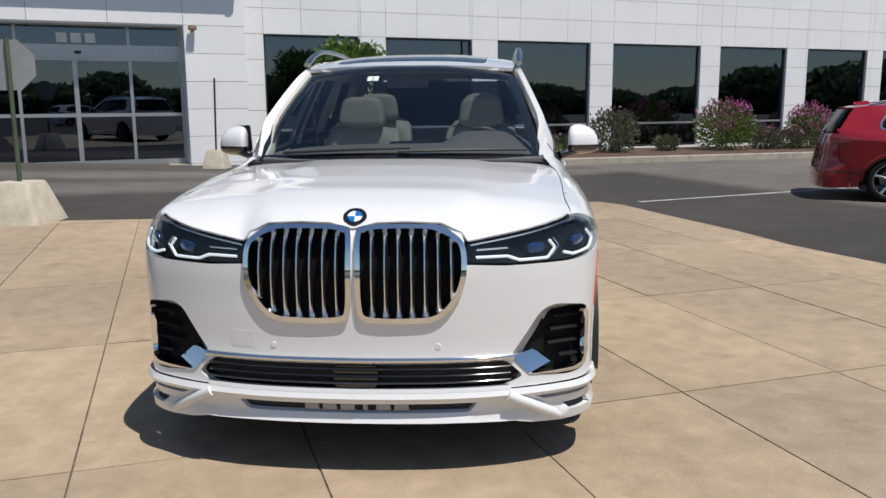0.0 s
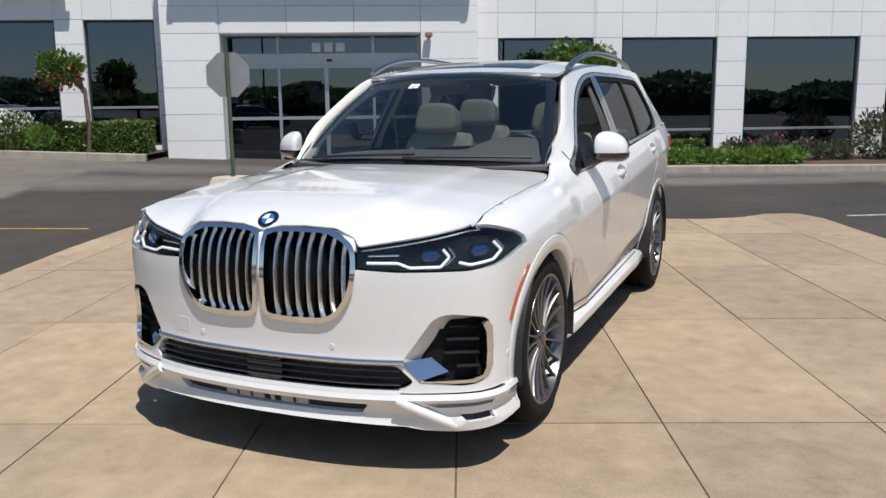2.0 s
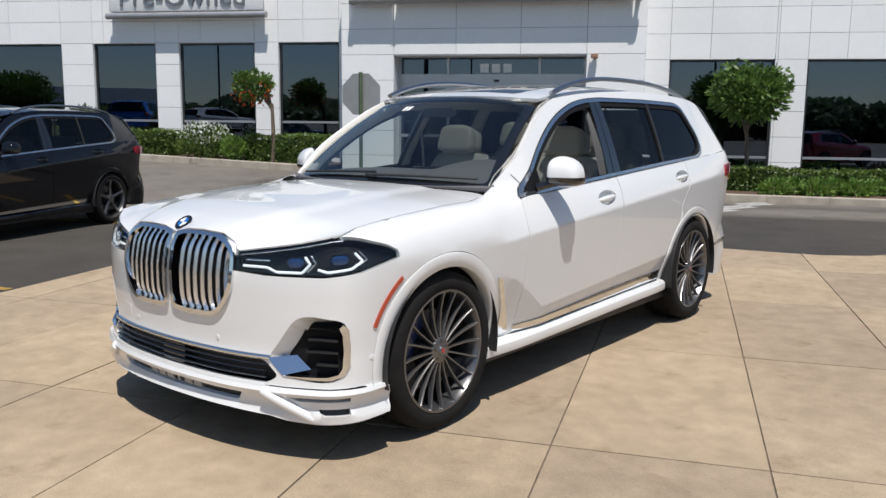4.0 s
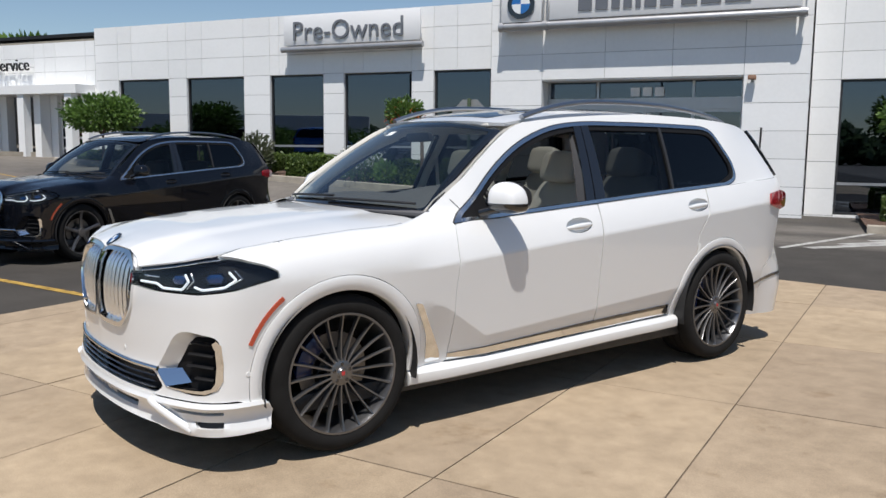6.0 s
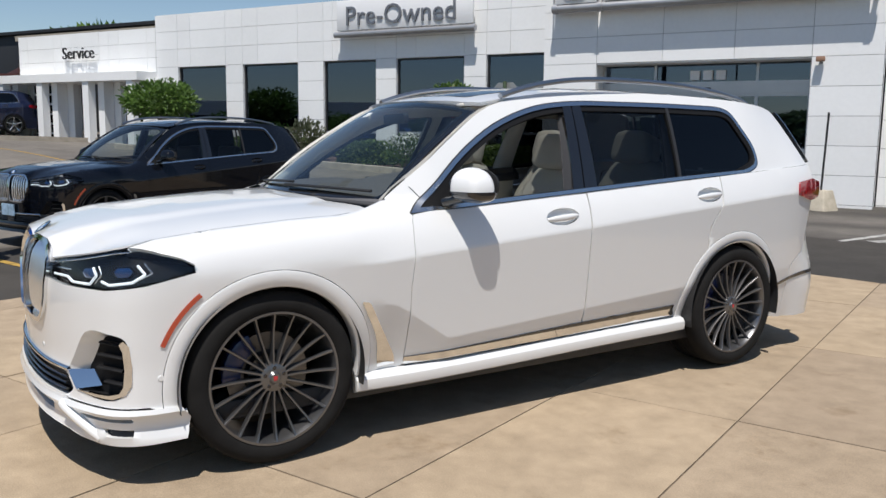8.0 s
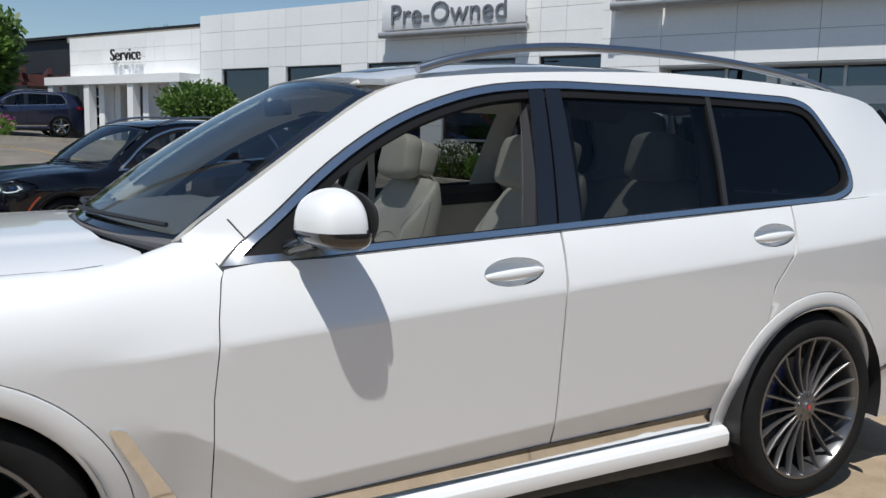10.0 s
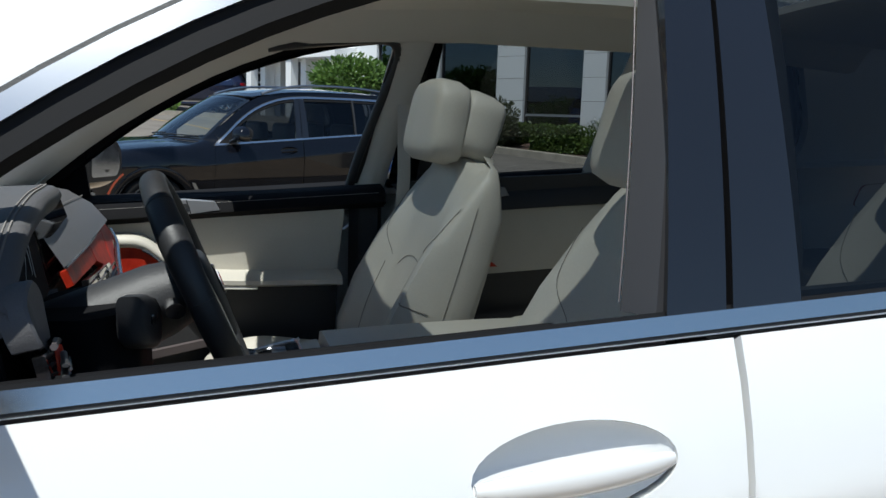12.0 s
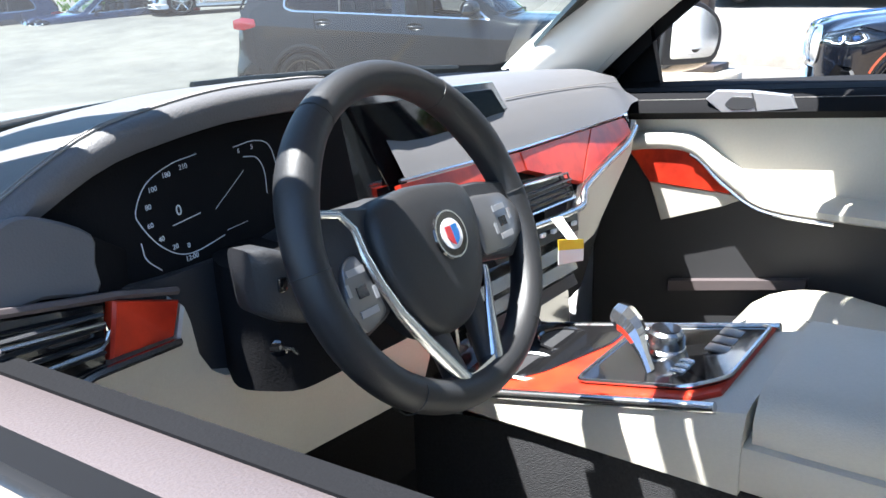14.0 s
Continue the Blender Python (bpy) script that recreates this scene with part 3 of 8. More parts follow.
def build_front():
    rows_l = [3.70 + 0.60 * k for k in range(-6, 4)]
    rows_r = [3.19 + 0.64 * k for k in range(-6, 5)]
    wall_run("wall_left", "white panelled showroom wall with open joints", -19.65, -4.55, -0.4, 5.48, 18.7, [(a, b, 0.55, 3.69) for a, b in LEFT_WIN], [-18.0 + 3.0 * k for k in range(6)], rows_l)
    for a, b in LEFT_WIN:
        shop_window(a, b, 0.55, 3.69, 1.52, dark=True)
    wall_run("wall_right", "white panelled showroom wall with open joints", 3.15, 36.0, -0.6, 5.75, 18.7, [(a, b, 0.02, 3.19) for a, b in RIGHT_WIN], [3.15 + 1.62 * k for k in range(21)], rows_r)
    for a, b in RIGHT_WIN:
        shop_window(a, b, 0.02, 3.19, 0.75, dark=True)
    # entrance block standing proud of the wall
    rows_b = [3.26 + 0.645 * k for k in range(-6, 6)]
    wb = wall_run("wall_entrance", "white panelled entrance block with a deep doorway", -4.6, 3.12, -0.4, 6.4, 17.7, [(-3.2, 1.7, -0.4, 3.26)], [-1.58, 0.06], rows_b)
    for s in (-4.6, 3.12):
        for a, b in zip(rows_b, rows_b[1:]):
            sa = (s, s + 0.03) if s < 0 else (s - 0.03, s)
            box("panel", (sa[0], 17.732, max(a, -0.4) + 0.005), (sa[1], 18.7, b - 0.005), PANEL, wb, m=BM)
        box("side_wall", (s + 0.031 if s < 0 else s - 0.3, 18.045, -0.4), (s + 0.3 if s < 0 else s - 0.031, 18.7, 6.35), JOINT, wb, m=BM)
    for s0, s1 in ((-3.22, -3.195), (1.695, 1.72)):
        box("door_reveal", (s0, 18.04, -0.3), (s1, 18.42, 3.25), PANEL, wb, m=BM)
    box("doorway_soffit", (-3.19, 17.74, 3.225), (1.69, 18.4, 3.255), PANEL, wb, m=BM)
    box("entrance_roof", (-4.6, 17.7, 6.401), (3.12, 19.05, 6.5), KERB, wb, m=BM)
    # roof, back and rooms behind the glass, added to keep the sky out
    tagged(box("ceiling", (-28, 19.05, 5.0), (36, 34, 5.2), KERB, m=BM), "flat showroom roof slab", "roof", kind="structure")
    # dark colour here stands for the shade of an unlit room
    tagged(box("wall_back", (-28, 24.0, -0.5), (36, 24.2, 4.99), ROOM_SHADE, m=BM), "added back wall, dark to stand for the unlit showroom", "wall", kind="structure")
    tagged(box("floor", (-28, 19.06, -0.42), (36, 23.98, 0.005), ROOM_SHADE, m=BM), "added floor, dark to stand for the unlit showroom", "floor", kind="structure")


build_front()


def build_entrance():
    d = empty("door_1", None, "sliding aluminium and glass entrance doors with a transom", "door", kind="structure")
    n = 18.3
    zb = 0.02
    F = FRAME_AL
    for s, w in ((-3.19, 0.06), (-1.9, 0.07), (-0.73, 0.10), (0.48, 0.07), (1.63, 0.06)):
        box("mullion", (s, n - 0.05, zb), (s + w, n + 0.06, 2.52), F, d, m=BM)
    box("header", (-3.19, n - 0.06, 2.52), (1.69, n + 0.08, 2.80), F, d, m=BM)
    for s in (-3.19, -1.9, 0.48, 1.63):
        box("transom_bar", (s, n - 0.04, 2.801), (s + 0.06, n + 0.05, 3.22), F, d, m=BM)
    for z0, z1 in ((zb, 0.14), (1.16, 1.24), (2.44, 2.519)):
        for a, b in ((-3.13, -1.9), (-1.83, -0.73), (-0.63, 0.48), (0.55, 1.63)):
            box("door_rail", (a + 0.001, n - 0.04, z0), (b - 0.001, n + 0.05, z1), F, d, m=BM)
    for a, b in ((-3.13, -1.9), (-1.83, -0.73), (-0.63, 0.48), (0.55, 1.63)):
        pane("pane", a, b, 0.14, 1.16, n, d)
        pane("pane", a, b, 1.24, 2.44, n, d)
    for a, b in ((-3.13, -1.9), (-1.84, 0.48), (0.54, 1.63)):
        pane("pane", a, b, 2.80, 3.22, n + 0.01, d)
    for k, s in enumerate((-1.02, -0.72, -0.42)):
        box("sign_bar", (s, n - 0.075, 2.84), (s + 0.22, n - 0.0, 3.06), SIGN_WHITE, d, "pale plain bar", m=BM)
    box("sensor", (-0.66, n - 0.11, 2.60), (-0.52, n - 0.061, 2.66), BLACK_MATTE, d, "black door sensor", bevel=0.01, m=BM)
    tagged(box("floor_lobby", (-3.19, 17.72, -0.3), (1.69, 19.0, 0.012), KERB, m=BM), "pale concrete doorway floor", "floor", kind="structure")
    lamp = empty("wall_lamp", None, "small weathered floodlight on the entrance wall", "lamp")
    box("bracket", (1.86, 17.62, 3.10), (1.94, 17.70, 3.17), TUBE, lamp, m=BM)
    box("housing", (1.80, 17.50, 3.14), (1.98, 17.64, 3.24), mat("rusty_lamp", (0.35, 0.2, 0.13), rough=0.7, var=0.2), lamp, bevel=0.015, m=BM)


build_entrance()


def letters_on_wall(text, size, s, z, n, depth, material, parent, name="letter"):
    m = BM @ Matrix.Translation((s, n, z)) @ Matrix.Rotation(radians(90), 4, "X")
    return words(name, text, size, depth, material, m, parent)


def build_signs():
    # board over the left windows
    po = empty("sign_board", None, "white sign board with grey Pre-Owned lettering on a steel tube", "sign")
    box("face", (-11.58, 18.36, 4.52), (-7.0, 18.46, 5.38), SIGN_WHITE, po, bevel=0.02, m=BM)
    tube("tube", [B(-11.68, 18.41, 4.41), B(-6.93, 18.41, 4.41)], 0.09, TUBE, po, n=14)
    for s in (-11.0, -7.6):
        tube("strut", [B(s, 18.41, 4.41), B(s, 18.72, 4.41)], 0.05, TUBE, po)
    letters_on_wall("Pre-Owned", 0.80, -9.37, 4.66, 18.34, 0.05, LETTER_GREY, po, "lettering")
    # main board over the entrance
    mb = empty("sign_board", None, "long white sign board with dark bars on a steel tube", "sign")
    box("face", (-2.94, 17.34, 4.70), (2.86, 17.46, 5.95), SIGN_WHITE, mb, bevel=0.02, m=BM)
    tube("tube", [B(-4.28, 17.40, 4.58), B(3.0, 17.40, 4.58)], 0.10, TUBE, mb, n=14)
    for s in (-4.2, -3.05, 2.9):
        tube("collar", [B(s - 0.06, 17.40, 4.58), B(s + 0.06, 17.40, 4.58)], 0.12, TUBE, mb, n=14)
        tube("strut", [B(s, 17.40, 4.58), B(s, 17.72, 4.58)], 0.05, TUBE, mb)
    for s in (-4.2, -3.05, 2.9):
        for e in (-0.05, 0.05):
            tube("post", [B(s + e, 17.40, 4.6), B(s + e, 17.40, 6.0)], 0.02, TUBE, mb, n=6)
    s = -2.2
    for w, h in ((0.34, 0.62), (0.30, 0.45), (0.2, 0.6), (0.2, 0.45), (0.12, 0.6), (0.28, 0.45), (0.3, 0.62), (0.0, 0), (0.36, 0.62), (0.44, 0.62), (0.56, 0.62)):
        if w:
            box("bar", (s, 17.315, 4.88), (s + w, 17.339, 4.88 + h), LETTER_GREY, mb, m=BM)
        s += w + 0.09
    lb = empty("emblem_board", None, "white square board with a round blue and white emblem", "sign")
    box("face", (-4.2, 17.34, 4.68), (-3.14, 17.46, 5.95), SIGN_WHITE, lb, bevel=0.02, m=BM)
    c = B(-3.67, 17.31, 5.12)
    R = BM @ Matrix.Rotation(radians(90), 4, "X")
    lathe("ring", [(0.0, 0.0), (0.36, 0.0), (0.36, 0.02), (0.0, 0.02)], BLACK_GLOSS, lb, axis="z", n=40, m=Matrix.Translation(c) @ R)
    for k in range(4):
        pts = [(0, 0)] + [(0.24 * math.cos(radians(90 * k + 9 * i)), 0.24 * math.sin(radians(90 * k + 9 * i))) for i in range(11)]
        prism("quarter", pts, 0.012, EMBLEM_BLUE if k % 2 else EMBLEM_WHITE, lb, m=Matrix.Translation(c) @ R @ Matrix.Translation((0, 0, 0.021)))
    sv = empty("sign_letters", None, "black raised Service lettering standing off the white wall", "sign")
    letters_on_wall("Service", 0.62, -23.55, 4.13, 18.52, 0.05, LETTER_BLACK, sv, "lettering")
    for k in range(7):
        s = -24.5 + k * 0.31
        tube("pin", [B(s, 18.54, 4.25), B(s, 18.7, 4.25)], 0.012, TUBE, sv, n=6)


build_signs()


def build_service():
    bays = [(-26.75, -25.2), (-24.15, -22.6), (-21.55, -20.1)]
    zb = 0.6
    w = wall_run("wall_service", "white panelled service wing with three garage bays", -27.3, -19.66, zb - 0.4, 5.08, 18.7, [(a, b, zb, 3.22) for a, b in bays], [-24.7, -22.1], [3.55, 4.06, 4.57])
    box("canopy", (-27.7, 17.85, 3.24), (-19.7, 18.69, 3.54), PANEL, w, "white projecting canopy", m=BM)
    for s in (-27.2, -24.85, -22.25, -19.95):
        for e in (-0.2, 0.2):
            box("column", (s + e - 0.16, 17.9 if e < 0 else 18.25, zb), (s + e + 0.16, 18.2 if e < 0 else 18.68, 3.238), PANEL, w, m=BM)
    for i, (a, b) in enumerate(bays):
        if i == 1:
            continue
        d = empty("door_%d" % (i + 2), None, "white glazed sectional garage door", "garage door", kind="structure")
        for k in range(6):
            z = 0.95 + k * 0.375
            box("door_rail", (a, 18.86, z), (b, 18.92, z + 0.07), PANEL, d, m=BM)
            if k < 5 or i == 0:
                pane("pane", a, b, z + 0.071, min(z + 0.374, 3.2), 18.88, d)
        for s in (a + 0.0, (a + b) / 2 - 0.03, b - 0.06):
            box("door_stile", (s, 18.85, 0.95), (s + 0.06, 18.855, 3.2), PANEL, d, m=BM)


build_service()


def build_kerbs():
    """Kerbed planting beds along the front."""
    def bed(name, s0, s1, n0, n1, top, label):
        N = max(2, int((s1 - s0) / 1.2))
        vs, fs = [], []
        for i in range(N + 1):
            s = s0 + (s1 - s0) * i / N
            zg = rise(s, n0) + top
            for n in (n0 + 0.14, n1):
                p = B(s, n, zg - 0.03 + 0.05 * noise.noise((s * 1.7, n, 3.1)))
                vs.append(p)
        fs = [(2 * i, 2 * i + 2, 2 * i + 3, 2 * i + 1) for i in range(N)]
        tagged(mk(name, vs, fs, MULCH), label, "planting bed", kind="structure")
        for i in range(N):
            a, b = s0 + (s1 - s0) * i / N, s0 + (s1 - s0) * (i + 1) / N
            za, zb2 = rise(a, n0), rise(b, n0)
            prof = [(0.0, -0.15), (0.02, top - 0.02), (0.04, top), (0.14, top), (0.14, -0.15)]
            r0 = [B(a + 0.004, n0 + q, za + z) for q, z in prof]
            r1 = [B(b - 0.004, n0 + q, zb2 + z) for q, z in prof]
            k = loft("kerb", [r0, r1], KERB)
            tagged(k, "pale concrete kerb stone edging the planting bed", "kerb", group="kerb stones", kind="structure")
    bed("ground_bed_left", -19.0, -4.75, 16.2, 18.7, 0.15, "brown mulch bed under the left windows")
    bed("ground_bed_right", 4.3, 34.0, 14.6, 18.7, 0.14, "brown mulch bed under the right windows")


build_kerbs()


# ---------------- the white car: body surfaces ----------------
PLAN = np.array(catmull([(0, .02), (.2, .028), (.4, .05), (.6, .10), (.75, .160), (.875, .235), (.94, .34), (.966, .50), (.978, .72), (.986, 1.0), (.988, 1.7), (.988, 2.4), (.988, 3.1),
                         (.985, 3.8), (.975, 4.3), (.945, 4.65), (.89, 4.88), (.80, 5.02), (.5, 5.11), (0, 5.14)], n=10))
PLAN_U = np.concatenate([[0], np.cumsum(np.linalg.norm(np.diff(PLAN, axis=0), axis=1))])
_t = np.gradient(PLAN, axis=0)
_t /= np.linalg.norm(_t, axis=1)[:, None]
PLAN_N = np.stack([_t[:, 1], -_t[:, 0]], 1)
PLAN_N[0] = (0, -1)
PLAN_N[-1] = (0, 1)
HUB_Z, HUB_F, HUB_R = 0.388, 0.89, 3.995


def plan_at(u):
    return [ip(u, PLAN_U, PLAN[:, 0]), ip(u, PLAN_U, PLAN[:, 1])], [ip(u, PLAN_U, PLAN_N[:, 0]), ip(u, PLAN_U, PLAN_N[:, 1])]


def u_of(y):
    return ip(y, PLAN[:, 1], PLAN_U)


def crease(y):
    return ip(y, [0, .5, 1.4, 4.4, 5.2], [.83, .85, .868, 1.09, 1.11])


def crease_low(y):
    return ip(y, [0, 1.30, 1.5, 1.8, 3.6, 5], [.70, .70, .655, .455, .56, .6])


def belt(y):
    return 1.075 + (y - 1.6) * 0.0655


def zc_hood(y):
    return ip(y, [0, .05, .1, .2, .4, .7, 1.0, 1.45], [.955, .972, 1.0, 1.035, 1.075, 1.108, 1.132, 1.15])


def fender_top(y):
    return zc_hood(y) - 0.058


def shoulder(y):
    """Width and height of the rounded shoulder over the crease."""
    w = smooth01(1.25, 1.75, y)
    return 0.15 * (1 - w) + 0.255 * w, (fender_top(y) - crease(y)) * (1 - w) + 0.31 * w


def kink(y):
    """The angle by which the shoulder breaks at the crease."""
    return 0.42 * smooth01(1.22, 1.5, y) * (1 - smooth01(4.3, 4.8, y))


def v_of(y, z):
    c = crease(y)
    if z <= c:
        return z
    k = kink(y)
    return c + 0.2 * (math.asin(min(1.0, math.sin(k) + (z - c) / shoulder(y)[1] * (1 - math.sin(k)))) - k)


def inset_z(u, y, z, th=None):
    c = crease(y)
    a, b = shoulder(y)
    if z > c or th is not None:
        if th is None:
            k = kink(y)
            th = math.asin(min(1.0, math.sin(k) + (z - c) / b * (1 - math.sin(k))))
        k = kink(y)
        side_i = a * (math.cos(k) - math.cos(th)) * (1 + .25 * k)
    else:
        c2 = min(crease_low(y), c - .05)
        w = smooth01(1.15, 1.5, y) * (1 - 0.6 * smooth01(4.1, 4.6, y))
        i2 = 0.095 * (c - max(z, c2)) + (0.30 * (c2 - z) if z < c2 else 0)
        side_i = w * i2 + (1 - w) * 0.075 * (c - z)
    front_i = ip(z, [.15, .3, .40, .5, .62, .8, .90, .95, 1.0, 1.1], [.045, .0, .006, .014, .012, .012, .03, .05, .085, .2])
    wf = 1 - smooth01(.8, 1.35, u)
    return side_i * (1 - wf) + front_i * wf


def front(u, z):
    a = abs(u)
    (x, y), (nx, ny) = plan_at(a)
    i = inset_z(a, y, z)
    return (math.copysign(1, u) * (x - nx * i) if u else 0.0, y - ny * i, z)


def side(y, v):
    u = u_of(y)
    (x, yy), (nx, ny) = plan_at(u)
    c = crease(y)
    if v <= c:
        z, i = v, inset_z(u, y, v)
    else:
        k = kink(y)
        th = min((v - c) / 0.2 + k, math.pi / 2)
        z = c + shoulder(y)[1] * (math.sin(th) - math.sin(k)) / (1 - math.sin(k))
        i = inset_z(u, y, z, th)
    return (x - nx * i, yy - ny * i, z)


def sidez(y, z):
    return side(y, v_of(y, z))


def house(y, z):
    """Side of the cabin above the belt."""
    zb = belt(y)
    x0 = sidez(y, zb)[0]
    h = max(z - zb, -0.05)
    pinch = 0.16 * smooth01(4.2, 5.0, y) * max(h, 0) * 1.6
    pinch += 0.09 * smooth01(1.8, 1.47, y) * smooth01(0, .07, h)
    return (x0 - 0.012 - 0.33 * h - 0.20 * h * h - pinch, y, z)


# front edge of the bonnet: over the kidneys, then along the tops of the lamps
LAMP_TOP = [front(u, z + .004) for u, z in ((.44, .913), (.50, .922), (.58, .934), (.66, .946), (.73, .957), (.80, .971), (.86, .982), (.91, .990))]
BONNET_EDGE = np.array([(0, .072, .966), (.09, .074, .989), (.2, .078, .993), (.33, .090, .986), (.405, .098, .950)] + LAMP_TOP)


def bonnet_base(x, y):
    a = abs(x)
    dome = 0.010 * smooth01(.52, .40, a) * smooth01(.15, .5, y)
    return zc_hood(y) - 0.058 * (a / .84) ** 2.6 - 0.010 * smooth01(.25, .6, y) + dome


def wing_top(y):
    """Upper inner edge of the front wing, along which the bonnet shuts."""
    return side(y, crease(y) + .2 * (math.pi / 2 - kink(y)) - .0005)


_wy = np.linspace(.2, 1.3, 45)
_wx = [wing_top(y)[0] for y in _wy]
_wz = [wing_top(y)[2] - bonnet_base(wing_top(y)[0], y) for y in _wy]


def bonnet(x, y):
    a = abs(x)
    ye, ze = ip(a, BONNET_EDGE[:, 0], BONNET_EDGE[:, 1]), ip(a, BONNET_EDGE[:, 0], BONNET_EDGE[:, 2])
    d = max(y - ye, 0)
    drop = (bonnet_base(a, ye) - ze) * (1 - smooth01(BONNET_EDGE[-1][0], .86, a))
    meet = ip(y, _wy, _wz) * smooth01(.45, 1.0, a / ip(y, _wy, _wx)) * smooth01(0, .12, d)
    return (x, y, bonnet_base(x, y) + meet - drop * math.exp(-(d / (.045 + .10 * smooth01(.30, .5, a))) ** 1.15))


def roof_z(x, y):
    zc = ip(y, [2.0, 2.12, 2.3, 2.55, 2.9, 3.3, 3.8, 4.2, 4.5, 4.8], [1.628, 1.660, 1.699, 1.733, 1.757, 1.765, 1.757, 1.733, 1.70, 1.655])
    return (x, y, zc - 0.055 * (abs(x) / .68) ** 2.6)


def screen(a, t):
    """Windscreen: a across from -1 to 1, t from the scuttle to the roof."""
    xb, xt = .79 * a, .635 * a
    b = np.array((xb, 1.315 + .20 * a * a, 1.148 - .022 * a * a))
    c = np.array((xt, 2.075 + .10 * a * a, 1.645 - .05 * abs(a) ** 2.6))
    p = b + (c - b) * t
    bow = 0.028 * 4 * t * (1 - t)
    return (p[0], p[1] - bow * .55, p[2] + bow * .8)


def shrink(poly, d):
    """A closed outline moved inwards by d."""
    P = np.array(poly, float)
    area = sum(P[i - 1][0] * P[i][1] - P[i][0] * P[i - 1][1] for i in range(len(P)))
    out = []
    for i in range(len(P)):
        t = P[(i + 1) % len(P)] - P[i - 1]
        t /= max(np.linalg.norm(t), 1e-9)
        n = np.array((-t[1], t[0])) * (1 if area > 0 else -1)
        out.append(P[i] + n * d)
    return out


def arc(cy, cz, r, a0, a1, n=24):
    return [(cy + r * math.cos(radians(a0 + (a1 - a0) * k / n)), cz + r * math.sin(radians(a0 + (a1 - a0) * k / n))) for k in range(n + 1)]


def vv(pts):
    return [(y, v_of(y, z)) for y, z in pts]


MID = (0, 2.5, 0.8)
DLO_CORNERS = [(1.608, 1.081), (2.70, 1.153), (3.45, 1.203), (4.12, 1.240), (4.240, 1.285), (4.235, 1.40), (4.10, 1.625), (4.0, 1.652), (3.5, 1.66), (2.8, 1.655), (2.5, 1.622), (2.2, 1.520), (1.95, 1.372)]
DLO_ROUND = [.003, .3, .3, .05, .06, .05, .08, .2, .4, .4, .25, .25, .2]


def dlo_inset(low, high):
    """The side window's outline moved inwards: by low along the sill, by high along the sides and the roof."""
    C = [Vector(c) for c in DLO_CORNERS]
    n = len(C)
    lines = []
    for k in range(n):
        a, b = C[k], C[(k + 1) % n]
        t = (b - a).normalized()
        m = Vector((-t.y, t.x)) * (low if k < 3 else high)
        lines.append((a + m, t))
    out = []
    for k in range(n):
        (p, t), (q, u) = lines[k - 1], lines[k]
        cr = t.x * u.y - t.y * u.x
        w = q - p
        out.append(tuple(p + t * ((w.x * u.y - w.y * u.x) / cr)) if abs(cr) > 1e-4 else tuple(q))
    return fillet(out, DLO_ROUND, n=4)


DLO = dlo_inset(0, 0)


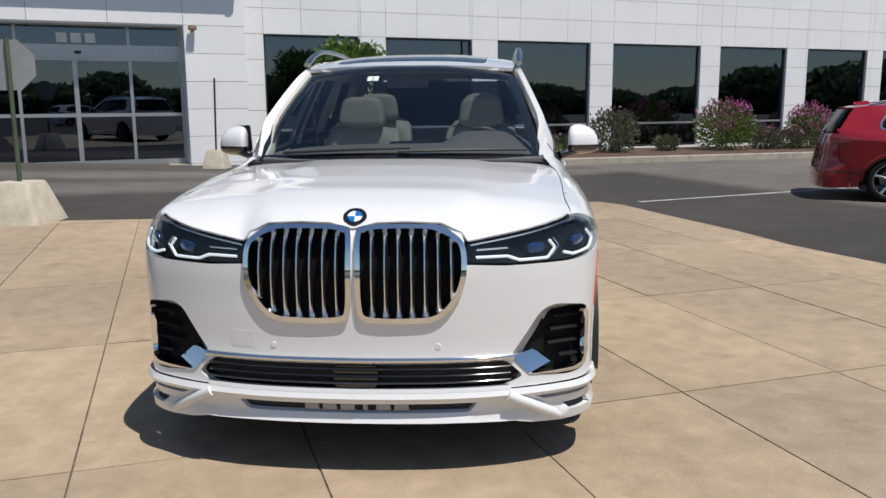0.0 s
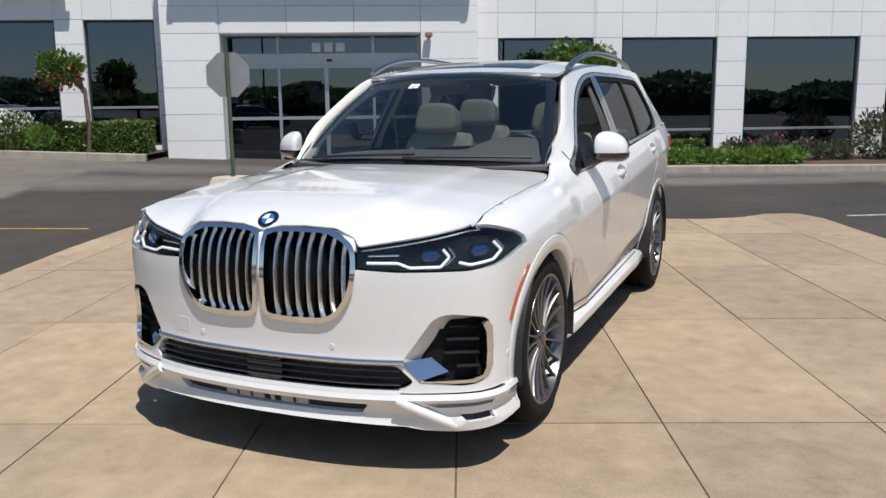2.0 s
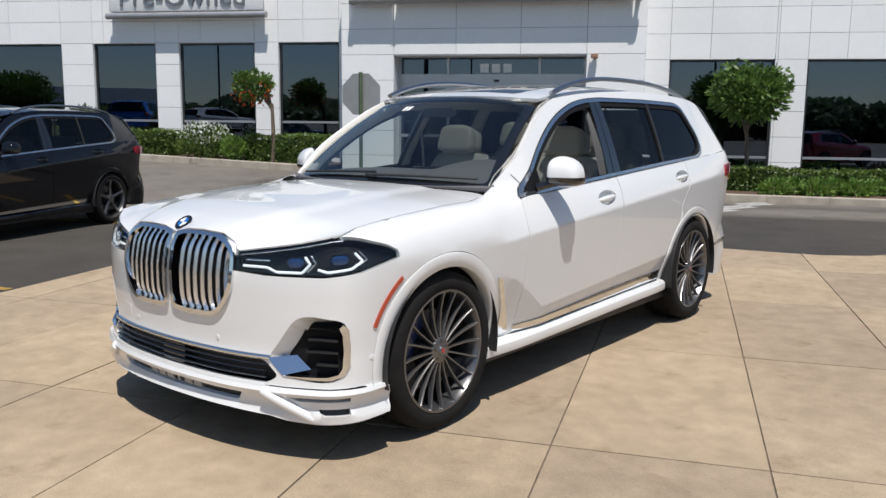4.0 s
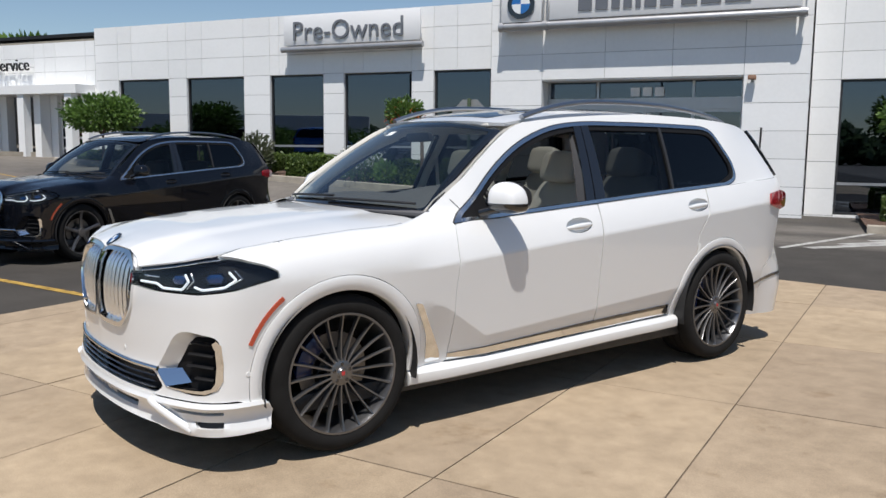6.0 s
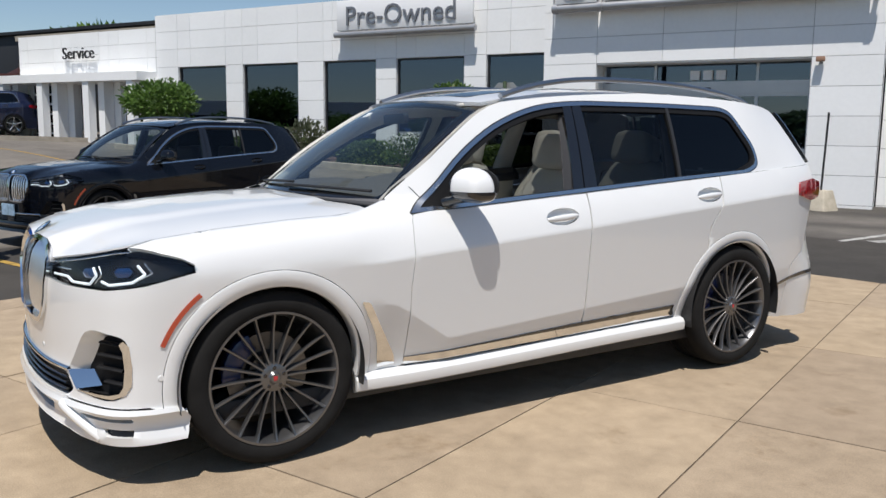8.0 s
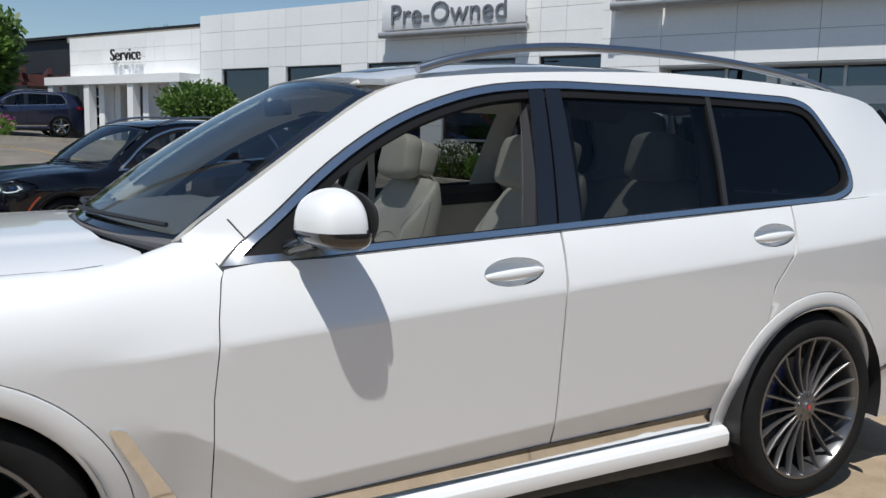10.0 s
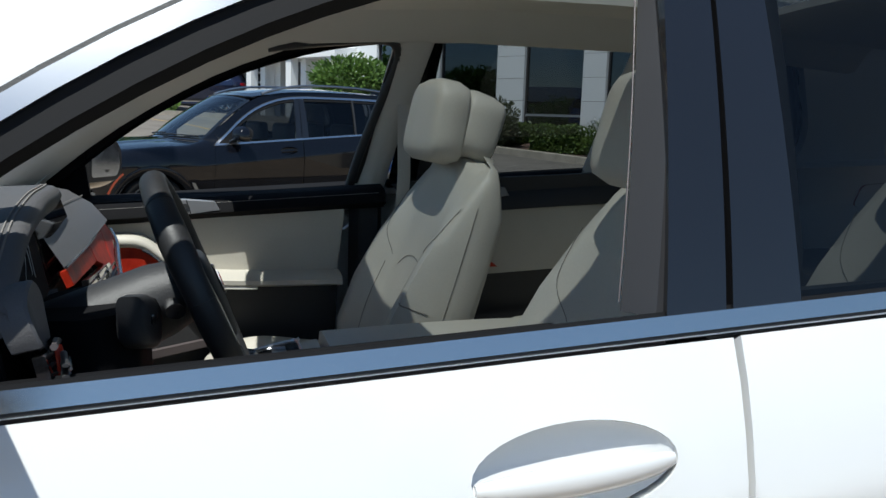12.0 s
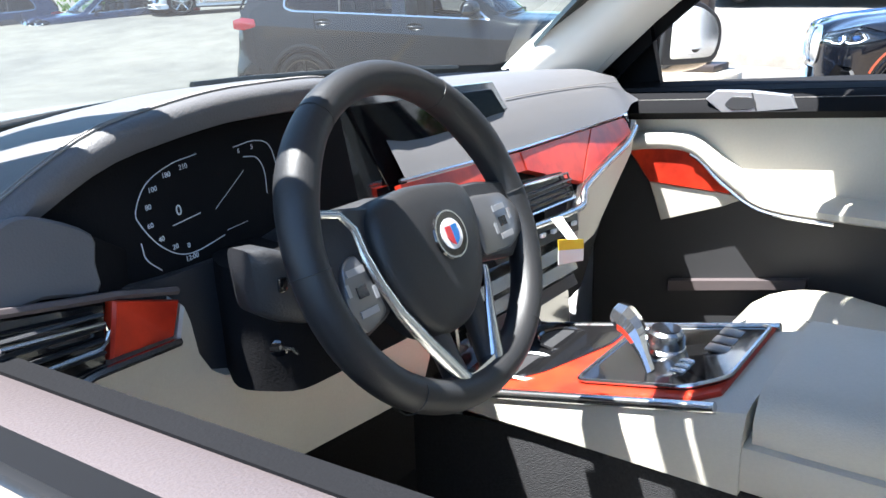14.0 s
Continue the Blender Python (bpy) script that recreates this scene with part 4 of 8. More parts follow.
def build_wheel(root, sx, y, rim_label, spokes=20, simple=False, rim=None, name="wheel"):
    """A wheel on its hub line; sx: side of the car."""
    w = new(name)
    w.empty_display_size = 0.1
    w.parent = root
    m = Matrix.Translation((sx * 0.0, y, HUB_Z)) @ (Matrix.Rotation(0 if sx > 0 else math.pi, 4, "Z"))
    X = 0.965
    R = 0.388
    tyre = [(0.295, X - .27), (0.31, X - .285), (0.35, X - .292), (0.376, X - .28), (0.386, X - .262), (R, X - .23)]
    for g in (-.20, -.145, -.09):
        tyre += [(R, X + g - .006), (R - .009, X + g - .004), (R - .009, X + g + .004), (R, X + g + .006)]
    tyre += [(R, X - .055), (0.384, X - .03), (0.372, X - .012), (0.345, X - .001), (0.315, X - .004), (0.300, X - .012), (0.295, X - .03), (0.295, X - .27)]
    lathe("tyre", tyre, RUBBER, w, n=64, m=m, sharp=40, cap=False)
    rimm = rim or GUNMETAL
    lathe("rim", [(0.303, X - .016), (0.300, X - .008), (0.290, X - .008), (0.285, X - .02), (0.278, X - .035), (0.272, X - .10), (0.262, X - .24), (0.290, X - .26), (0.297, X - .24), (0.299, X - .03), (0.303, X - .016)], rimm, w, rim_label, n=64, m=m, cap=False)
    lathe("brake_disc", [(0.0, X - .15), (0.19, X - .15), (0.19, X - .12), (0.11, X - .12), (0.10, X - .09), (0.0, X - .09)], STEEL, w, n=40, m=m)
    if not simple:
        lathe("hub", [(0.0, X - .026), (0.026, X - .026), (0.030, X - .030), (0.048, X - .031), (0.062, X - .036), (0.068, X - .05), (0.066, X - .09), (0.0, X - .09)], rimm, w, n=40, m=m)
        cap = lathe("hub_cap", [(0.0, X - .019), (0.021, X - .020), (0.025, X - .025), (0.0, X - .027)], GUNMETAL, w, "round grey cap with a small crest", n=24, m=m)
        box("crest", (X - .0200, -.009, -.010), (X - .0180, .009, .010), EMBLEM_RED, cap, bevel=.003, m=m)
        for k in range(5):
            a = radians(72 * k + 18)
            lathe("wheel_bolt", [(0.0, X - .0285), (0.007, X - .0285), (0.009, X - .0305), (0.009, X - .05), (0, X - .05)], BLACK_GLOSS, w, n=10, m=m @ Matrix.Translation((0, .045 * math.cos(a), .045 * math.sin(a))))
        pts = []
        a0 = radians(150 if sx > 0 else 150)
        for k in range(9):
            a = a0 + radians(-34 + 68 * k / 8)
            pts.append((0.215 * math.cos(a), 0.215 * math.sin(a)))
        for k in range(9):
            a = a0 + radians(34 - 68 * k / 8)
            pts.append((0.13 * math.cos(a), 0.13 * math.sin(a)))
        mm = m @ Matrix.Translation((X - .155, 0, 0)) @ Matrix(((0, 0, 1, 0), (1, 0, 0, 0), (0, 1, 0, 0), (0, 0, 0, 1)))
        prism("caliper", pts, .06, BLUE_CALIPER, w, "blue brake caliper", m=mm, bevel=.008)
    else:
        lathe("hub", [(0.0, X - .02), (0.06, X - .025), (0.07, X - .09), (0.0, X - .09)], rimm, w, n=20, m=m)
    for k in range(spokes):
        rot = Matrix.Rotation(2 * math.pi * k / spokes, 4, "X")
        wid = 0.0068 if spokes > 12 else 0.024
        rings = []
        for r, x, hw, dp in ((0.050, X - .034, wid * .95, .05), (0.12, X - .038, wid * .85, .030), (0.20, X - .033, wid * .85, .024), (0.262, X - .020, wid * .9, .020), (0.291, X - .011, wid * 1.15, .016)):
            ring = [(x - dp, -hw * 1.05, r), (x - .006, -hw, r), (x, -hw * .55, r), (x, hw * .55, r), (x - .006, hw, r), (x - dp, hw * 1.05, r)]
            rings.append([m @ rot @ Vector(q) for q in ring])
        loft("spoke", rings, rimm, w, sharp=30)
    return w


def build_body(root, paint, hero=True):
    P = paint
    both = (1, -1)
    # bumper skin with its openings
    kid = catmull([(.010, .945), (.04, .968), (.095, .977), (.20, .979), (.31, .973), (.39, .938), (.427, .884), (.422, .766), (.377, .672), (.308, .618), (.20, .609), (.10, .610), (.030, .624), (.010, .68), (.007, .82)], True, 5)
    vent = fillet([(.972, .635), (.80, .657), (.734, .640), (.640, .510), (.600, .462), (.676, .388), (.86, .366), (.955, .385), (.985, .50)], [.05, .03, .05, .1, .03, .06, .06, .05, .05], 4)
    intake = fillet([(-.585, .448), (.585, .448), (.655, .385), (.60, .348), (-.60, .348), (-.655, .385)], [.02, .02, .02, .03, .03, .02], 3)
    lampo = fillet([(.43, .832), (.59, .823), (.868, .826), (1.05, .846), (1.275, .900), (1.20, .945), (1.05, .982), (.91, .990), (.73, .957), (.43, .911)], [.01, .15, .1, .15, .02, .1, .1, .1, .15, .01], 4)
    mir = lambda q: [(-u, z) for u, z in q][::-1]
    top = [(1.30, .70), (1.278, .895), (1.05, .842), (.868, .822), (.59, .819), (.424, .828), (.424, .918), (.415, .945), (.33, .985), (.2, .991), (.09, .989), (0, .962)]
    fa = arc(HUB_F, HUB_Z, .489, 133, 188, 14)
    low = [(u_of(y), z) for y, z in fa][::-1]
    outline = [(0, .340), (.6, .340), (1.05, .342), *[q for q in low if q[0] < 1.4], *top[0:]]
    full = outline + [(-u, z) for u, z in outline[::-1] if u > 1e-6]
    sheet("bumper", full, front, P, root, holes=[kid, mir(kid), vent, mir(vent), intake], step=.04, thick=.03, inward=MID)
    for sg in both:
        q = (lambda o: o) if sg > 0 else mir
        # grille
        g = new("grille")
        g.parent = root
        g["label"] = "chrome kidney grille with vertical blades"
        inner = shrink(kid, .021)
        sheet("frame", q(kid), front, CHROME, g, holes=[q(inner)], step=.03, thick=.05, lift=.014, inward=MID)
        sheet("mesh", q(shrink(kid, .01)), front, VOID, g, step=.06, thick=.0, lift=-.055, inward=MID)
        for k in range(7):
            uc = .068 + k * .0505
            zs = [z for u, z in kid if abs(u - uc) < .03]
            zlo, zhi = min(zs) + .012, max(zs) - .012
            rings, webs = [], []
            for t in np.linspace(0, 1, 13):
                z = zlo + (zhi - zlo) * t
                x, y, _ = front(sg * uc, z)
                e = min(1, abs(t - .5) * 2)
                fl = e ** 6
                hw, back = .0058 + .009 * fl, .004 + .022 * e ** 5
                tw = sg * .004
                rings.append([Vector((x - hw, y + back + .003, z)), Vector((x - hw * .4, y + back - .005, z)), Vector((x + hw * .4, y + back - .005, z)), Vector((x + hw, y + back + .003, z)), Vector((x + hw * .8 + tw, y + back + .009, z)), Vector((x - hw * .8 + tw, y + back + .009, z))])
                webs.append([Vector((x - .004, y + back + .008, z)), Vector((x + .004, y + back + .008, z)), Vector((x + .004 + tw, y + .052, z)), Vector((x - .004 + tw, y + .052, z))])
            blade = loft("blade", rings, BLADE, g, sharp=30)
            loft("web", webs, VOID, blade, "black web behind the blade")
        # lamp
        h = new("headlight")
        h.parent = root
        h["label"] = "slim dark headlight with blue lenses and white light guides"
        sheet("housing", q(shrink(lampo, .002)), front, VOID, h, step=.05, thick=.0, lift=-.05, inward=MID)
        sheet("lens_cover", q(shrink(lampo, .003)), front, LAMP_GLASS, h, step=.04, thick=.04, lift=.001, inward=MID)

        def run(pts, lift):
            out = []
            for u, z in catmull(pts, False, 5):
                x, y, zz = front(sg * u, z)
                (_, _), (nx, ny) = plan_at(abs(u))
                out.append((x + sg * nx * lift, y + ny * lift, zz))
            return out
        guides = (((.465, .852), (.594, .853), (.643, .836), (.765, .838), (.800, .875), (.775, .906)), ((.785, .840), (.824, .879), (.799, .911)),
                  ((.835, .855), (.885, .844), (1.0, .858), (1.055, .889), (1.02, .926)), ((1.025, .866), (1.085, .893), (1.05, .932)))
        for gi, pts in enumerate(guides):
            fine = [p for a, b in zip(pts, pts[1:]) for p in ((a[0] + .04 * (b[0] - a[0]), a[1] + .04 * (b[1] - a[1])), ((a[0] + b[0]) / 2, (a[1] + b[1]) / 2), (a[0] + .96 * (b[0] - a[0]), a[1] + .96 * (b[1] - a[1])))]
            tube("light_guide", run(fine, -.010 - .008 * (gi % 2)), .0058 if gi % 2 == 0 else .0036, GUIDE_GLOW if gi % 2 == 0 else SATIN, h, "white light guide" if gi % 2 == 0 else "satin inner rim", n=8)
        tube("brow_strip", run(((.45, .898), (.59, .918), (.73, .940), (.87, .965), (.97, .972)), -.012), .0034, SATIN, h, "satin brow strip", n=6)
        for uc, zc in ((.725, .876), (.945, .893)):
            x, y, z = front(sg * uc, zc)
            _, (nx, ny) = plan_at(uc)
            hexa = [(-.040, 0), (-.025, .018), (.025, .021), (.040, .003), (.025, -.018), (-.025, -.021)]
            mm = Matrix.Translation((x - sg * nx * .04, y - ny * .04, z)) @ Matrix(((-ny * sg, 0, sg * nx, 0), (nx, 0, ny, 0), (0, 1, 0, 0), (0, 0, 0, 1)))
            prism("lens", hexa, .016, LAMP_BLUE, h, "blue projector lens", m=mm, bevel=.004)
            prism("lens_shade", [(a * 1.3, b * 1.3) for a, b in hexa], .006, VOID, h, m=mm)
        tube("trim_strip", run(((.475, .878), (.53, .880), (.60, .882)), -.02), .004, SATIN, h, n=6)
        # corner air inlet
        v = new("air_inlet")
        v.parent = root
        v["label"] = "black corner air inlet with a chrome blade"

        def deep(d):
            def f(u, z):
                (_, _), (nx, ny) = plan_at(abs(u))
                x, y, zz = front(u, z)
                return (x - math.copysign(nx, u) * d, y - ny * d, zz)
            return f
        vo = resample(vent, .025)
        vi = [(u + .072 * smooth01(.86, .66, u) * smooth01(.40, .47, z) - .006 * (u > .9), z - (.012 + .020 * smooth01(.97, .80, u)) * (z > .6) + .008 * (z < .42)) for u, z in vo]
        a_, b_ = [Vector(deep(-.001)(sg * u, z)) for u, z in vo], [Vector(deep(.055)(sg * u, z)) for u, z in vi]
        n = len(vo)
        walls = [(i, (i + 1) % n, n + (i + 1) % n, n + i) if sg < 0 else (n + i, n + (i + 1) % n, (i + 1) % n, i) for i in range(n)]
        dark = [(vo[i][1] < .45 and vo[i][0] > .66) or vo[i][0] > .955 for i in range(n)]
        mk("recess", a_ + b_, [f for f, d in zip(walls, dark) if not d], P, v, sharp=35)
        mk("dark_lip", a_ + b_, [f for f, d in zip(walls, dark) if d], VOID, v, "black inner lip")
        sheet("mesh", q(vi), deep(.054), VOID, v, step=.05, thick=0, inward=MID)
        for k in range(4):
            z = .43 + k * .054
            tube("slat", [deep(.034)(sg * u, z + .008 * math.sin((u - .7) * 12)) for u in np.linspace((.825, .775, .785, .80)[k], .930, 9)], .0165, VOID, v, n=8, flat=.42)
        # sloping chrome shelf at the foot of the inlet, then a thin bracket up its outer side
        lo_, hi_ = [], []
        for t in np.linspace(0, 1, 14):
            lo_.append(Vector(deep(-.004)(sg * (.602 + .074 * t), .461 - .071 * t)))
            hi_.append(Vector(deep(.048 - .010 * t)(sg * (.722 + .072 * t), .470 - .056 * t)))
        n = len(lo_)
        mk("chrome_blade", lo_ + hi_, [(i, i + 1, n + i + 1, n + i) if sg > 0 else (n + i, n + i + 1, i + 1, i) for i in range(n - 1)], CHROME, v, "polished chrome blade")
        brk = [(.676, .388), (.80, .378), (.90, .378), (.958, .398), (.985, .44), (.988, .52), (.980, .60), (.955, .622), (.935, .606), (.950, .575), (.955, .50), (.948, .43), (.930, .404), (.88, .392), (.80, .390)]
        sheet("chrome_bracket", q(brk), front, CHROME, v, "polished chrome bracket", step=.02, thick=.02, lift=.004, inward=MID)
        # parking sensor
        x, y, z = front(sg * .318, .515)
        lathe("parking_sensor", [(0, -.004), (.011, -.004), (.013, 0), (.011, .002), (0, .002)], P, root, axis="z", n=16, m=Matrix.Translation((x, y, z)) @ Matrix.Rotation(radians(90), 4, "X"))
        x, y, z = sidez(.40, .46)
        lathe("parking_sensor", [(0, -.004), (.011, -.004), (.013, 0), (.011, .002), (0, .002)], P, root, axis="x", n=16, m=Matrix.Translation((sg * x, y, z)) @ Matrix.Rotation(0 if sg > 0 else math.pi, 4, "Z"))
    # lower intake
    li = new("lower_intake")
    li.parent = root
    li["label"] = "black lower intake with a radar panel"
    sheet("mesh", intake, front, BLACK_MATTE, li, step=.06, thick=0, lift=-.06, inward=MID)
    for k in range(3):
        tube("slat", [front(u, .375 + k * .026) for u in np.linspace(-.6, .6, 21)], .009, BLACK_GLOSS, li, n=8, flat=.6)
    sheet("radar_panel", fillet([(-.085, .355), (.085, .355), (.085, .44), (-.085, .44)], .02, 3), front, BLACK_GLOSS, li, "smooth black radar panel", step=.05, thick=.03, lift=-.008, inward=MID)
    tube("chrome_strip", [front(u, .462) for u in np.linspace(-.615, .615, 31)], .0135, CHROME, root, "chrome strip over the lower intake", n=12, flat=.9)

    # splitter
    def lipped(u, z):
        x, y, zz = front(u, z)
        (_, _), (nx, ny) = plan_at(abs(u))
        d = ip(z, [.17, .20, .225, .245, .29, .315, .345], [.030, .034, .026, .004, .004, .024, .012])
        return (x + math.copysign(nx, u) * d, y + ny * d, zz)
    sp = new("splitter")
    sp.parent = root
    sp["label"] = "white front splitter with black slots"
    half = [(0, .340), (.6, .340), (.95, .340), (1.18, .335), (1.22, .28), (1.20, .195), (1.03, .186), (.82, .180), (.69, .190), (.62, .205), (.4, .212), (0, .214)]
    slot = fillet([(-.47, .292), (.47, .292), (.44, .250), (-.44, .250)], .012, 2)
    endA = fillet([(.835, .247), (.985, .249), (.985, .221), (.865, .219)], .006, 2)
    endB = fillet([(.690, .301), (.985, .302), (.985, .282), (.745, .280)], .006, 2)
    sheet("skin", half + [(-u, z) for u, z in half[::-1] if u > 0], lipped, P, sp, holes=[slot, endA, mir(endA), endB, mir(endB)], step=.025, thick=.03, inward=MID)
    for o in (slot, endA, mir(endA), endB, mir(endB)):
        sheet("slot_grid", o, lipped, BLACK_MATTE, sp, "black slot", step=.05, thick=0, lift=-.022, inward=MID)
    sheet("lip_floor", fillet([(-.6, .352), (.6, .352), (.6, .338), (-.6, .338)], .002, 1), lipped, P, sp, step=.05, thick=.03, lift=.001, inward=MID)
    for sg in both:
        rings = []
        for t in np.linspace(0, 1, 9):
            u_, z_ = .585 + .235 * t, .316 - .118 * t
            ring = []
            for a in np.linspace(0, 2 * math.pi, 11)[:-1]:
                p = Vector(lipped(sg * (u_ + .010 * math.sin(a)), max(z_ + .020 * math.sin(a), .172)))
                q = Vector(front(sg * u_, z_))
                (_, _), (nx, ny) = plan_at(u_)
                o_ = Vector((sg * nx, ny, 0))
                ring.append(q + (p - q) - o_ * (p - q).dot(o_) + o_ * (.014 + .022 * math.cos(a)))
            rings.append(ring)
        loft("fin", rings, P, sp, "white diagonal fin of the splitter", sharp=60)
    fl = [Vector(front(u, .222)) + Vector((-.03 * np.sign(u) * smooth01(.6, 1, abs(u)), .012, 0)) for u in np.linspace(-1.2, 1.2, 49)]
    mk("splitter_floor", fl + [p + Vector((0, 0, .012)) for p in fl], [tuple(range(49))[::-1], tuple(range(49, 98))] + [(i, i + 1, 50 + i, 49 + i) for i in range(48)], BLACK_MATTE, sp, smooth=False)
    if hero:
        for k in range(6):
            u = -.175 + k * .07
            w = .029 if k != 3 else .009
            sheet("badge_bar", [(u - w, .258), (u + w, .258), (u + w * .9, .284), (u - w * .9, .284)], lipped, BADGE_GREY, sp, "plain silver badge bar", step=.03, thick=.01, lift=-.008, inward=MID)
    # tow cover outline
    if hero:
        sheet("tow_cover", fillet([(-.50, .500), (-.40, .500), (-.40, .565), (-.50, .565)], .008, 3), front, P, root, step=.04, thick=.003, lift=.0010, inward=MID)
    # bonnet
    bo = [(p[0], p[1]) for p in BONNET_EDGE] + [(wing_top(y)[0] - .004, y) for y in np.arange(.28, 1.27, .045)] + [(.775, 1.425), (.5, 1.345), (.25, 1.305), (0, 1.295)]
    bo = [tuple(p) for p in catmull(bo, False, 4)]
    sheet("bonnet", bo + [(-x, y) for x, y in bo[::-1] if x > 1e-6], bonnet, P, root, step=.032, thick=.007, inward=MID)
    # emblem on the nose
    e = new("emblem")
    e.parent = root
    e["label"] = "round blue and white emblem with a black ring"
    ex, ey, ez = bonnet(0, .115)
    em = Matrix.Translation((0, ey, ez + .002)) @ Matrix.Rotation(radians(38), 4, "X")
    lathe("ring", [(0, 0), (.043, 0), (.046, .003), (.045, .007), (.031, .008), (.029, .005), (0, .005)], BLACK_GLOSS, e, axis="z", n=32, m=em)
    for k in range(4):
        pts = [(0, 0)] + [(.028 * math.cos(radians(90 * k + 9 * i)), .028 * math.sin(radians(90 * k + 9 * i))) for i in range(11)]
        prism("quarter", pts, .003, EMBLEM_BLUE if k % 2 == 0 else EMBLEM_WHITE, e, m=em @ Matrix.Translation((0, 0, .0051)))
    # windscreen and scuttle
    so = [(-1, 0), (1, 0), (1, 1), (-1, 1)]
    sheet("windscreen", fillet([(-.97, .03), (.97, .03), (.955, .985), (-.955, .985)], .04, 3), screen, CAR_GLASS, root, "tinted windscreen", step=.09, thick=0, inward=MID).visible_shadow = False
    sheet("windscreen_seal", fillet(so, .05, 3), screen, BLACK_GLOSS, root, "black screen surround", holes=[fillet([(-.945, .045), (.945, .045), (.915, .955), (-.915, .955)], .05, 3)], step=.06, thick=.012, lift=-.004, inward=MID)
    sc = [(.80 * a, 1.30 + .17 * a * a + k * .04, 1.132 - .02 * a * a + k * .004) for k in (0, 1, 2) for a in np.linspace(-1, 1, 15)]
    mk("scuttle", sc, [(j * 15 + i, j * 15 + i + 1, (j + 1) * 15 + i + 1, (j + 1) * 15 + i) for j in range(2) for i in range(14)], BLACK_MATTE, root)
    for x0, x1 in ((-.62, .08), (.02, .70)):
        pts = []
        for t in np.linspace(0, 1, 9):
            p = screen((x0 + (x1 - x0) * t) / .79, .035 + .03 * t)
            pts.append((p[0], p[1] - .012, p[2] + .012))
        tube("wiper", pts, .008, BLACK_MATTE, root, n=6)
    # roof with glass
    ro = [(0, 2.085), (.3, 2.098), (.55, 2.150), (.628, 2.20), (.655, 2.45), (.665, 2.9), (.66, 3.6), (.645, 4.2), (.60, 4.62), (.4, 4.70), (0, 4.73)]
    glass_hole = fillet([(-.46, 2.22), (.46, 2.22), (.48, 3.85), (-.48, 3.85)], .06, 4)
    sheet("roof", ro + [(-x, y) for x, y in ro[::-1] if x > 0], roof_z, P, root, holes=[glass_hole], step=.08, thick=.02, inward=MID)
    sheet("roof_glass", shrink(glass_hole, .004), roof_z, ROOF_GLASS if hero else BLACK_GLOSS, root, "dark glass roof panel", step=.12, thick=.02, lift=.002, inward=MID)
    fin = [(-.02, 4.28), (.02, 4.28), (.035, 4.50), (-.035, 4.50)]
    r0 = [Vector(roof_z(x, y)) for x, y in fin]
    r1 = [Vector(roof_z(x * .3, y + .05)) + Vector((0, 0, .055)) for x, y in fin]
    loft("aerial_fin", [r0, r1], P, root)
    # tail
    rear = [(u_of(4.62), .235), (u_of(4.8), .225), (PLAN_U[-1], .235), (PLAN_U[-1], 1.20), (u_of(4.86), 1.20), (u_of(4.80), .70), (u_of(4.64), .60)]

    def back(u, z):
        (x, y), (nx, ny) = plan_at(u)
        wb = smooth01(4.66, 4.95, y) if nx > .2 else 1.0
        i = ip(z, [.2, .45, .62, .70, 1.0, 1.25, 1.68], [.03, 0, .02, .05, .08, .15, .42]) * wb + inset_z(u, y, z) * (1 - wb)
        return (x - nx * i, y - ny * i, z)
    for sg in both:
        sheet("tail_skin", rear, back, P, root, step=.08, thick=.03, inward=MID, sign=sg)
        sheet("rear_glass", [(u_of(4.95), 1.22), (PLAN_U[-1], 1.22), (PLAN_U[-1], 1.62), (u_of(5.02), 1.62)], back, PRIVACY, root, "dark rear window", step=.1, thick=0, inward=MID, sign=sg)
        sheet("rear_lamp", fillet([(u_of(4.60), 1.085), (u_of(4.62), 1.17), (u_of(4.80), 1.19), (u_of(4.95), 1.16), (u_of(4.95), 1.06), (u_of(4.78), 1.045)], .02, 3), lambda u, z: front(u, z), RED_LAMP, root, "dark red rear lamp", step=.04, thick=.02, lift=.012, inward=MID, sign=sg)
        sheet("rear_strip", [(u_of(4.632), .497), (u_of(4.80), .522), (u_of(4.95), .530), (u_of(4.95), .552), (u_of(4.80), .546), (u_of(4.632), .518)], back, BLACK_GLOSS, root, "dark strip across the rear bumper", step=.04, thick=.01, lift=.005, inward=MID, sign=sg)
        sheet("rear_strip", vv([(4.475, .468), (4.622, .496), (4.622, .517), (4.475, .482)]), side, BLACK_GLOSS, root, step=.04, thick=.01, lift=.005, inward=MID, sign=sg)

    for sg in both:
        blade_ = fillet([(4.690, 1.640), (4.755, 1.560), (4.850, 1.345), (4.868, 1.300), (4.845, 1.335), (4.735, 1.555), (4.672, 1.640)], .004, 2)
        sheet("tailgate_blade", blade_, house, BLACK_GLOSS, root, "gloss black blade beside the rear window", step=.04, thick=.03, lift=.004, inward=MID, sign=sg)

    def creases(y0, y1):
        ys = np.arange(y0, y1, .03)
        out = [[(y, crease(y) + e) for y in ys] for e in (-.008, 0, .008)]
        return out + [[(y, min(crease_low(y), crease(y) - .05) + e) for y in ys if y > 1.42] for e in (-.008, 0, .008)]

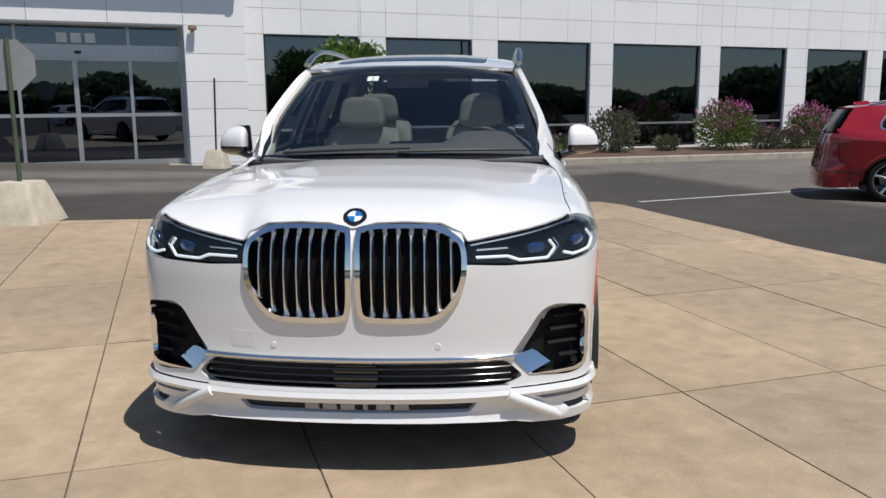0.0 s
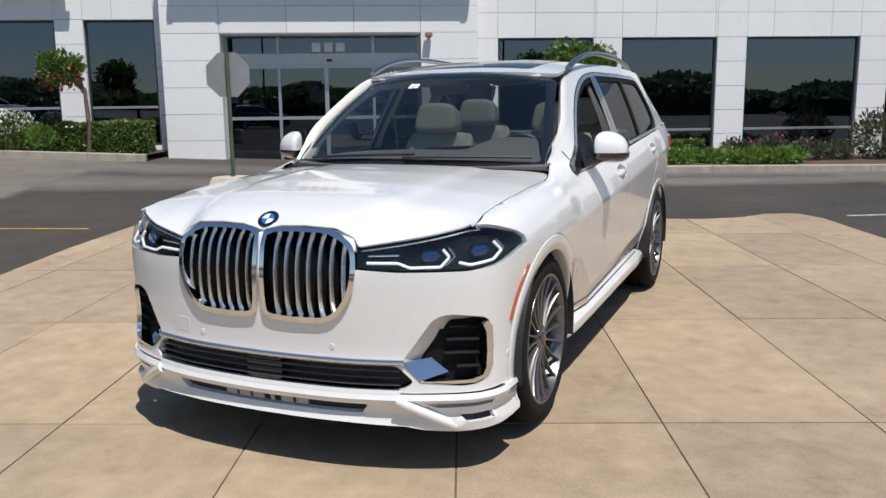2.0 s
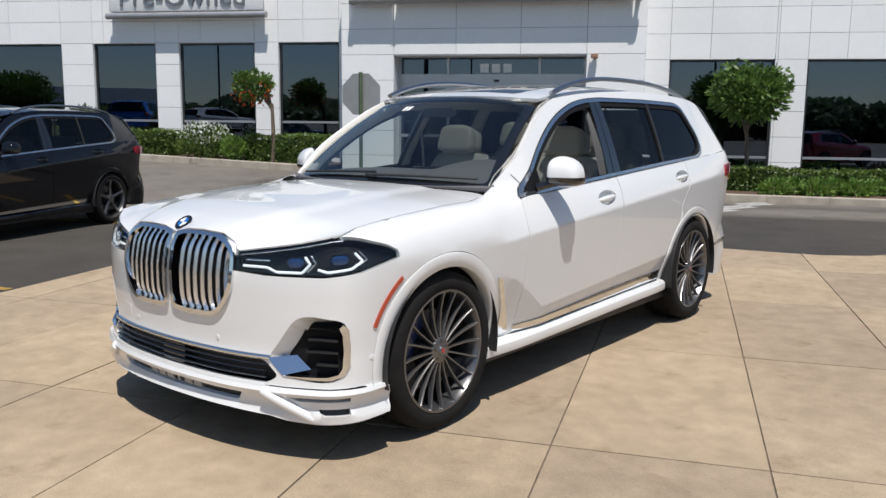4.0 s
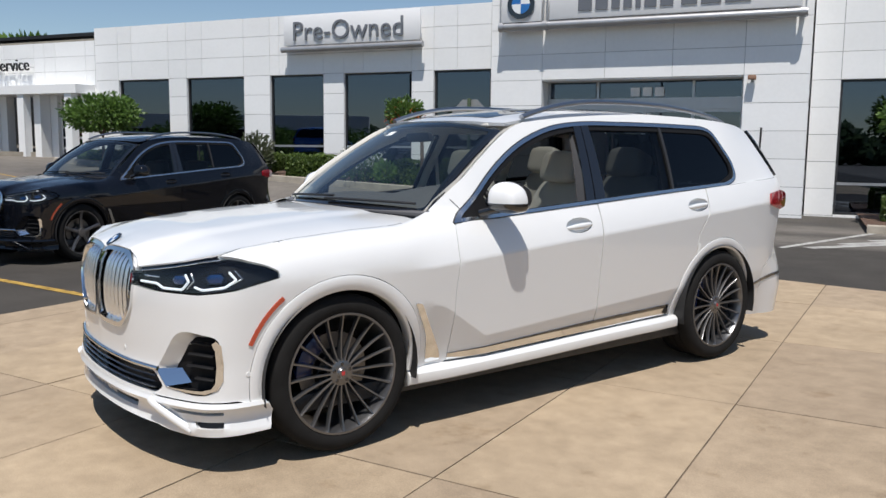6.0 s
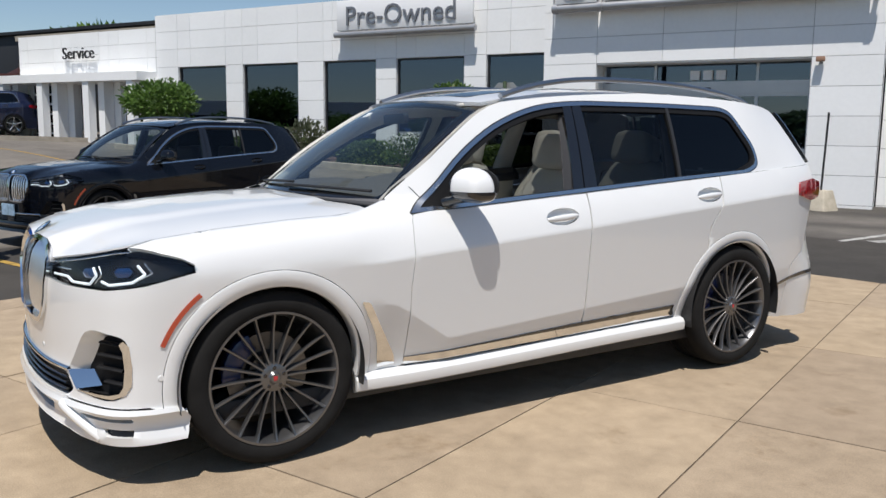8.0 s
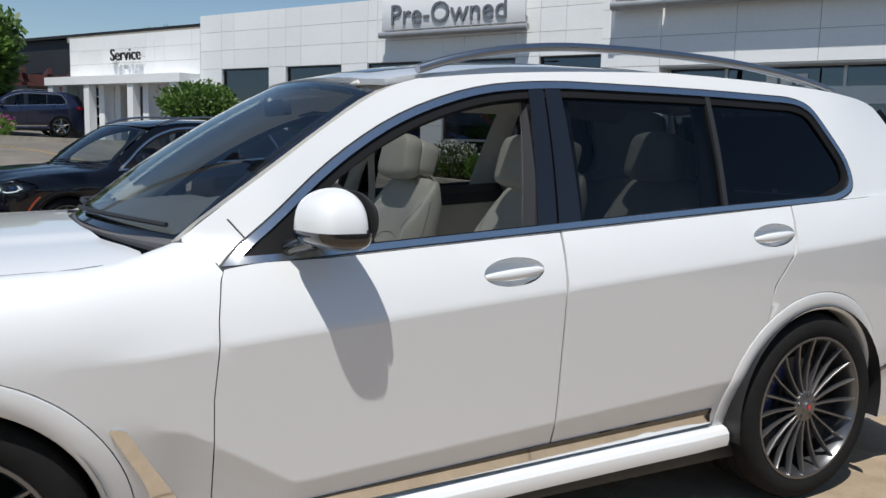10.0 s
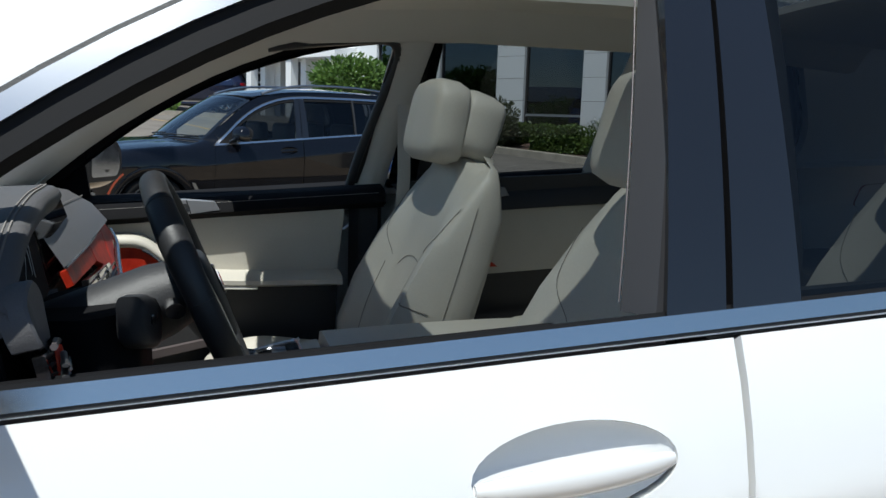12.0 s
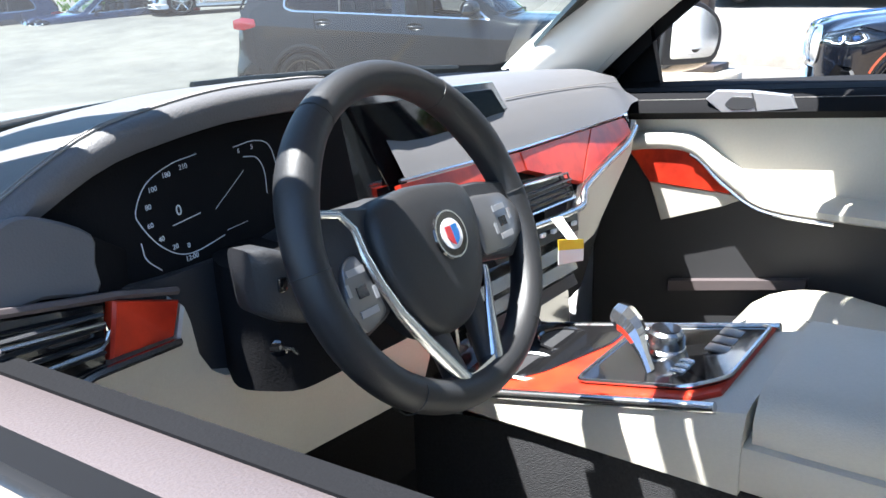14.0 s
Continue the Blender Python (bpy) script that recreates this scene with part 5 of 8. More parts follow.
    for sg in both:
        S = dict(inward=MID, sign=sg)
        # front wing
        za = arc(HUB_F, HUB_Z, .489, 132, -14, 30)
        topl = [(y, crease(y) + .2 * (math.pi / 2 - kink(y)) - .0005) for y in [1.50, 1.4] + list(np.arange(1.3, .25, -.045))]
        o = vv(za) + vv([(1.5695, .338), (1.5665, .74), (1.5825, .95), (1.5985, 1.05), (1.608, 1.070)]) + topl + vv([(plan_at(u)[0][1], z + .003) for u, z in ((.945, .989), (.99, .987), (1.05, .982), (1.12, .967), (1.20, .945), (1.25, .918))])
        sheet("front_wing", o, side, P, root, step=.03, thick=.02, lines=creases(1.2, 1.56), **S)
        # doors
        d1 = vv([(1.573, .338), (2.705, .362), (2.706, .60), (2.700, .96), (2.714, 1.147)]) + [(y, v_of(y, belt(y))) for y in (2.5, 2.2, 1.9, 1.612)] + vv([(1.602, 1.05), (1.586, .95), (1.570, .74)])
        hF = [(2.512 + .112 * math.cos(a), 1.033 + .044 * math.sin(a) + .02 * math.cos(a) * .3) for a in np.linspace(0, 2 * math.pi, 33)[:-1]]
        dr = new("front_door")
        dr.parent = root
        hole1 = vv(hF)
        sheet("skin", d1, side, P, dr, holes=[hole1], step=.03, thick=.02, lines=creases(1.585, 2.70), **S)
        d2 = vv([(2.713, .364), (3.49, .38)] + arc(HUB_R, HUB_Z, .489, 178, 128, 10)) + vv([(3.70, .92), (3.80, 1.10)]) + [(y, v_of(y, belt(y))) for y in (3.82, 3.5, 3.1, 2.724)] + vv([(2.708, .96), (2.714, .60)])
        hR = [(3.690 + .112 * math.cos(a), 1.115 + .043 * math.sin(a) + .02 * math.cos(a) * .3) for a in np.linspace(0, 2 * math.pi, 33)[:-1]]
        dd = new("rear_door")
        dd.parent = root
        sheet("skin", d2, side, P, dd, holes=[vv(hR)], step=.03, thick=.02, lines=creases(2.72, 3.78), **S)
        for own, hh, cy, cz in ((dr, hF, 2.512, 1.033), (dd, hR, 3.690, 1.115)):
            def bowl(y, z, cy=cy, cz=cz):
                r2 = ((y - cy) / .118) ** 2 + ((z - cz) / .049) ** 2
                p = sidez(y, z)
                return (p[0] - .030 * max(0, 1 - r2) ** .7 - .001, p[1], p[2])
            sheet("handle_bowl", hh, bowl, P, own, step=.012, thick=0, inward=MID, sign=sg)
            rings = []
            for t in np.linspace(0, 1, 13):
                y = cy - .108 + .216 * t
                p = sidez(y, cz - .006 + .016 * (t - .5))
                e = math.sin(math.pi * min(max(t * .94 + .03, 0), 1)) ** .45
                h, dd_ = .0155 * e + .002, .010 * e + .002
                cx = p[0] + .006 - .014 * (1 - e)
                rings.append([Vector((sg * (cx + dd_ * math.cos(a)), y, p[2] + h * math.sin(a))) for a in np.linspace(0, 2 * math.pi, 13)[:-1]])
            loft("handle", rings, P, own, "body-coloured pull handle")
        # rear quarter
        q2 = vv(arc(HUB_R, HUB_Z, .489, 2, 127.5, 30)) + vv([(3.712, .92), (3.812, 1.10)]) + [(y, v_of(y, belt(y))) for y in (3.83, 4.1, 4.3, 4.5, 4.7, 4.84)] + vv([(4.79, .70), (4.63, .60), (4.615, .235), (4.50, .25)])
        sheet("rear_wing", q2, side, P, root, step=.035, thick=.02, lines=creases(3.72, 4.7), **S)
        # wheel-arch lips
        for cy, a0, a1 in ((HUB_F, -8, 188), (HUB_R, -4, 186)):
            rings = []
            for k in range(61):
                a = radians(a0 + (a1 - a0) * k / 60)
                row = []
                for rr, lf in ((.412, -.06), (.412, -.010), (.4135, -.002), (.418, .003), (.452, .0045), (.480, .0045), (.4855, .002), (.4875, -.02)):
                    y, z = cy + rr * math.cos(a), HUB_Z + rr * math.sin(a)
                    p = sidez(y, z)
                    nx, ny = plan_at(u_of(y))[1]
                    row.append(Vector((sg * (p[0] + nx * lf), p[1] + ny * lf, p[2])))
                rings.append(row)
            loft("arch_lip", rings, P, root, closed=False, cap=False, sharp=50)
            verts, faces = [], []
            n = 28
            for i in range(n + 1):
                a = radians(-12 + 204 * i / n)
                for xx in (.972, .62):
                    verts.append((sg * xx, cy + .428 * math.cos(a), HUB_Z + .428 * math.sin(a)))
            for i in range(n):
                faces.append((2 * i, 2 * i + 2, 2 * i + 3, 2 * i + 1))
            c0 = len(verts)
            verts.append((sg * .62, cy, HUB_Z))
            for i in range(n):
                faces.append((2 * i + 1, 2 * i + 3, c0))
            mk("wheel_well", verts, faces, BLACK_MATTE, root)
        # sill with its bright line
        rings = []
        for y in np.linspace(1.30, 3.565, 30):
            x = .934 + .012 * smooth01(1.3, 1.6, y) - .012 * smooth01(3.35, 3.56, y)
            zt = .300 + .030 * smooth01(1.5, 3.5, y)
            rings.append([Vector((sg * xx, y, zz)) for xx, zz in ((x - .12, zt + .03), (x - .040, zt + .028), (x - .022, zt + .020), (x - .010, zt + .004), (x - .007, zt - .020), (x - .013, zt - .046), (x - .035, zt - .058), (x - .12, zt - .060))])
        loft("sill", rings, P, root, sharp=25)
        sheet("sill_trim", [(1.57, .380), (2.65, .408), (3.47, .424), (3.47, .446), (2.65, .426), (1.90, .394)], sidez, BLACK_GLOSS, root, "dark sill strip with a bright edge", step=.06, thick=.01, lift=.006, **S)
        sheet("sill_bright", [(1.57, .345), (2.65, .362), (3.49, .376), (3.47, .423), (2.65, .407), (1.57, .379)], sidez, CHROME, root, "chrome sill strip", step=.06, thick=.01, lift=.004, **S)
        # wing vent
        sheet("wing_vent", fillet([(1.302, .695), (1.345, .690), (1.395, .60), (1.515, .40), (1.525, .352), (1.425, .348), (1.405, .50)], [.01, .02, .04, .05, .01, .01, .05], 3), sidez, CHROME, root, "chrome wing vent", step=.03, thick=.012, lift=.005, **S)
        # amber marker
        mk_o = arc(HUB_F, HUB_Z, .512, 128.5, 157, 10) + arc(HUB_F, HUB_Z, .532, 157, 128.5, 10)
        sheet("side_marker", vv(mk_o), side, AMBER, root, "amber side marker", step=.03, thick=.01, lift=.005, **S)
        # cabin side
        edge = [(1.525, 1.152), (1.72, 1.305), (1.97, 1.478), (2.15, 1.585), (2.30, 1.638), (2.55, 1.688), (2.9, 1.712), (3.4, 1.720), (3.9, 1.712), (4.3, 1.690), (4.55, 1.660), (4.64, 1.60), (4.74, 1.42), (4.84, 1.24), (4.86, belt(4.86))]
        cab = catmull(edge, False, 3) + [(y, belt(y) + .0005) for y in (4.6, 4.2, 3.6, 3.0, 2.4, 1.9, 1.606)] + [(1.600, 1.090), (1.565, 1.108), (1.525, 1.140)]
        sheet("cabin_frame", cab, house, P, root, holes=[DLO], step=.04, thick=.05, **S)
        sheet("window_trim", DLO, house, SATIN, root, "satin aluminium window trim", holes=[dlo_inset(.019, .022)], step=.04, thick=.02, lift=.004, **S)
        sheet("window_surround", dlo_inset(-.004, -.006), house, BLACK_MATTE, root, "black rubber seal round the window trim", holes=[dlo_inset(.003, .003)], step=.04, thick=.01, lift=.002, **S)
        inn = dlo_inset(.017, .019)
        sheet("window_seal", inn, house, VOID, root, holes=[dlo_inset(.024, .050)], step=.05, thick=.03, lift=-.004, **S)
        for nm, pp in (("pillar_cover", [(2.640, 1.155), (2.715, 1.16), (2.775, 1.652), (2.715, 1.650)]), ("pillar_cover", [(2.724, 1.16), (2.815, 1.165), (2.845, 1.655), (2.782, 1.653)]), ("window_divider", [(3.478, 1.21), (3.500, 1.212), (3.545, 1.657), (3.522, 1.657)])):
            sheet(nm, pp, house, BLACK_GLOSS if nm == "pillar_cover" else BLACK_MATTE, root, "gloss black pillar cover" if nm == "pillar_cover" else "", step=.06, thick=.03, lift=.001, **S)
        sheet("mirror_sail", fillet([(1.625, 1.095), (1.86, 1.11), (1.845, 1.30), (1.81, 1.262)], .01, 2), house, VOID, root, step=.06, thick=.02, lift=-.001, **S)
        tube("pillar_joint", [Vector((sg * (house(1.690 - .045 * k / 4, 1.146 + .058 * k / 4)[0] + .001), 1.690 - .045 * k / 4, 1.146 + .058 * k / 4)) for k in range(5)], .0022, BLACK_MATTE, root, n=6)
        for seg, glass in (([(2.80, 1.165), (3.49, 1.212), (3.535, 1.652), (2.83, 1.652)], "rear"), ([(3.49, 1.212), (4.12, 1.245), (4.232, 1.29), (4.232, 1.40), (4.10, 1.62), (4.0, 1.65), (3.535, 1.654)], "quarter")):
            gob = sheet(glass + "_glass", seg, house, PRIVACY if glass == "quarter" else REAR_GLASS, root, "dark privacy glass", step=.1, thick=0, lift=-.012, **S)
        # door mirror
        mr = new("door_mirror")
        mr.parent = root
        mr["label"] = "white door mirror with a gloss black base"
        mx, my = (0, 0) if sg > 0 else (-.03, -.075)

        def stack(z0, z1, grow, yr, fall, roundness, up=True, rows=14):
            """A pod round the mirror head: level outlines from z0 to z1, closing towards one end; yr: how far it reaches back."""
            out = []
            for k in range(rows):
                v = k / (rows - 1)
                t = 1 - (1 - v) ** 1.6
                e = max(1 - t ** roundness, .004) ** .5
                xi, xo = .942 - grow, 1.116 + grow - fall * t ** 2.2
                yf, yb = -.098 - grow + .055 * t ** 2.5, yr - .012 * t * t
                cx, hx, cy, hy = (xi + xo) / 2, (xo - xi) / 2, (yf + yb) / 2, (yb - yf) / 2
                ring = []
                for a in np.linspace(0, 2 * math.pi, 33)[:-1]:
                    ca, sa = math.cos(a), math.sin(a)
                    x = cx + hx * e * math.copysign(abs(ca) ** .55, ca)
                    y = cy + hy * .2 * (1 - e) + hy * e * math.copysign(abs(sa) ** .55, sa)
                    ring.append(Vector((sg * (x + mx), 1.872 + my + (.045 if sg > 0 else .075) * (x - .945) / .165 + y, z0 + (z1 - z0) * t)))
                out.append(ring)
            return out
        loft("cap", stack(1.188, 1.303, 0, .050 if sg > 0 else .030, .060, 7), P, mr)
        loft("rear_rim", stack(1.176, 1.301, -.002, .057, .060, 7), BLACK_GLOSS, mr, "black rear rim of the mirror")
        loft("base", stack(1.188, 1.130, .003, .058, .010, 4.5), BLACK_GLOSS, mr, "gloss black lower shell")
        tube("arm", [(sg * (.89 + mx), 1.80 + my, 1.128), (sg * (.93 + mx), 1.815 + my, 1.140), (sg * (.99 + mx), 1.84 + my, 1.158)], [.026, .022, .022], BLACK_GLOSS, mr, n=10)
        gl = [Vector((sg * (.952 + mx + .146 * a), 1.930 + my + (.047 if sg > 0 else .066) * a, 1.160 + .132 * b)) for a, b in fillet([(0, .06), (.9, .04), (1.02, .35), (.98, .70), (.62, .97), (.06, 1.0)], [.08, .14, .2, .25, .2, .08], 4)]
        gc = sum(gl, Vector()) / len(gl)
        quad_panel("bezel", [gc + (p - gc) * (1.08 if sg > 0 else 1.24) + Vector((0, .001, 0)) for p in gl], BLACK_MATTE, mr, "black mirror bezel", thick=.012, out=(0, 1, 0))
        mk("mirror_glass", [p + Vector((0, .003, 0)) for p in gl], [tuple(range(len(gl)))], CHROME, mr, "mirror glass", smooth=False)
        # roof rail
        pts = [(.665, 2.30, 1.668), (.668, 2.42, 1.706), (.672, 2.62, 1.751), (.675, 2.9, 1.782), (.675, 3.3, 1.790), (.67, 3.7, 1.781), (.66, 4.05, 1.752), (.645, 4.30, 1.716), (.635, 4.40, 1.690)]
        tube("roof_rail", [(sg * x, y, z) for x, y, z in catmull(pts, False, 4)], .021, RAIL, root, "satin aluminium roof rail", n=10, flat=.75)
    # floor pan and axle beams hide the road through the arches
    box("underbody", (-.88, .35, .205), (.88, 4.45, .30), BLACK_MATTE, root, bevel=.02)
    box("engine_block", (-.60, .30, .30), (.60, 1.45, .93), BLACK_MATTE, root, bevel=.03)
    box("rear_bulk", (-.60, 3.6, .30), (.60, 4.7, .62), BLACK_MATTE, root, bevel=.03)


RAIL = mat("dark_satin_rail", (0.36, 0.38, 0.41), rough=0.28, metal=1.0, var=0.02)
ROOF_GLASS = glass_mat("roof_glass", (0.27, 0.285, 0.285), ior=1.5)
REAR_GLASS = glass_mat("rear_door_glass", (0.30, 0.32, 0.33), ior=1.5, gloss=.4)
car = empty("suv", None, "pearl white full-size sport utility car with gunmetal twenty-spoke wheels", "car")
build_body(car, PAINT)
for sx in (1, -1):
    for wy in (HUB_F, HUB_R):
        build_wheel(car, sx, wy, "gunmetal twenty-spoke alloy rim")


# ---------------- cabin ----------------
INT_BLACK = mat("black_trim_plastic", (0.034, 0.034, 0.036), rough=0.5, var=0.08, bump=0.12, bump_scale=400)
BRIGHT = mat("bright_satin_metal", (0.36, 0.36, 0.37), rough=0.35, metal=0.55, var=0.02)
CHANNEL = mat("grey_window_channel", (0.03, 0.029, 0.030), rough=0.45, var=0.05)
# black leather darkened further: shade put into the colour where sun falls
SHADED_BLACK = mat("shaded_black_leather", (0.009, 0.009, 0.010), rough=0.85, spec=0.1, var=0.08, bump=0.12, bump_scale=400)
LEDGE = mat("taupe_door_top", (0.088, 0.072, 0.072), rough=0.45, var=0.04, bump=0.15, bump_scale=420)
SEAT_SEAM = mat("dark_seam", (0.22, 0.205, 0.18), rough=0.8)
POD = mat("dark_silver_pod", (0.20, 0.20, 0.205), rough=0.35, metal=0.7, var=0.04)
BRIGHT_KEY = mat("grey_key", (0.33, 0.33, 0.34), rough=0.4, metal=0.3, var=0.03)
CRYSTAL = mat("cut_glass", (0.30, 0.31, 0.33), rough=0.05, metal=0.9, coat=1.0)


def build_seat(root, x0, dy=0.0, dz=0.0, name="front_seat", wide=1.0):
    """Bolstered leather seat; the cushion's front at y 2.12."""
    s = new(name)
    s.parent = root
    s["label"] = "ivory leather seat with tall bolsters and headrest"
    T = Vector((x0, dy, dz))
    # backrest
    base, top = Vector((0, 2.585, .62)), Vector((0, 2.79, 1.285))
    ax = (top - base).normalized()
    fr = Vector((0, -ax.z, ax.y))
    rings, N = [], 28
    prof = [(0, .215, .05), (.06, .245, .10), (.2, .262, .135), (.4, .270, .125), (.6, .268, .095), (.75, .262, .06), (.86, .254, .03), (.94, .238, .008), (.985, .205, -.015), (1.0, .14, -.035)]
    for t in np.linspace(0, 1, 26):
        w = ip(t, [p[0] for p in prof], [p[1] for p in prof]) * wide
        bo = ip(t, [p[0] for p in prof], [p[2] for p in prof])
        back = ip(t, [0, .1, .8, 1], [.07, .10, .085, .02])
        c = base + (top - base) * t
        ring = []
        for k in range(N):
            a = 2 * math.pi * k / N
            x = math.copysign(abs(math.sin(a)) ** .62, math.sin(a))
            q = math.cos(a)
            if q >= 0:
                e = abs(x)
                swell = smooth01(.5, .80, e)
                lumb = .018 * math.exp(-((t - .3) / .16) ** 2)
                d = (.045 + lumb) * (1 - swell) + bo * swell
                d = d * min(1.0, q * 3.2)
            else:
                d = -back * abs(q) ** .4
            ring.append(T + c + Vector((x * w, 0, 0)) + fr * d)
        rings.append(ring)
    loft("backrest", rings, LEATHER, s, sharp=60)
    # seams of the backrest
    for sg in (1, -1):
        pts = []
        for t in np.linspace(.10, .50, 8):
            w = ip(t, [p[0] for p in prof], [p[1] for p in prof]) * wide
            bo = ip(t, [p[0] for p in prof], [p[2] for p in prof])
            e = .62 - .22 * smooth01(.55, .9, t)
            swell = smooth01(.5, .80, e)
            d = .045 * (1 - swell) + bo * swell + .018 * math.exp(-((t - .3) / .16) ** 2) * (1 - swell)
            pts.append(T + base + (top - base) * t + Vector((sg * e * w, 0, 0)) + fr * (d + .001))
        tube("seam", pts, .0009, SEAT_SEAM, s, n=5)
        pts = []
        for t in np.linspace(.02, .82, 12):
            w = ip(t, [p[0] for p in prof], [p[1] for p in prof]) * wide
            pts.append(T + base + (top - base) * t + Vector((sg * (w + .001), 0, 0)) + fr * .012)
        tube("seam", pts, .0009, SEAT_SEAM, s, n=5)
    def on_back(e, t, lift=.0012):
        """A place on the face of the backrest: e across, t up."""
        w = ip(t, [p[0] for p in prof], [p[1] for p in prof]) * wide
        bo = ip(t, [p[0] for p in prof], [p[2] for p in prof])
        swell = smooth01(.5, .80, abs(e))
        d = (.045 + .018 * math.exp(-((t - .3) / .16) ** 2)) * (1 - swell) + bo * swell
        qn = math.cos(math.asin(min(1, abs(e)) ** (1 / .62)))
        return T + base + (top - base) * t + Vector((e * w, 0, 0)) + fr * (d * min(1.0, qn * 3.2) + lift)
    tube("seam", [on_back(e, t) for e, t in catmull([(-.56, .36), (-.52, .46), (-.3, .545), (0, .57), (.3, .545), (.52, .46), (.56, .36)], False, 4)], .0009, SEAT_SEAM, s, n=5)
    for sg in (1, -1):
        tube("seam", [on_back(sg * e, t) for e, t in catmull([(.52, .44), (.58, .53), (.70, .60), (.84, .68), (.96, .80)], False, 4)], .0009, SEAT_SEAM, s, n=5)
        tube("seam", [on_back(sg * e, t) for e, t in catmull([(.93, .44), (.97, .435), (.995, .43)], False, 4)], .0016, SEAT_SEAM, s, n=5)
    # cushion
    rings = []
    for t in np.linspace(0, 1, 18):
        y = 2.105 + .53 * t
        w = (.255 + .01 * math.sin(math.pi * t)) * wide
        e = 1 - (1 - min(1, t / .14)) ** 2 if t < .14 else 1
        zt = ip(t, [0, .08, .2, .6, 1], [.655, .715, .728, .695, .68]) 
        zb = .52
        ring = []
        for k in range(N):
            a = 2 * math.pi * k / N
            x = math.copysign(abs(math.sin(a)) ** .6, math.sin(a))
            q = math.cos(a)
            bol = .035 * smooth01(.55, .85, abs(x)) * smooth01(.05, .4, t)
            z = zt + bol if q > 0 else zb
            z = zb + (z - zb) * (min(1, .5 + abs(q) * 2.2)) if q > 0 else zb + .03 * (1 - min(1, abs(q) * 3))
            ring.append(T + Vector((x * w, y, z)))
        rings.append(ring)
    loft("cushion", rings, LEATHER, s, sharp=60)
    for e in (-.55, .55):
        pts = [T + Vector((e * .26 * wide, 2.105 + .53 * t, ip(t, [0, .08, .2, .6, 1], [.655, .715, .728, .695, .68]) + .002)) for t in np.linspace(.04, .9, 9)]
        tube("seam", pts, .0009, SEAT_SEAM, s, n=5)
    # headrest: front pad and rear shell
    def pad(nm, cy, cz, hw, hd, hh, tilt, mat_):
        rings = []
        for t in np.linspace(-1, 1, 14):
            e = max(1 - abs(t) ** 5, 0.0) ** .5
            ring = []
            for k in range(24):
                a = 2 * math.pi * k / 24
                ca, sa = math.cos(a), math.sin(a)
                x = hw * (.80 + .20 * e) * math.copysign(abs(ca) ** .45, ca) * (1 - .10 * t) * (0.66 + .34 * e)
                y = hd * math.copysign(abs(sa) ** .38, sa) * (0.55 + .45 * e)
                z = hh * t
                ring.append(T + Vector((x, cy + y * math.cos(tilt) + z * math.sin(tilt), cz + z * math.cos(tilt) - y * math.sin(tilt))))
            rings.append(ring)
        loft(nm, rings, mat_, s, sharp=60)
    pad("headrest", 2.708, 1.364, .150, .050, .104, .18, LEATHER)
    pad("headrest_shell", 2.788, 1.352, .143, .060, .088, .34, LEATHER)
    for sg in (-1, 1):
        tube("headrest_post", [T + Vector((sg * .06, 2.775, 1.22)), T + Vector((sg * .06, 2.775, 1.32))], .007, CHROME, s, n=8)
    return s


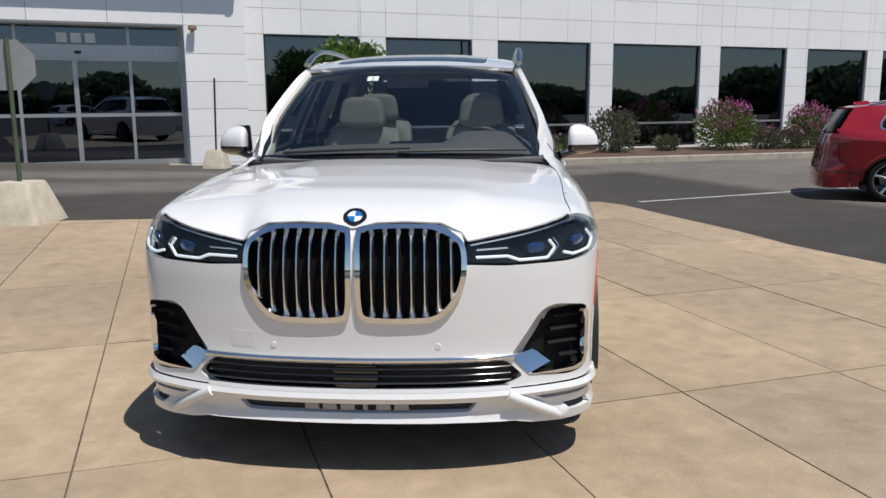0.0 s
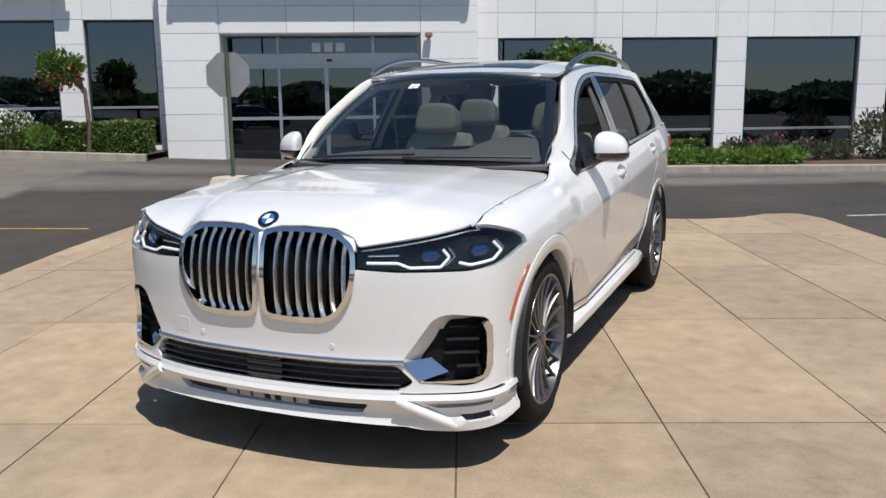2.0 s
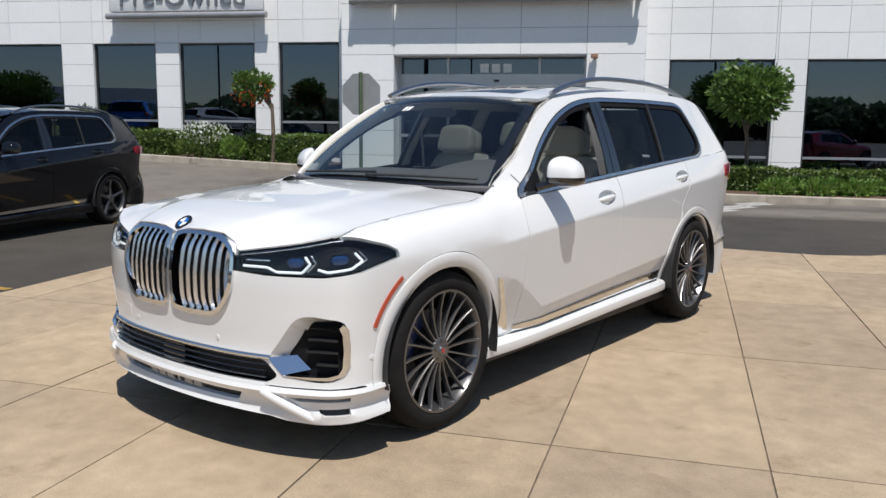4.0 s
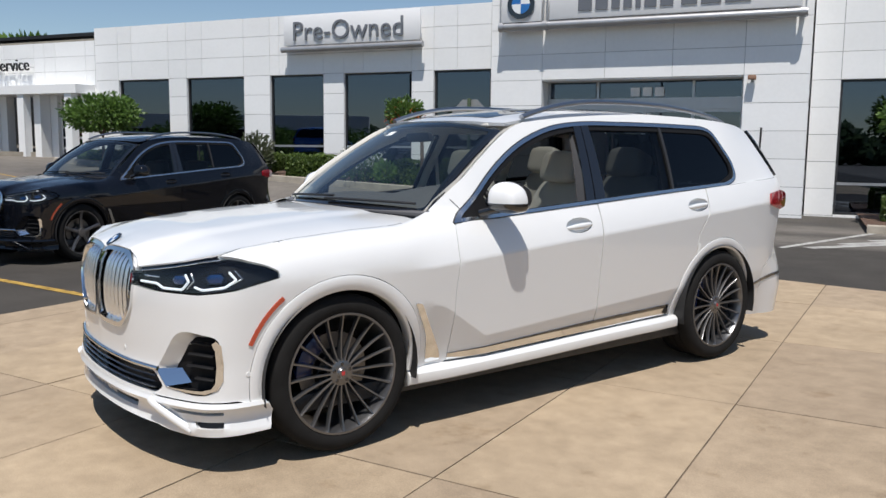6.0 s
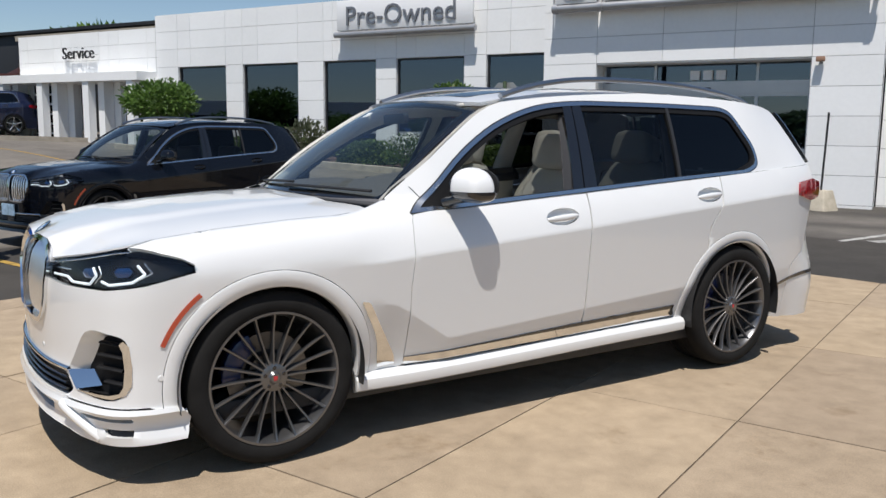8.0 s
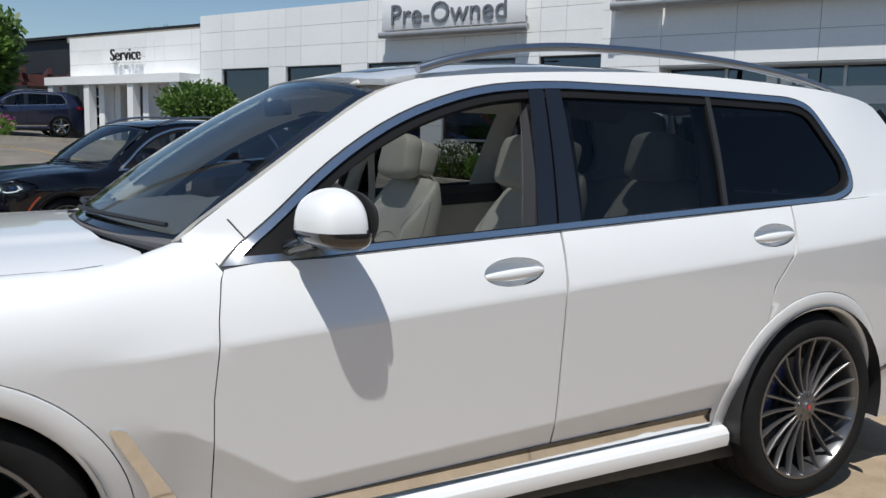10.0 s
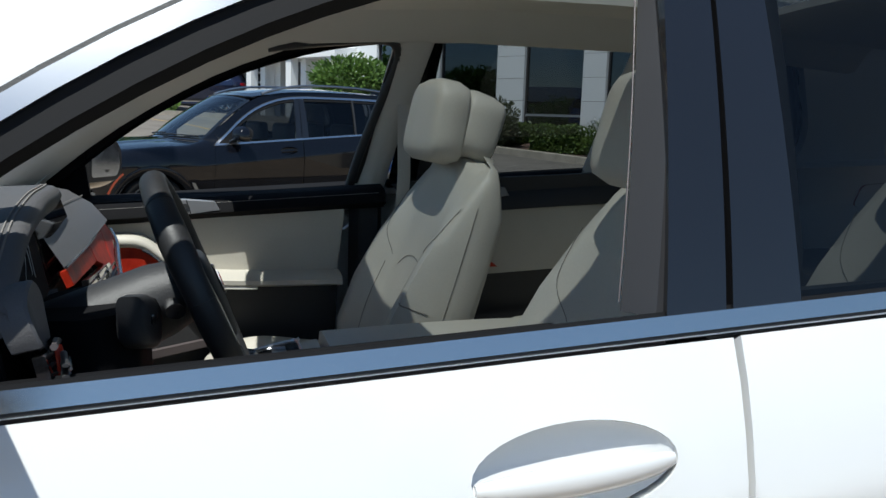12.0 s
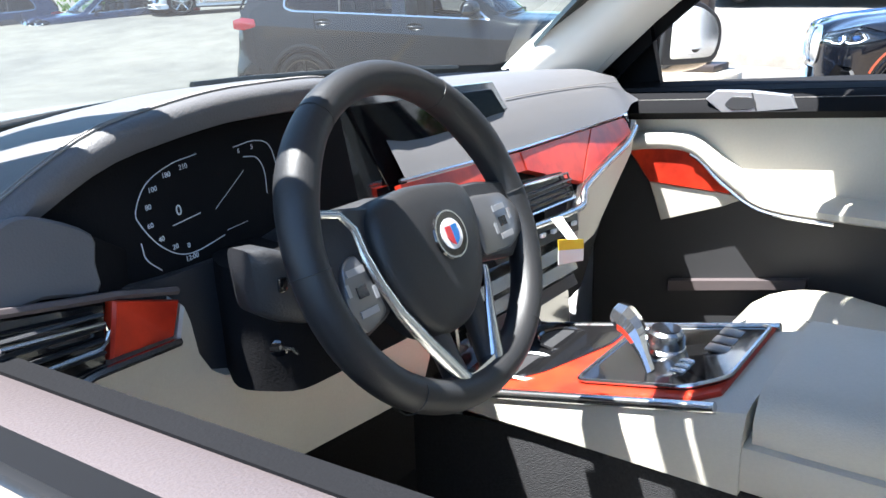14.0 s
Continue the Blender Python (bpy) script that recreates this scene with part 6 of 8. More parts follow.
def build_cabin(root):
    W = dict(inward=(0, 2.3, 1.0))
    # dashboard body: lofted across the car
    dash = new("dashboard")
    dash.parent = root
    dash["label"] = "dark leather dashboard with ivory lower panels and red wood"
    lx = [-.74, -.70, -.5, -.2, .17, .24, .30, .36, .45, .51, .574, .633, .683, .73, .775]
    ly = [1.745, 1.765, 1.80, 1.80, 1.80, 1.83, 1.93, 1.962, 1.97, 1.97, 1.97, 1.97, 1.97, 1.97, 1.97]
    lz = [1.150, 1.160, 1.182, 1.195, 1.198, 1.214, 1.246, 1.259, 1.262, 1.261, 1.254, 1.244, 1.224, 1.199, 1.172]
    lips = np.array(catmull(list(zip(lx, ly, lz)), False, 5))

    def dash_edge(x):
        """Rear lip of the top pad."""
        return ip(x, lips[:, 0], lips[:, 1]), ip(x, lips[:, 0], lips[:, 2])
    xs = np.linspace(-.74, .775, 64)
    rings = []
    for x in xs:
        ye, ze = dash_edge(x)
        fr = 1.305 + .19 * (x / .79) ** 2
        prof = [(fr, 1.10), (fr + .004, 1.132), (fr + .03, 1.140)]
        for t in (.15, .3, .45, .6, .75, .88):
            y = fr + .03 + (ye - .03 - fr - .03) * t
            prof.append((y, 1.140 + (ze - 1.140) * (1 - (1 - t) ** 1.7)))
        prof += [(ye - .03, ze + .0005), (ye - .012, ze), (ye - .003, ze - .005), (ye, ze - .014), (ye - .008, ze - .030), (ye - .07, ze - .042)]
        rings.append([Vector((x, y, z)) for y, z in prof])
    loft("top_pad", rings, DASH_TOP, dash, closed=False, cap=False, sharp=50)
    for off, rad in ((.020, .0013), (.026, .0010)):
        tube("stitching", [(x, dash_edge(x)[0] - off, dash_edge(x)[1] + .0016) for x in xs[44:]], rad, STITCH, dash, n=5)
    # sloping pad before the passenger
    rings = []
    for x in np.linspace(.20, -.72, 24):
        ye, ze = dash_edge(x)
        k = smooth01(-.45, -.72, x)
        rings.append([Vector((x, ye - .10, ze - .004)), Vector((x, ye - .01, ze + .002)), Vector((x, ye + .05, ze - .010)), Vector((x, ye + .105 - .03 * k, ze - .040)), Vector((x, 1.942 - .07 * k, 1.102 - .004 * k))])
    loft("passenger_pad", rings, DASH_TOP, dash, closed=False, cap=False, sharp=60)
    tube("pad_seam", [(x, dash_edge(x)[0] + .082, dash_edge(x)[1] - .0235) for x in np.linspace(-.14, -.60, 10)], .0012, STITCH, dash, n=5)
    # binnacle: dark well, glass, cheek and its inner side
    quad_panel("binnacle_back", [(.765, 1.95, 1.175), (.60, 1.932, 1.226), (.28, 1.90, 1.226), (.28, 1.94, 1.03), (.765, 1.97, 1.05)], SHADED_BLACK, dash)
    A, Bq, C, D = Vector((.618, 1.928, 1.208)), Vector((.292, 1.902, 1.222)), Vector((.298, 1.928, 1.078)), Vector((.622, 1.952, 1.080))
    ip_ = quad_panel("instrument_screen", [A, Bq, C, D], SCREEN, dash, "dark digital instrument screen")
    quad_panel("binnacle_cheek", catmull([(.770, 1.985, 1.172), (.742, 1.985, 1.193), (.712, 1.985, 1.187), (.675, 1.984, 1.164), (.678, 1.988, 1.140), (.682, 1.992, 1.116), (.730, 1.996, 1.126), (.775, 2.0, 1.131)], True, 3), DASH_TOP, dash, "dark leather cheek beside the instruments", thick=.03)
    quad_panel("binnacle_side", [(.675, 1.982, 1.164), (.682, 1.99, 1.112), (.640, 1.965, 1.078), (.622, 1.945, 1.130)], SHADED_BLACK, dash)

    def on_dial(x, z, lift=.006):
        """A place on the instrument glass at this width and height."""
        a = (A.x - x) / (A.x - Bq.x)
        hi, lo = A.lerp(Bq, a), D.lerp(C, a)
        b = (z - lo.z) / (hi.z - lo.z)
        return lo.lerp(hi, b) + Vector((0, lift, 0))
    for k, ring in enumerate((((.520, 1.200), (.554, 1.196), (.586, 1.184), (.604, 1.162), (.602, 1.148), (.588, 1.127), (.568, 1.112), (.545, 1.108), (.505, 1.114)), ((.470, 1.198), (.440, 1.200), (.418, 1.192), (.412, 1.165), (.414, 1.135)), ((.458, 1.186), (.440, 1.182), (.432, 1.166), (.434, 1.142)),
                              ((.606, 1.132), (.604, 1.116), (.590, 1.102)), ((.566, 1.139), (.530, 1.143)), ((.500, 1.118), (.470, 1.120)), ((.510, 1.142), (.462, 1.172)))):
        tube("dial_line", [on_dial(*p) for p in catmull(ring, False, 5)], .0006 if k < 5 else .0004, PRINT, ip_, "pale dial outline", n=5)
    right = (Bq - A).normalized()
    upv = (A.lerp(Bq, .5) - D.lerp(C, .5)).normalized()
    nv = right.cross(upv).normalized()
    RM = Matrix((right, upv, nv)).transposed().to_4x4()
    for txt, x, z, sz in (("0", .556, 1.147, .015), ("20", .569, 1.117, .0072), ("40", .583, 1.128, .0072), ("60", .592, 1.143, .0072), ("80", .590, 1.160, .0072), ("100", .581, 1.175, .0072), ("180", .562, 1.185, .0072), ("210", .540, 1.189, .0072), ("0", .553, 1.114, .0072), ("6", .464, 1.191, .0072), ("5", .444, 1.192, .0072), ("12:00", .552, 1.102, .0075)):
        words("figure", txt, sz, .0006, PRINT, Matrix.Translation(on_dial(x, z, .0066)) @ RM, ip_)
    # centre screen in one glass front with the instruments
    quad_panel("screen_surround", [(.300, 1.892, 1.224), (-.092, 1.890, 1.206), (-.192, 1.912, 1.064), (.285, 1.926, 1.080)], BLACK_GLOSS, dash)
    quad_panel("centre_screen", [(.262, 1.899, 1.212), (-.080, 1.896, 1.196), (-.170, 1.918, 1.074), (.215, 1.920, 1.094)], SCREEN, dash, "glossy dark centre screen")
    # red wood strip, faceted
    for pts in (((.22, 1.945, 1.108), (.22, 1.955, 1.082), (-.08, 1.958, 1.070), (-.08, 1.946, 1.099)),
                ((-.08, 1.946, 1.099), (-.08, 1.958, 1.070), (-.237, 1.978, 1.020), (-.345, 1.938, 1.096)),
                ((-.345, 1.938, 1.096), (-.237, 1.978, 1.020), (-.505, 1.948, 1.064), (-.52, 1.928, 1.092))):
        quad_panel("wood_strip", pts, WOOD, dash, "polished red burl strip")
    tube("silver_strip", catmull([(.05, 1.992, .996), (-.12, 1.995, .988), (-.195, 1.998, .990), (-.214, 1.992, 1.006), (-.240, 1.986, 1.016), (-.33, 1.975, 1.032), (-.45, 1.962, 1.049), (-.545, 1.940, 1.068)], False, 5), .0062, SATIN, dash, "satin metal strip", n=8)
    tube("silver_strip", [(.22, 1.944, 1.112), (-.08, 1.944, 1.103), (-.345, 1.936, 1.099), (-.53, 1.925, 1.096)], .0028, SATIN, dash, n=6)
    # outer vent by the passenger door
    v = quad_panel("air_vent", [(-.455, 1.925, 1.122), (-.600, 1.872, 1.130), (-.618, 1.885, 1.070), (-.525, 1.935, 1.068)], BLACK_GLOSS, dash, "gloss black outer air vent")
    for k in range(4):
        tube("vane", [(-.490 - .034 * k, 1.918 - .012 * k, 1.120), (-.520 - .027 * k, 1.935 - .013 * k, 1.080)], .0032, SATIN if k == 1 else INT_BLACK, v, n=6, flat=.6)
    # outer vent by the driver's door, with its silver frame
    v = quad_panel("air_vent", [(.795, 2.004, 1.128), (.682, 1.998, 1.108), (.692, 2.004, 1.056), (.800, 2.02, 1.056)], BLACK_GLOSS, dash, "gloss black outer air vent")
    for k in range(4):
        tube("vane", [(.692 + .001 * k, 2.006, 1.102 - .011 * k), (.79, 2.022, 1.115 - .012 * k)], .0038, INT_BLACK, v, n=6, flat=.5)
    tube("vent_trim", [(.785, 2.026, 1.110), (.694, 2.012, 1.096), (.691, 2.011, 1.089), (.694, 2.012, 1.080), (.702, 2.013, 1.076), (.78, 2.026, 1.082)], .0021, SATIN, v, n=6)
    tube("silver_strip", [(.79, 2.012, 1.135), (.700, 2.0, 1.116), (.670, 1.995, 1.110), (.605, 1.988, 1.092)], .0040, LEDGE, dash, "grey strip over the vent", n=6)
    quad_panel("wood_strip", [(.676, 2.002, 1.108), (.606, 1.993, 1.084), (.621, 2.0, 1.054), (.690, 2.007, 1.060)], WOOD, dash, "polished red burl inlay")
    tube("silver_strip", [(.80, 2.025, 1.050), (.709, 2.014, 1.056), (.620, 2.004, 1.050)], .0042, SATIN, dash, n=6)
    # ivory knee panel under a black column well
    quad_panel("column_well", [(.690, 1.972, 1.108), (.60, 1.966, 1.100), (.28, 1.94, 1.09), (.20, 1.96, .94), (.56, 1.975, .97), (.62, 1.978, 1.05)], INT_BLACK, dash)
    quad_panel("lower_panel", [(.80, 2.020, 1.046), (.70, 2.008, 1.052), (.618, 1.998, 1.046), (.604, 1.992, 1.078), (.598, 1.990, 1.060), (.594, 1.990, 1.025), (.583, 1.990, 1.003), (.568, 1.990, .990), (.545, 1.990, .982), (.48, 1.992, .972), (.30, 1.99, .94), (.20, 1.985, .92), (.20, 1.95, .80), (.80, 1.97, .86)], LEATHER, dash, "ivory leather knee panel", thick=.03)
    # centre vents and climate panel
    cv = quad_panel("centre_vents", [(.16, 1.970, 1.080), (-.172, 1.972, 1.052), (-.200, 1.985, 1.000), (.16, 1.985, 1.016)], BLACK_GLOSS, dash, "gloss black centre vents")
    for x0, x1, dz in ((.15, .0, .008), (-.03, -.172, 0)):
        for k in range(4):
            z = 1.012 + k * .010 + dz
            tube("vane", [(x0, 1.985, z), (x1 - .002 * k, 1.985, z - .003)], .0034, INT_BLACK, cv, n=6, flat=.5)
        tube("vent_trim", [(x0, 1.989, 1.010 + dz), (x1 - .016, 1.989, 1.006 + dz), (x1, 1.982, 1.050 + dz), (x0, 1.982, 1.058 + dz)], .0022, SATIN, cv, n=6, closed=True)
    quad_panel("climate_panel", [(.16, 1.987, 1.012), (-.196, 1.990, .984), (-.180, 2.002, .952), (.16, 2.004, .968)], BLACK_GLOSS, dash, "black climate panel with small pale keys")
    for k in range(7):
        box("switch", (-.165 + k * .035, 2.0, .966 + k * .002), (-.153 + k * .035, 2.005, .972 + k * .002), PRINT, cv)
    for z in (.928, .896, .868):
        quad_panel("switch_strip", [(.15, 2.004, z + .018), (-.16, 2.004, z + .014), (-.16, 2.012, z - .004), (.15, 2.012, z)], SATIN if z > .88 else INT_BLACK, dash, "satin key strip" if z > .88 else "")
    quad_panel("centre_panel", [(.16, 1.975, .97), (-.18, 1.975, .96), (-.16, 2.0, .76), (.16, 2.0, .76)], BLACK_GLOSS, dash)
    # ivory panel and dark glove box before the passenger
    quad_panel("lower_panel", [(-.205, 1.990, .990), (-.238, 1.980, 1.010), (-.45, 1.955, 1.043), (-.56, 1.935, 1.062), (-.64, 1.90, 1.066), (-.62, 1.90, 1.00), (-.47, 1.935, .960), (-.30, 1.97, .905), (-.20, 1.985, .905)], LEATHER, dash, "ivory leather lower panel")
    quad_panel("glove_box", [(-.17, 1.96, .91), (-.30, 1.95, .905), (-.68, 1.86, 1.02), (-.69, 1.75, .64), (-.17, 1.83, .64)], INT_BLACK, dash)
    box("foot_well", (-.74, 1.30, .36), (.78, 1.62, 1.05), CARPET, dash)
    box("dash_core", (-.68, 1.45, .95), (.76, 1.86, 1.085), INT_BLACK, dash)
    # paper tag
    tg = new("paper_tag")
    tg.parent = root
    tg["label"] = "white and yellow paper tag hanging from the vent"
    quad_panel("tag_top", [(-.043, 2.035, .976), (-.092, 2.054, .967), (-.090, 2.056, .952), (-.042, 2.037, .959)], YELLOW, tg, "yellow strip", thick=.001)
    quad_panel("tag_base", [(-.042, 2.037, .9588), (-.090, 2.056, .9518), (-.085, 2.058, .934), (-.040, 2.038, .936)], PAPER, tg, "white paper", thick=.001)
    quad_panel("tag_strap", [(-.062, 2.012, 1.002), (-.088, 2.018, 1.0), (-.086, 2.048, .966), (-.066, 2.040, .970)], PAPER, tg, thick=.001)
    # steering wheel
    sw = new("steering_wheel")
    sw.parent = root
    sw["label"] = "black leather steering wheel with satin spokes and a round crest"
    C = Vector((.4367, 2.154, 1.1261))
    n = Vector((-.0237, .9197, .392)).normalized()
    r = Vector((.9997, .0258, 0)).normalized()
    u = Vector((.0101, -.3919, .92)).normalized()
    R = .158

    def wp(a, rad, off=0.0):
        return C + r * (math.cos(a) * rad) + u * (math.sin(a) * rad) + n * off

    def flat2(x, y, off=0.0):
        return C + r * x + u * y + n * off
    K, M = 96, 16
    verts, faces = [], []
    for k in range(K):
        a = 2 * math.pi * k / K
        p = wp(a, R * (1 - .04 * max(0, -math.sin(a)) ** 4))
        d = (p - C).normalized()
        thick = .0172 + .0022 * math.exp(-((math.sin(a) - .55) / .25) ** 2)
        for j in range(M):
            w = 2 * math.pi * j / M
            verts.append(p + d * (math.cos(w) * thick * .95) + n * (math.sin(w) * thick * 1.08))
    for k in range(K):
        for j in range(M):
            faces.append((k * M + j, k * M + (j + 1) % M, ((k + 1) % K) * M + (j + 1) % M, ((k + 1) % K) * M + j))
    mk("rim", verts, faces, LEATHER_BK, sw)
    for a in (.98, math.pi - .98, .05, math.pi - .05, -.90, math.pi + .90):
        d = (wp(a, R) - C).normalized()
        tube("rim_seam", [wp(a, R) + d * (math.cos(w) * .0170) + n * (math.sin(w) * .0192) for w in np.linspace(0, 2 * math.pi, 17)[:-1]], .0007, LEATHER_BK, sw, n=5, closed=True)
    # hub pad, domed
    hub = catmull([(-.060, .036), (-.020, .046), (.030, .050), (.074, .042), (.088, .018), (.088, -.018), (.076, -.056), (.052, -.084), (.020, -.092), (-.012, -.084), (-.042, -.056), (-.062, -.014), (-.068, .014)], True, 4)
    hx, hy = .012, -.016
    rings = []
    for f, off in ((1.0, -.02), (1.0, .006), (.975, .013), (.90, .019), (.70, .0225), (.4, .0245), (.05, .025)):
        rings.append([flat2(hx + (x - hx) * f, hy + (y - hy) * f, off) for x, y in hub])
    loft("airbag_cover", rings, LEATHER_BK, sw, sharp=50)
    tube("pad_seam", [flat2(*p, .0185) for p in catmull([(.068, .026), (.080, .0), (.074, -.03), (.066, -.042)], False, 4)], .0005, STITCH, sw, n=5)
    logo = Matrix.Translation(flat2(0, -.006, .0235)) @ Matrix((r, u, n)).transposed().to_4x4()
    cr = lathe("crest", [(0, 0), (.0225, 0), (.024, .002), (.0225, .004), (0, .004)], BLACK_GLOSS, sw, "round crest, red and blue on white", axis="z", n=32, m=logo)
    lathe("crest_ring", [(.0215, .0045), (.0232, .0045)], SATIN, cr, axis="z", n=32, m=logo, cap=False)
    lathe("crest_field", [(0, .0052), (.0150, .0052), (.0150, .004)], EMBLEM_WHITE, cr, axis="z", n=24, m=logo, cap=False)
    prism("crest_half", [(.0005, .008), (.009, .008), (.009, -.002), (.006, -.008), (.0005, -.011)], .001, EMBLEM_RED, cr, m=logo @ Matrix.Translation((0, 0, .0053)))
    prism("crest_half", [(-.009, .008), (-.0005, .008), (-.0005, -.011), (-.006, -.008), (-.009, -.002)], .001, EMBLEM_BLUE, cr, m=logo @ Matrix.Translation((0, 0, .0053)))
    # side spokes, button pods, metal trim running down into the lower spoke
    arms = (([(.074, .046), (.122, .054), (.158, .040), (.158, -.020), (.140, -.062), (.096, -.052), (.080, -.02)], [(.112, .012), (.132, .006), (.144, -.030), (.132, -.056), (.098, -.046), (.106, -.012)],
             [(.136, .052, .010), (.116, .046, .013), (.106, .030, .014), (.105, .006, .014), (.100, -.020, .014), (.088, -.052, .013), (.066, -.088, .011), (.042, -.122, .008), (.028, -.142, .005)]),
            ([(-.055, .036), (-.100, .032), (-.158, .020), (-.158, -.034), (-.120, -.056), (-.062, -.046), (-.05, -.01)], [(-.072, .020), (-.128, .012), (-.148, -.010), (-.144, -.034), (-.112, -.046), (-.062, -.042)],
             [(-.058, -.050, .008), (-.052, -.066, .009), (-.040, -.090, .009), (-.032, -.118, .007), (-.026, -.142, .005)]))
    for sg, (arm_o, pod, trim) in zip((1, -1), arms):
        loft("spoke", [[flat2(x, y, -.012) for x, y in arm_o], [flat2(x, y, .002) for x, y in arm_o], [flat2(x * .97, y * .92, .006) for x, y in arm_o]], INT_BLACK, sw)
        cx_, cy_ = sum(p[0] for p in pod) / len(pod), sum(p[1] for p in pod) / len(pod)
        ro_ = fillet(pod, .008, 3)
        loft("button_pod", [[flat2(x, y, .004) for x, y in ro_], [flat2(x, y, .0095) for x, y in ro_], [flat2(cx_ + (x - cx_) * .94, cy_ + (y - cy_) * .94, .011) for x, y in ro_]], POD, sw, "dark silver button pod")
        for j, (dx, dy, w_, h_) in enumerate(((0, .020, .022, .006), (0, 0, .012, .010), (0, -.020, .022, .006), (.019, 0, .004, .011), (-.019, 0, .004, .011))):
            px, py = cx_ + dx * .8, cy_ + dy * (.9 if sg > 0 else .75) + dx * .25 * sg
            b_ = [(px - w_ / 2, py - h_ / 2), (px + w_ / 2, py - h_ / 2), (px + w_ / 2, py + h_ / 2), (px - w_ / 2, py + h_ / 2)]
            loft("button", [[flat2(x, y, .0105) for x, y in b_], [flat2(x, y, .0122) for x, y in b_]], BLACK_GLOSS if j == 1 else BRIGHT_KEY, sw)
        K2 = len(trim)
        tube("metal_spoke", [flat2(*p) for p in trim], [.0034 + .0065 * (i / (K2 - 1)) ** 1.5 for i in range(K2)], SATIN, sw, "satin metal spoke", n=8, flat=.7, up=tuple(n))
        tube("lower_spoke", [flat2(sg * .035 + .005, -.07, -.004), flat2(sg * .030, -.115, -.006), flat2(sg * .028, -.150, -.004)], [.014, .012, .014], INT_BLACK, sw, n=10)
    foot = fillet([(.040, -.126), (.026, -.152), (-.030, -.152), (-.036, -.124), (-.022, -.132), (.020, -.136)], .006, 3)
    loft("metal_spoke", [[flat2(x, y, -.004) for x, y in foot], [flat2(x, y, .006) for x, y in foot], [flat2(x * .95, -.14 + (y + .14) * .9, .009) for x, y in foot]], SATIN, sw, "satin metal foot of the spoke")
    tube("column", [C - n * .015, C - n * .06, C - n * .20], [.045, .055, .062], INT_BLACK, sw, n=16)
    for sg in (1, -1):
        tube("stalk", [C - n * .045 + r * sg * .05, C - n * .04 + r * sg * .09 + u * .006, C - n * .036 + r * sg * .135 + u * .004], [.010, .011, .013], BLACK_GLOSS, sw, n=10, flat=.8)
    cs = new("column_switches")
    cs.parent = root
    cs["label"] = "black column switch block with a ridged knob"
    rings = []
    for t, w_, h_ in ((0, .028, .030), (.3, .034, .036), (.7, .034, .035), (1, .026, .028)):
        c_ = Vector((.592, 2.068, 1.112)).lerp(Vector((.535, 2.090, 1.090)), t)
        rings.append([c_ + Vector((.10 * b_ * h_, a_ * w_ * .55, b_ * h_)) for a_, b_ in fillet([(-1, -1), (1, -1), (1, 1), (-1, 1)], .5, 3)])
    loft("switch_block", rings, INT_BLACK, cs, sharp=60)
    for k in range(3):
        box("switch", (.566 - .014 * k, 2.092 + .003 * k, 1.100), (.576 - .014 * k, 2.097 + .003 * k, 1.114), BLACK_GLOSS, cs, bevel=.002)
    lathe("column_knob", [(0, .018), (.011, .018), (.015, .014), (.018, .004), (.019, 0), (.024, -.014), (0, -.014)], BLACK_GLOSS, cs, "black knob with a bright ridge", axis="z", n=20, m=Matrix.Translation((.540, 2.045, 1.028)) @ Matrix.Rotation(radians(-72), 4, "X"))
    tube("knob_ridge", [(.556, 2.066, 1.034), (.544, 2.068, 1.028), (.534, 2.068, 1.018)], .0022, SATIN, cs, n=6)
    shroud = [(.36, 1.94), (.53, 1.94), (.575, 2.02), (.545, 2.075), (.36, 2.085), (.32, 2.02)]
    loft("column_cover", [[Vector((x, y, .985)) for x, y in fillet(shroud, .02, 3)], [Vector((x, y, 1.0)) for x, y in fillet(shroud, .03, 3)], [Vector((x, y, 1.10 + .1 * (y - 1.94))) for x, y in fillet(shroud, .03, 3)]], SHADED_BLACK, root, "black steering column cover")
    # centre console
    co = new("console")
    co.parent = root
    co.location = (.048, .015, .047)
    co["label"] = "centre console in ivory leather and red wood with a crystal shifter"

    def cz(y):
        return .778 + (y - 2.07) * .215
    rings = []
    for y in (1.93, 2.0, 2.1, 2.2, 2.3, 2.380):
        w = .135
        z = cz(y)
        rings.append([Vector((w + .012, y, .742)), Vector((w + .012, y, z - .03)), Vector((w, y, z - .004)), Vector((w - .02, y, z)), Vector((-w + .02, y, z)), Vector((-w, y, z - .004)), Vector((-w - .012, y, z - .03)), Vector((-w - .012, y, .742))])
    loft("body", rings, LEATHER, co, sharp=40)
    box("lower_side", (-.142, 1.9, .31), (.140, 2.93, .745), CARPET, co, bevel=.01)
    tube("silver_edge", [(.136, y, cz(y) + .001) for y in np.linspace(1.95, 2.345, 8)], .0075, SATIN, co, "satin edge strip", n=8)
    tube("silver_edge", [(-.136, y, cz(y) + .001) for y in np.linspace(1.95, 2.345, 8)], .0075, SATIN, co, n=8)

    def top_plate(nm, pts, m_, lift, label=""):
        P = [Vector((x, y, cz(y) + lift)) for x, y in pts]
        return quad_panel(nm, P, m_, co, label, thick=.006, out=(0, 0, 1))
    top_plate("wood_top", [(.126, 1.95), (-.126, 1.95), (-.126, 2.34), (.10, 2.34), (.126, 2.31)], WOOD, .006, "polished red wood top")
    top_plate("cup_tray", fillet([(.092, 1.955), (-.118, 1.955), (-.118, 2.135), (-.045, 2.135), (.070, 2.085), (.092, 2.06)], .012, 3), BLACK_GLOSS, .0095, "gloss black cup tray")
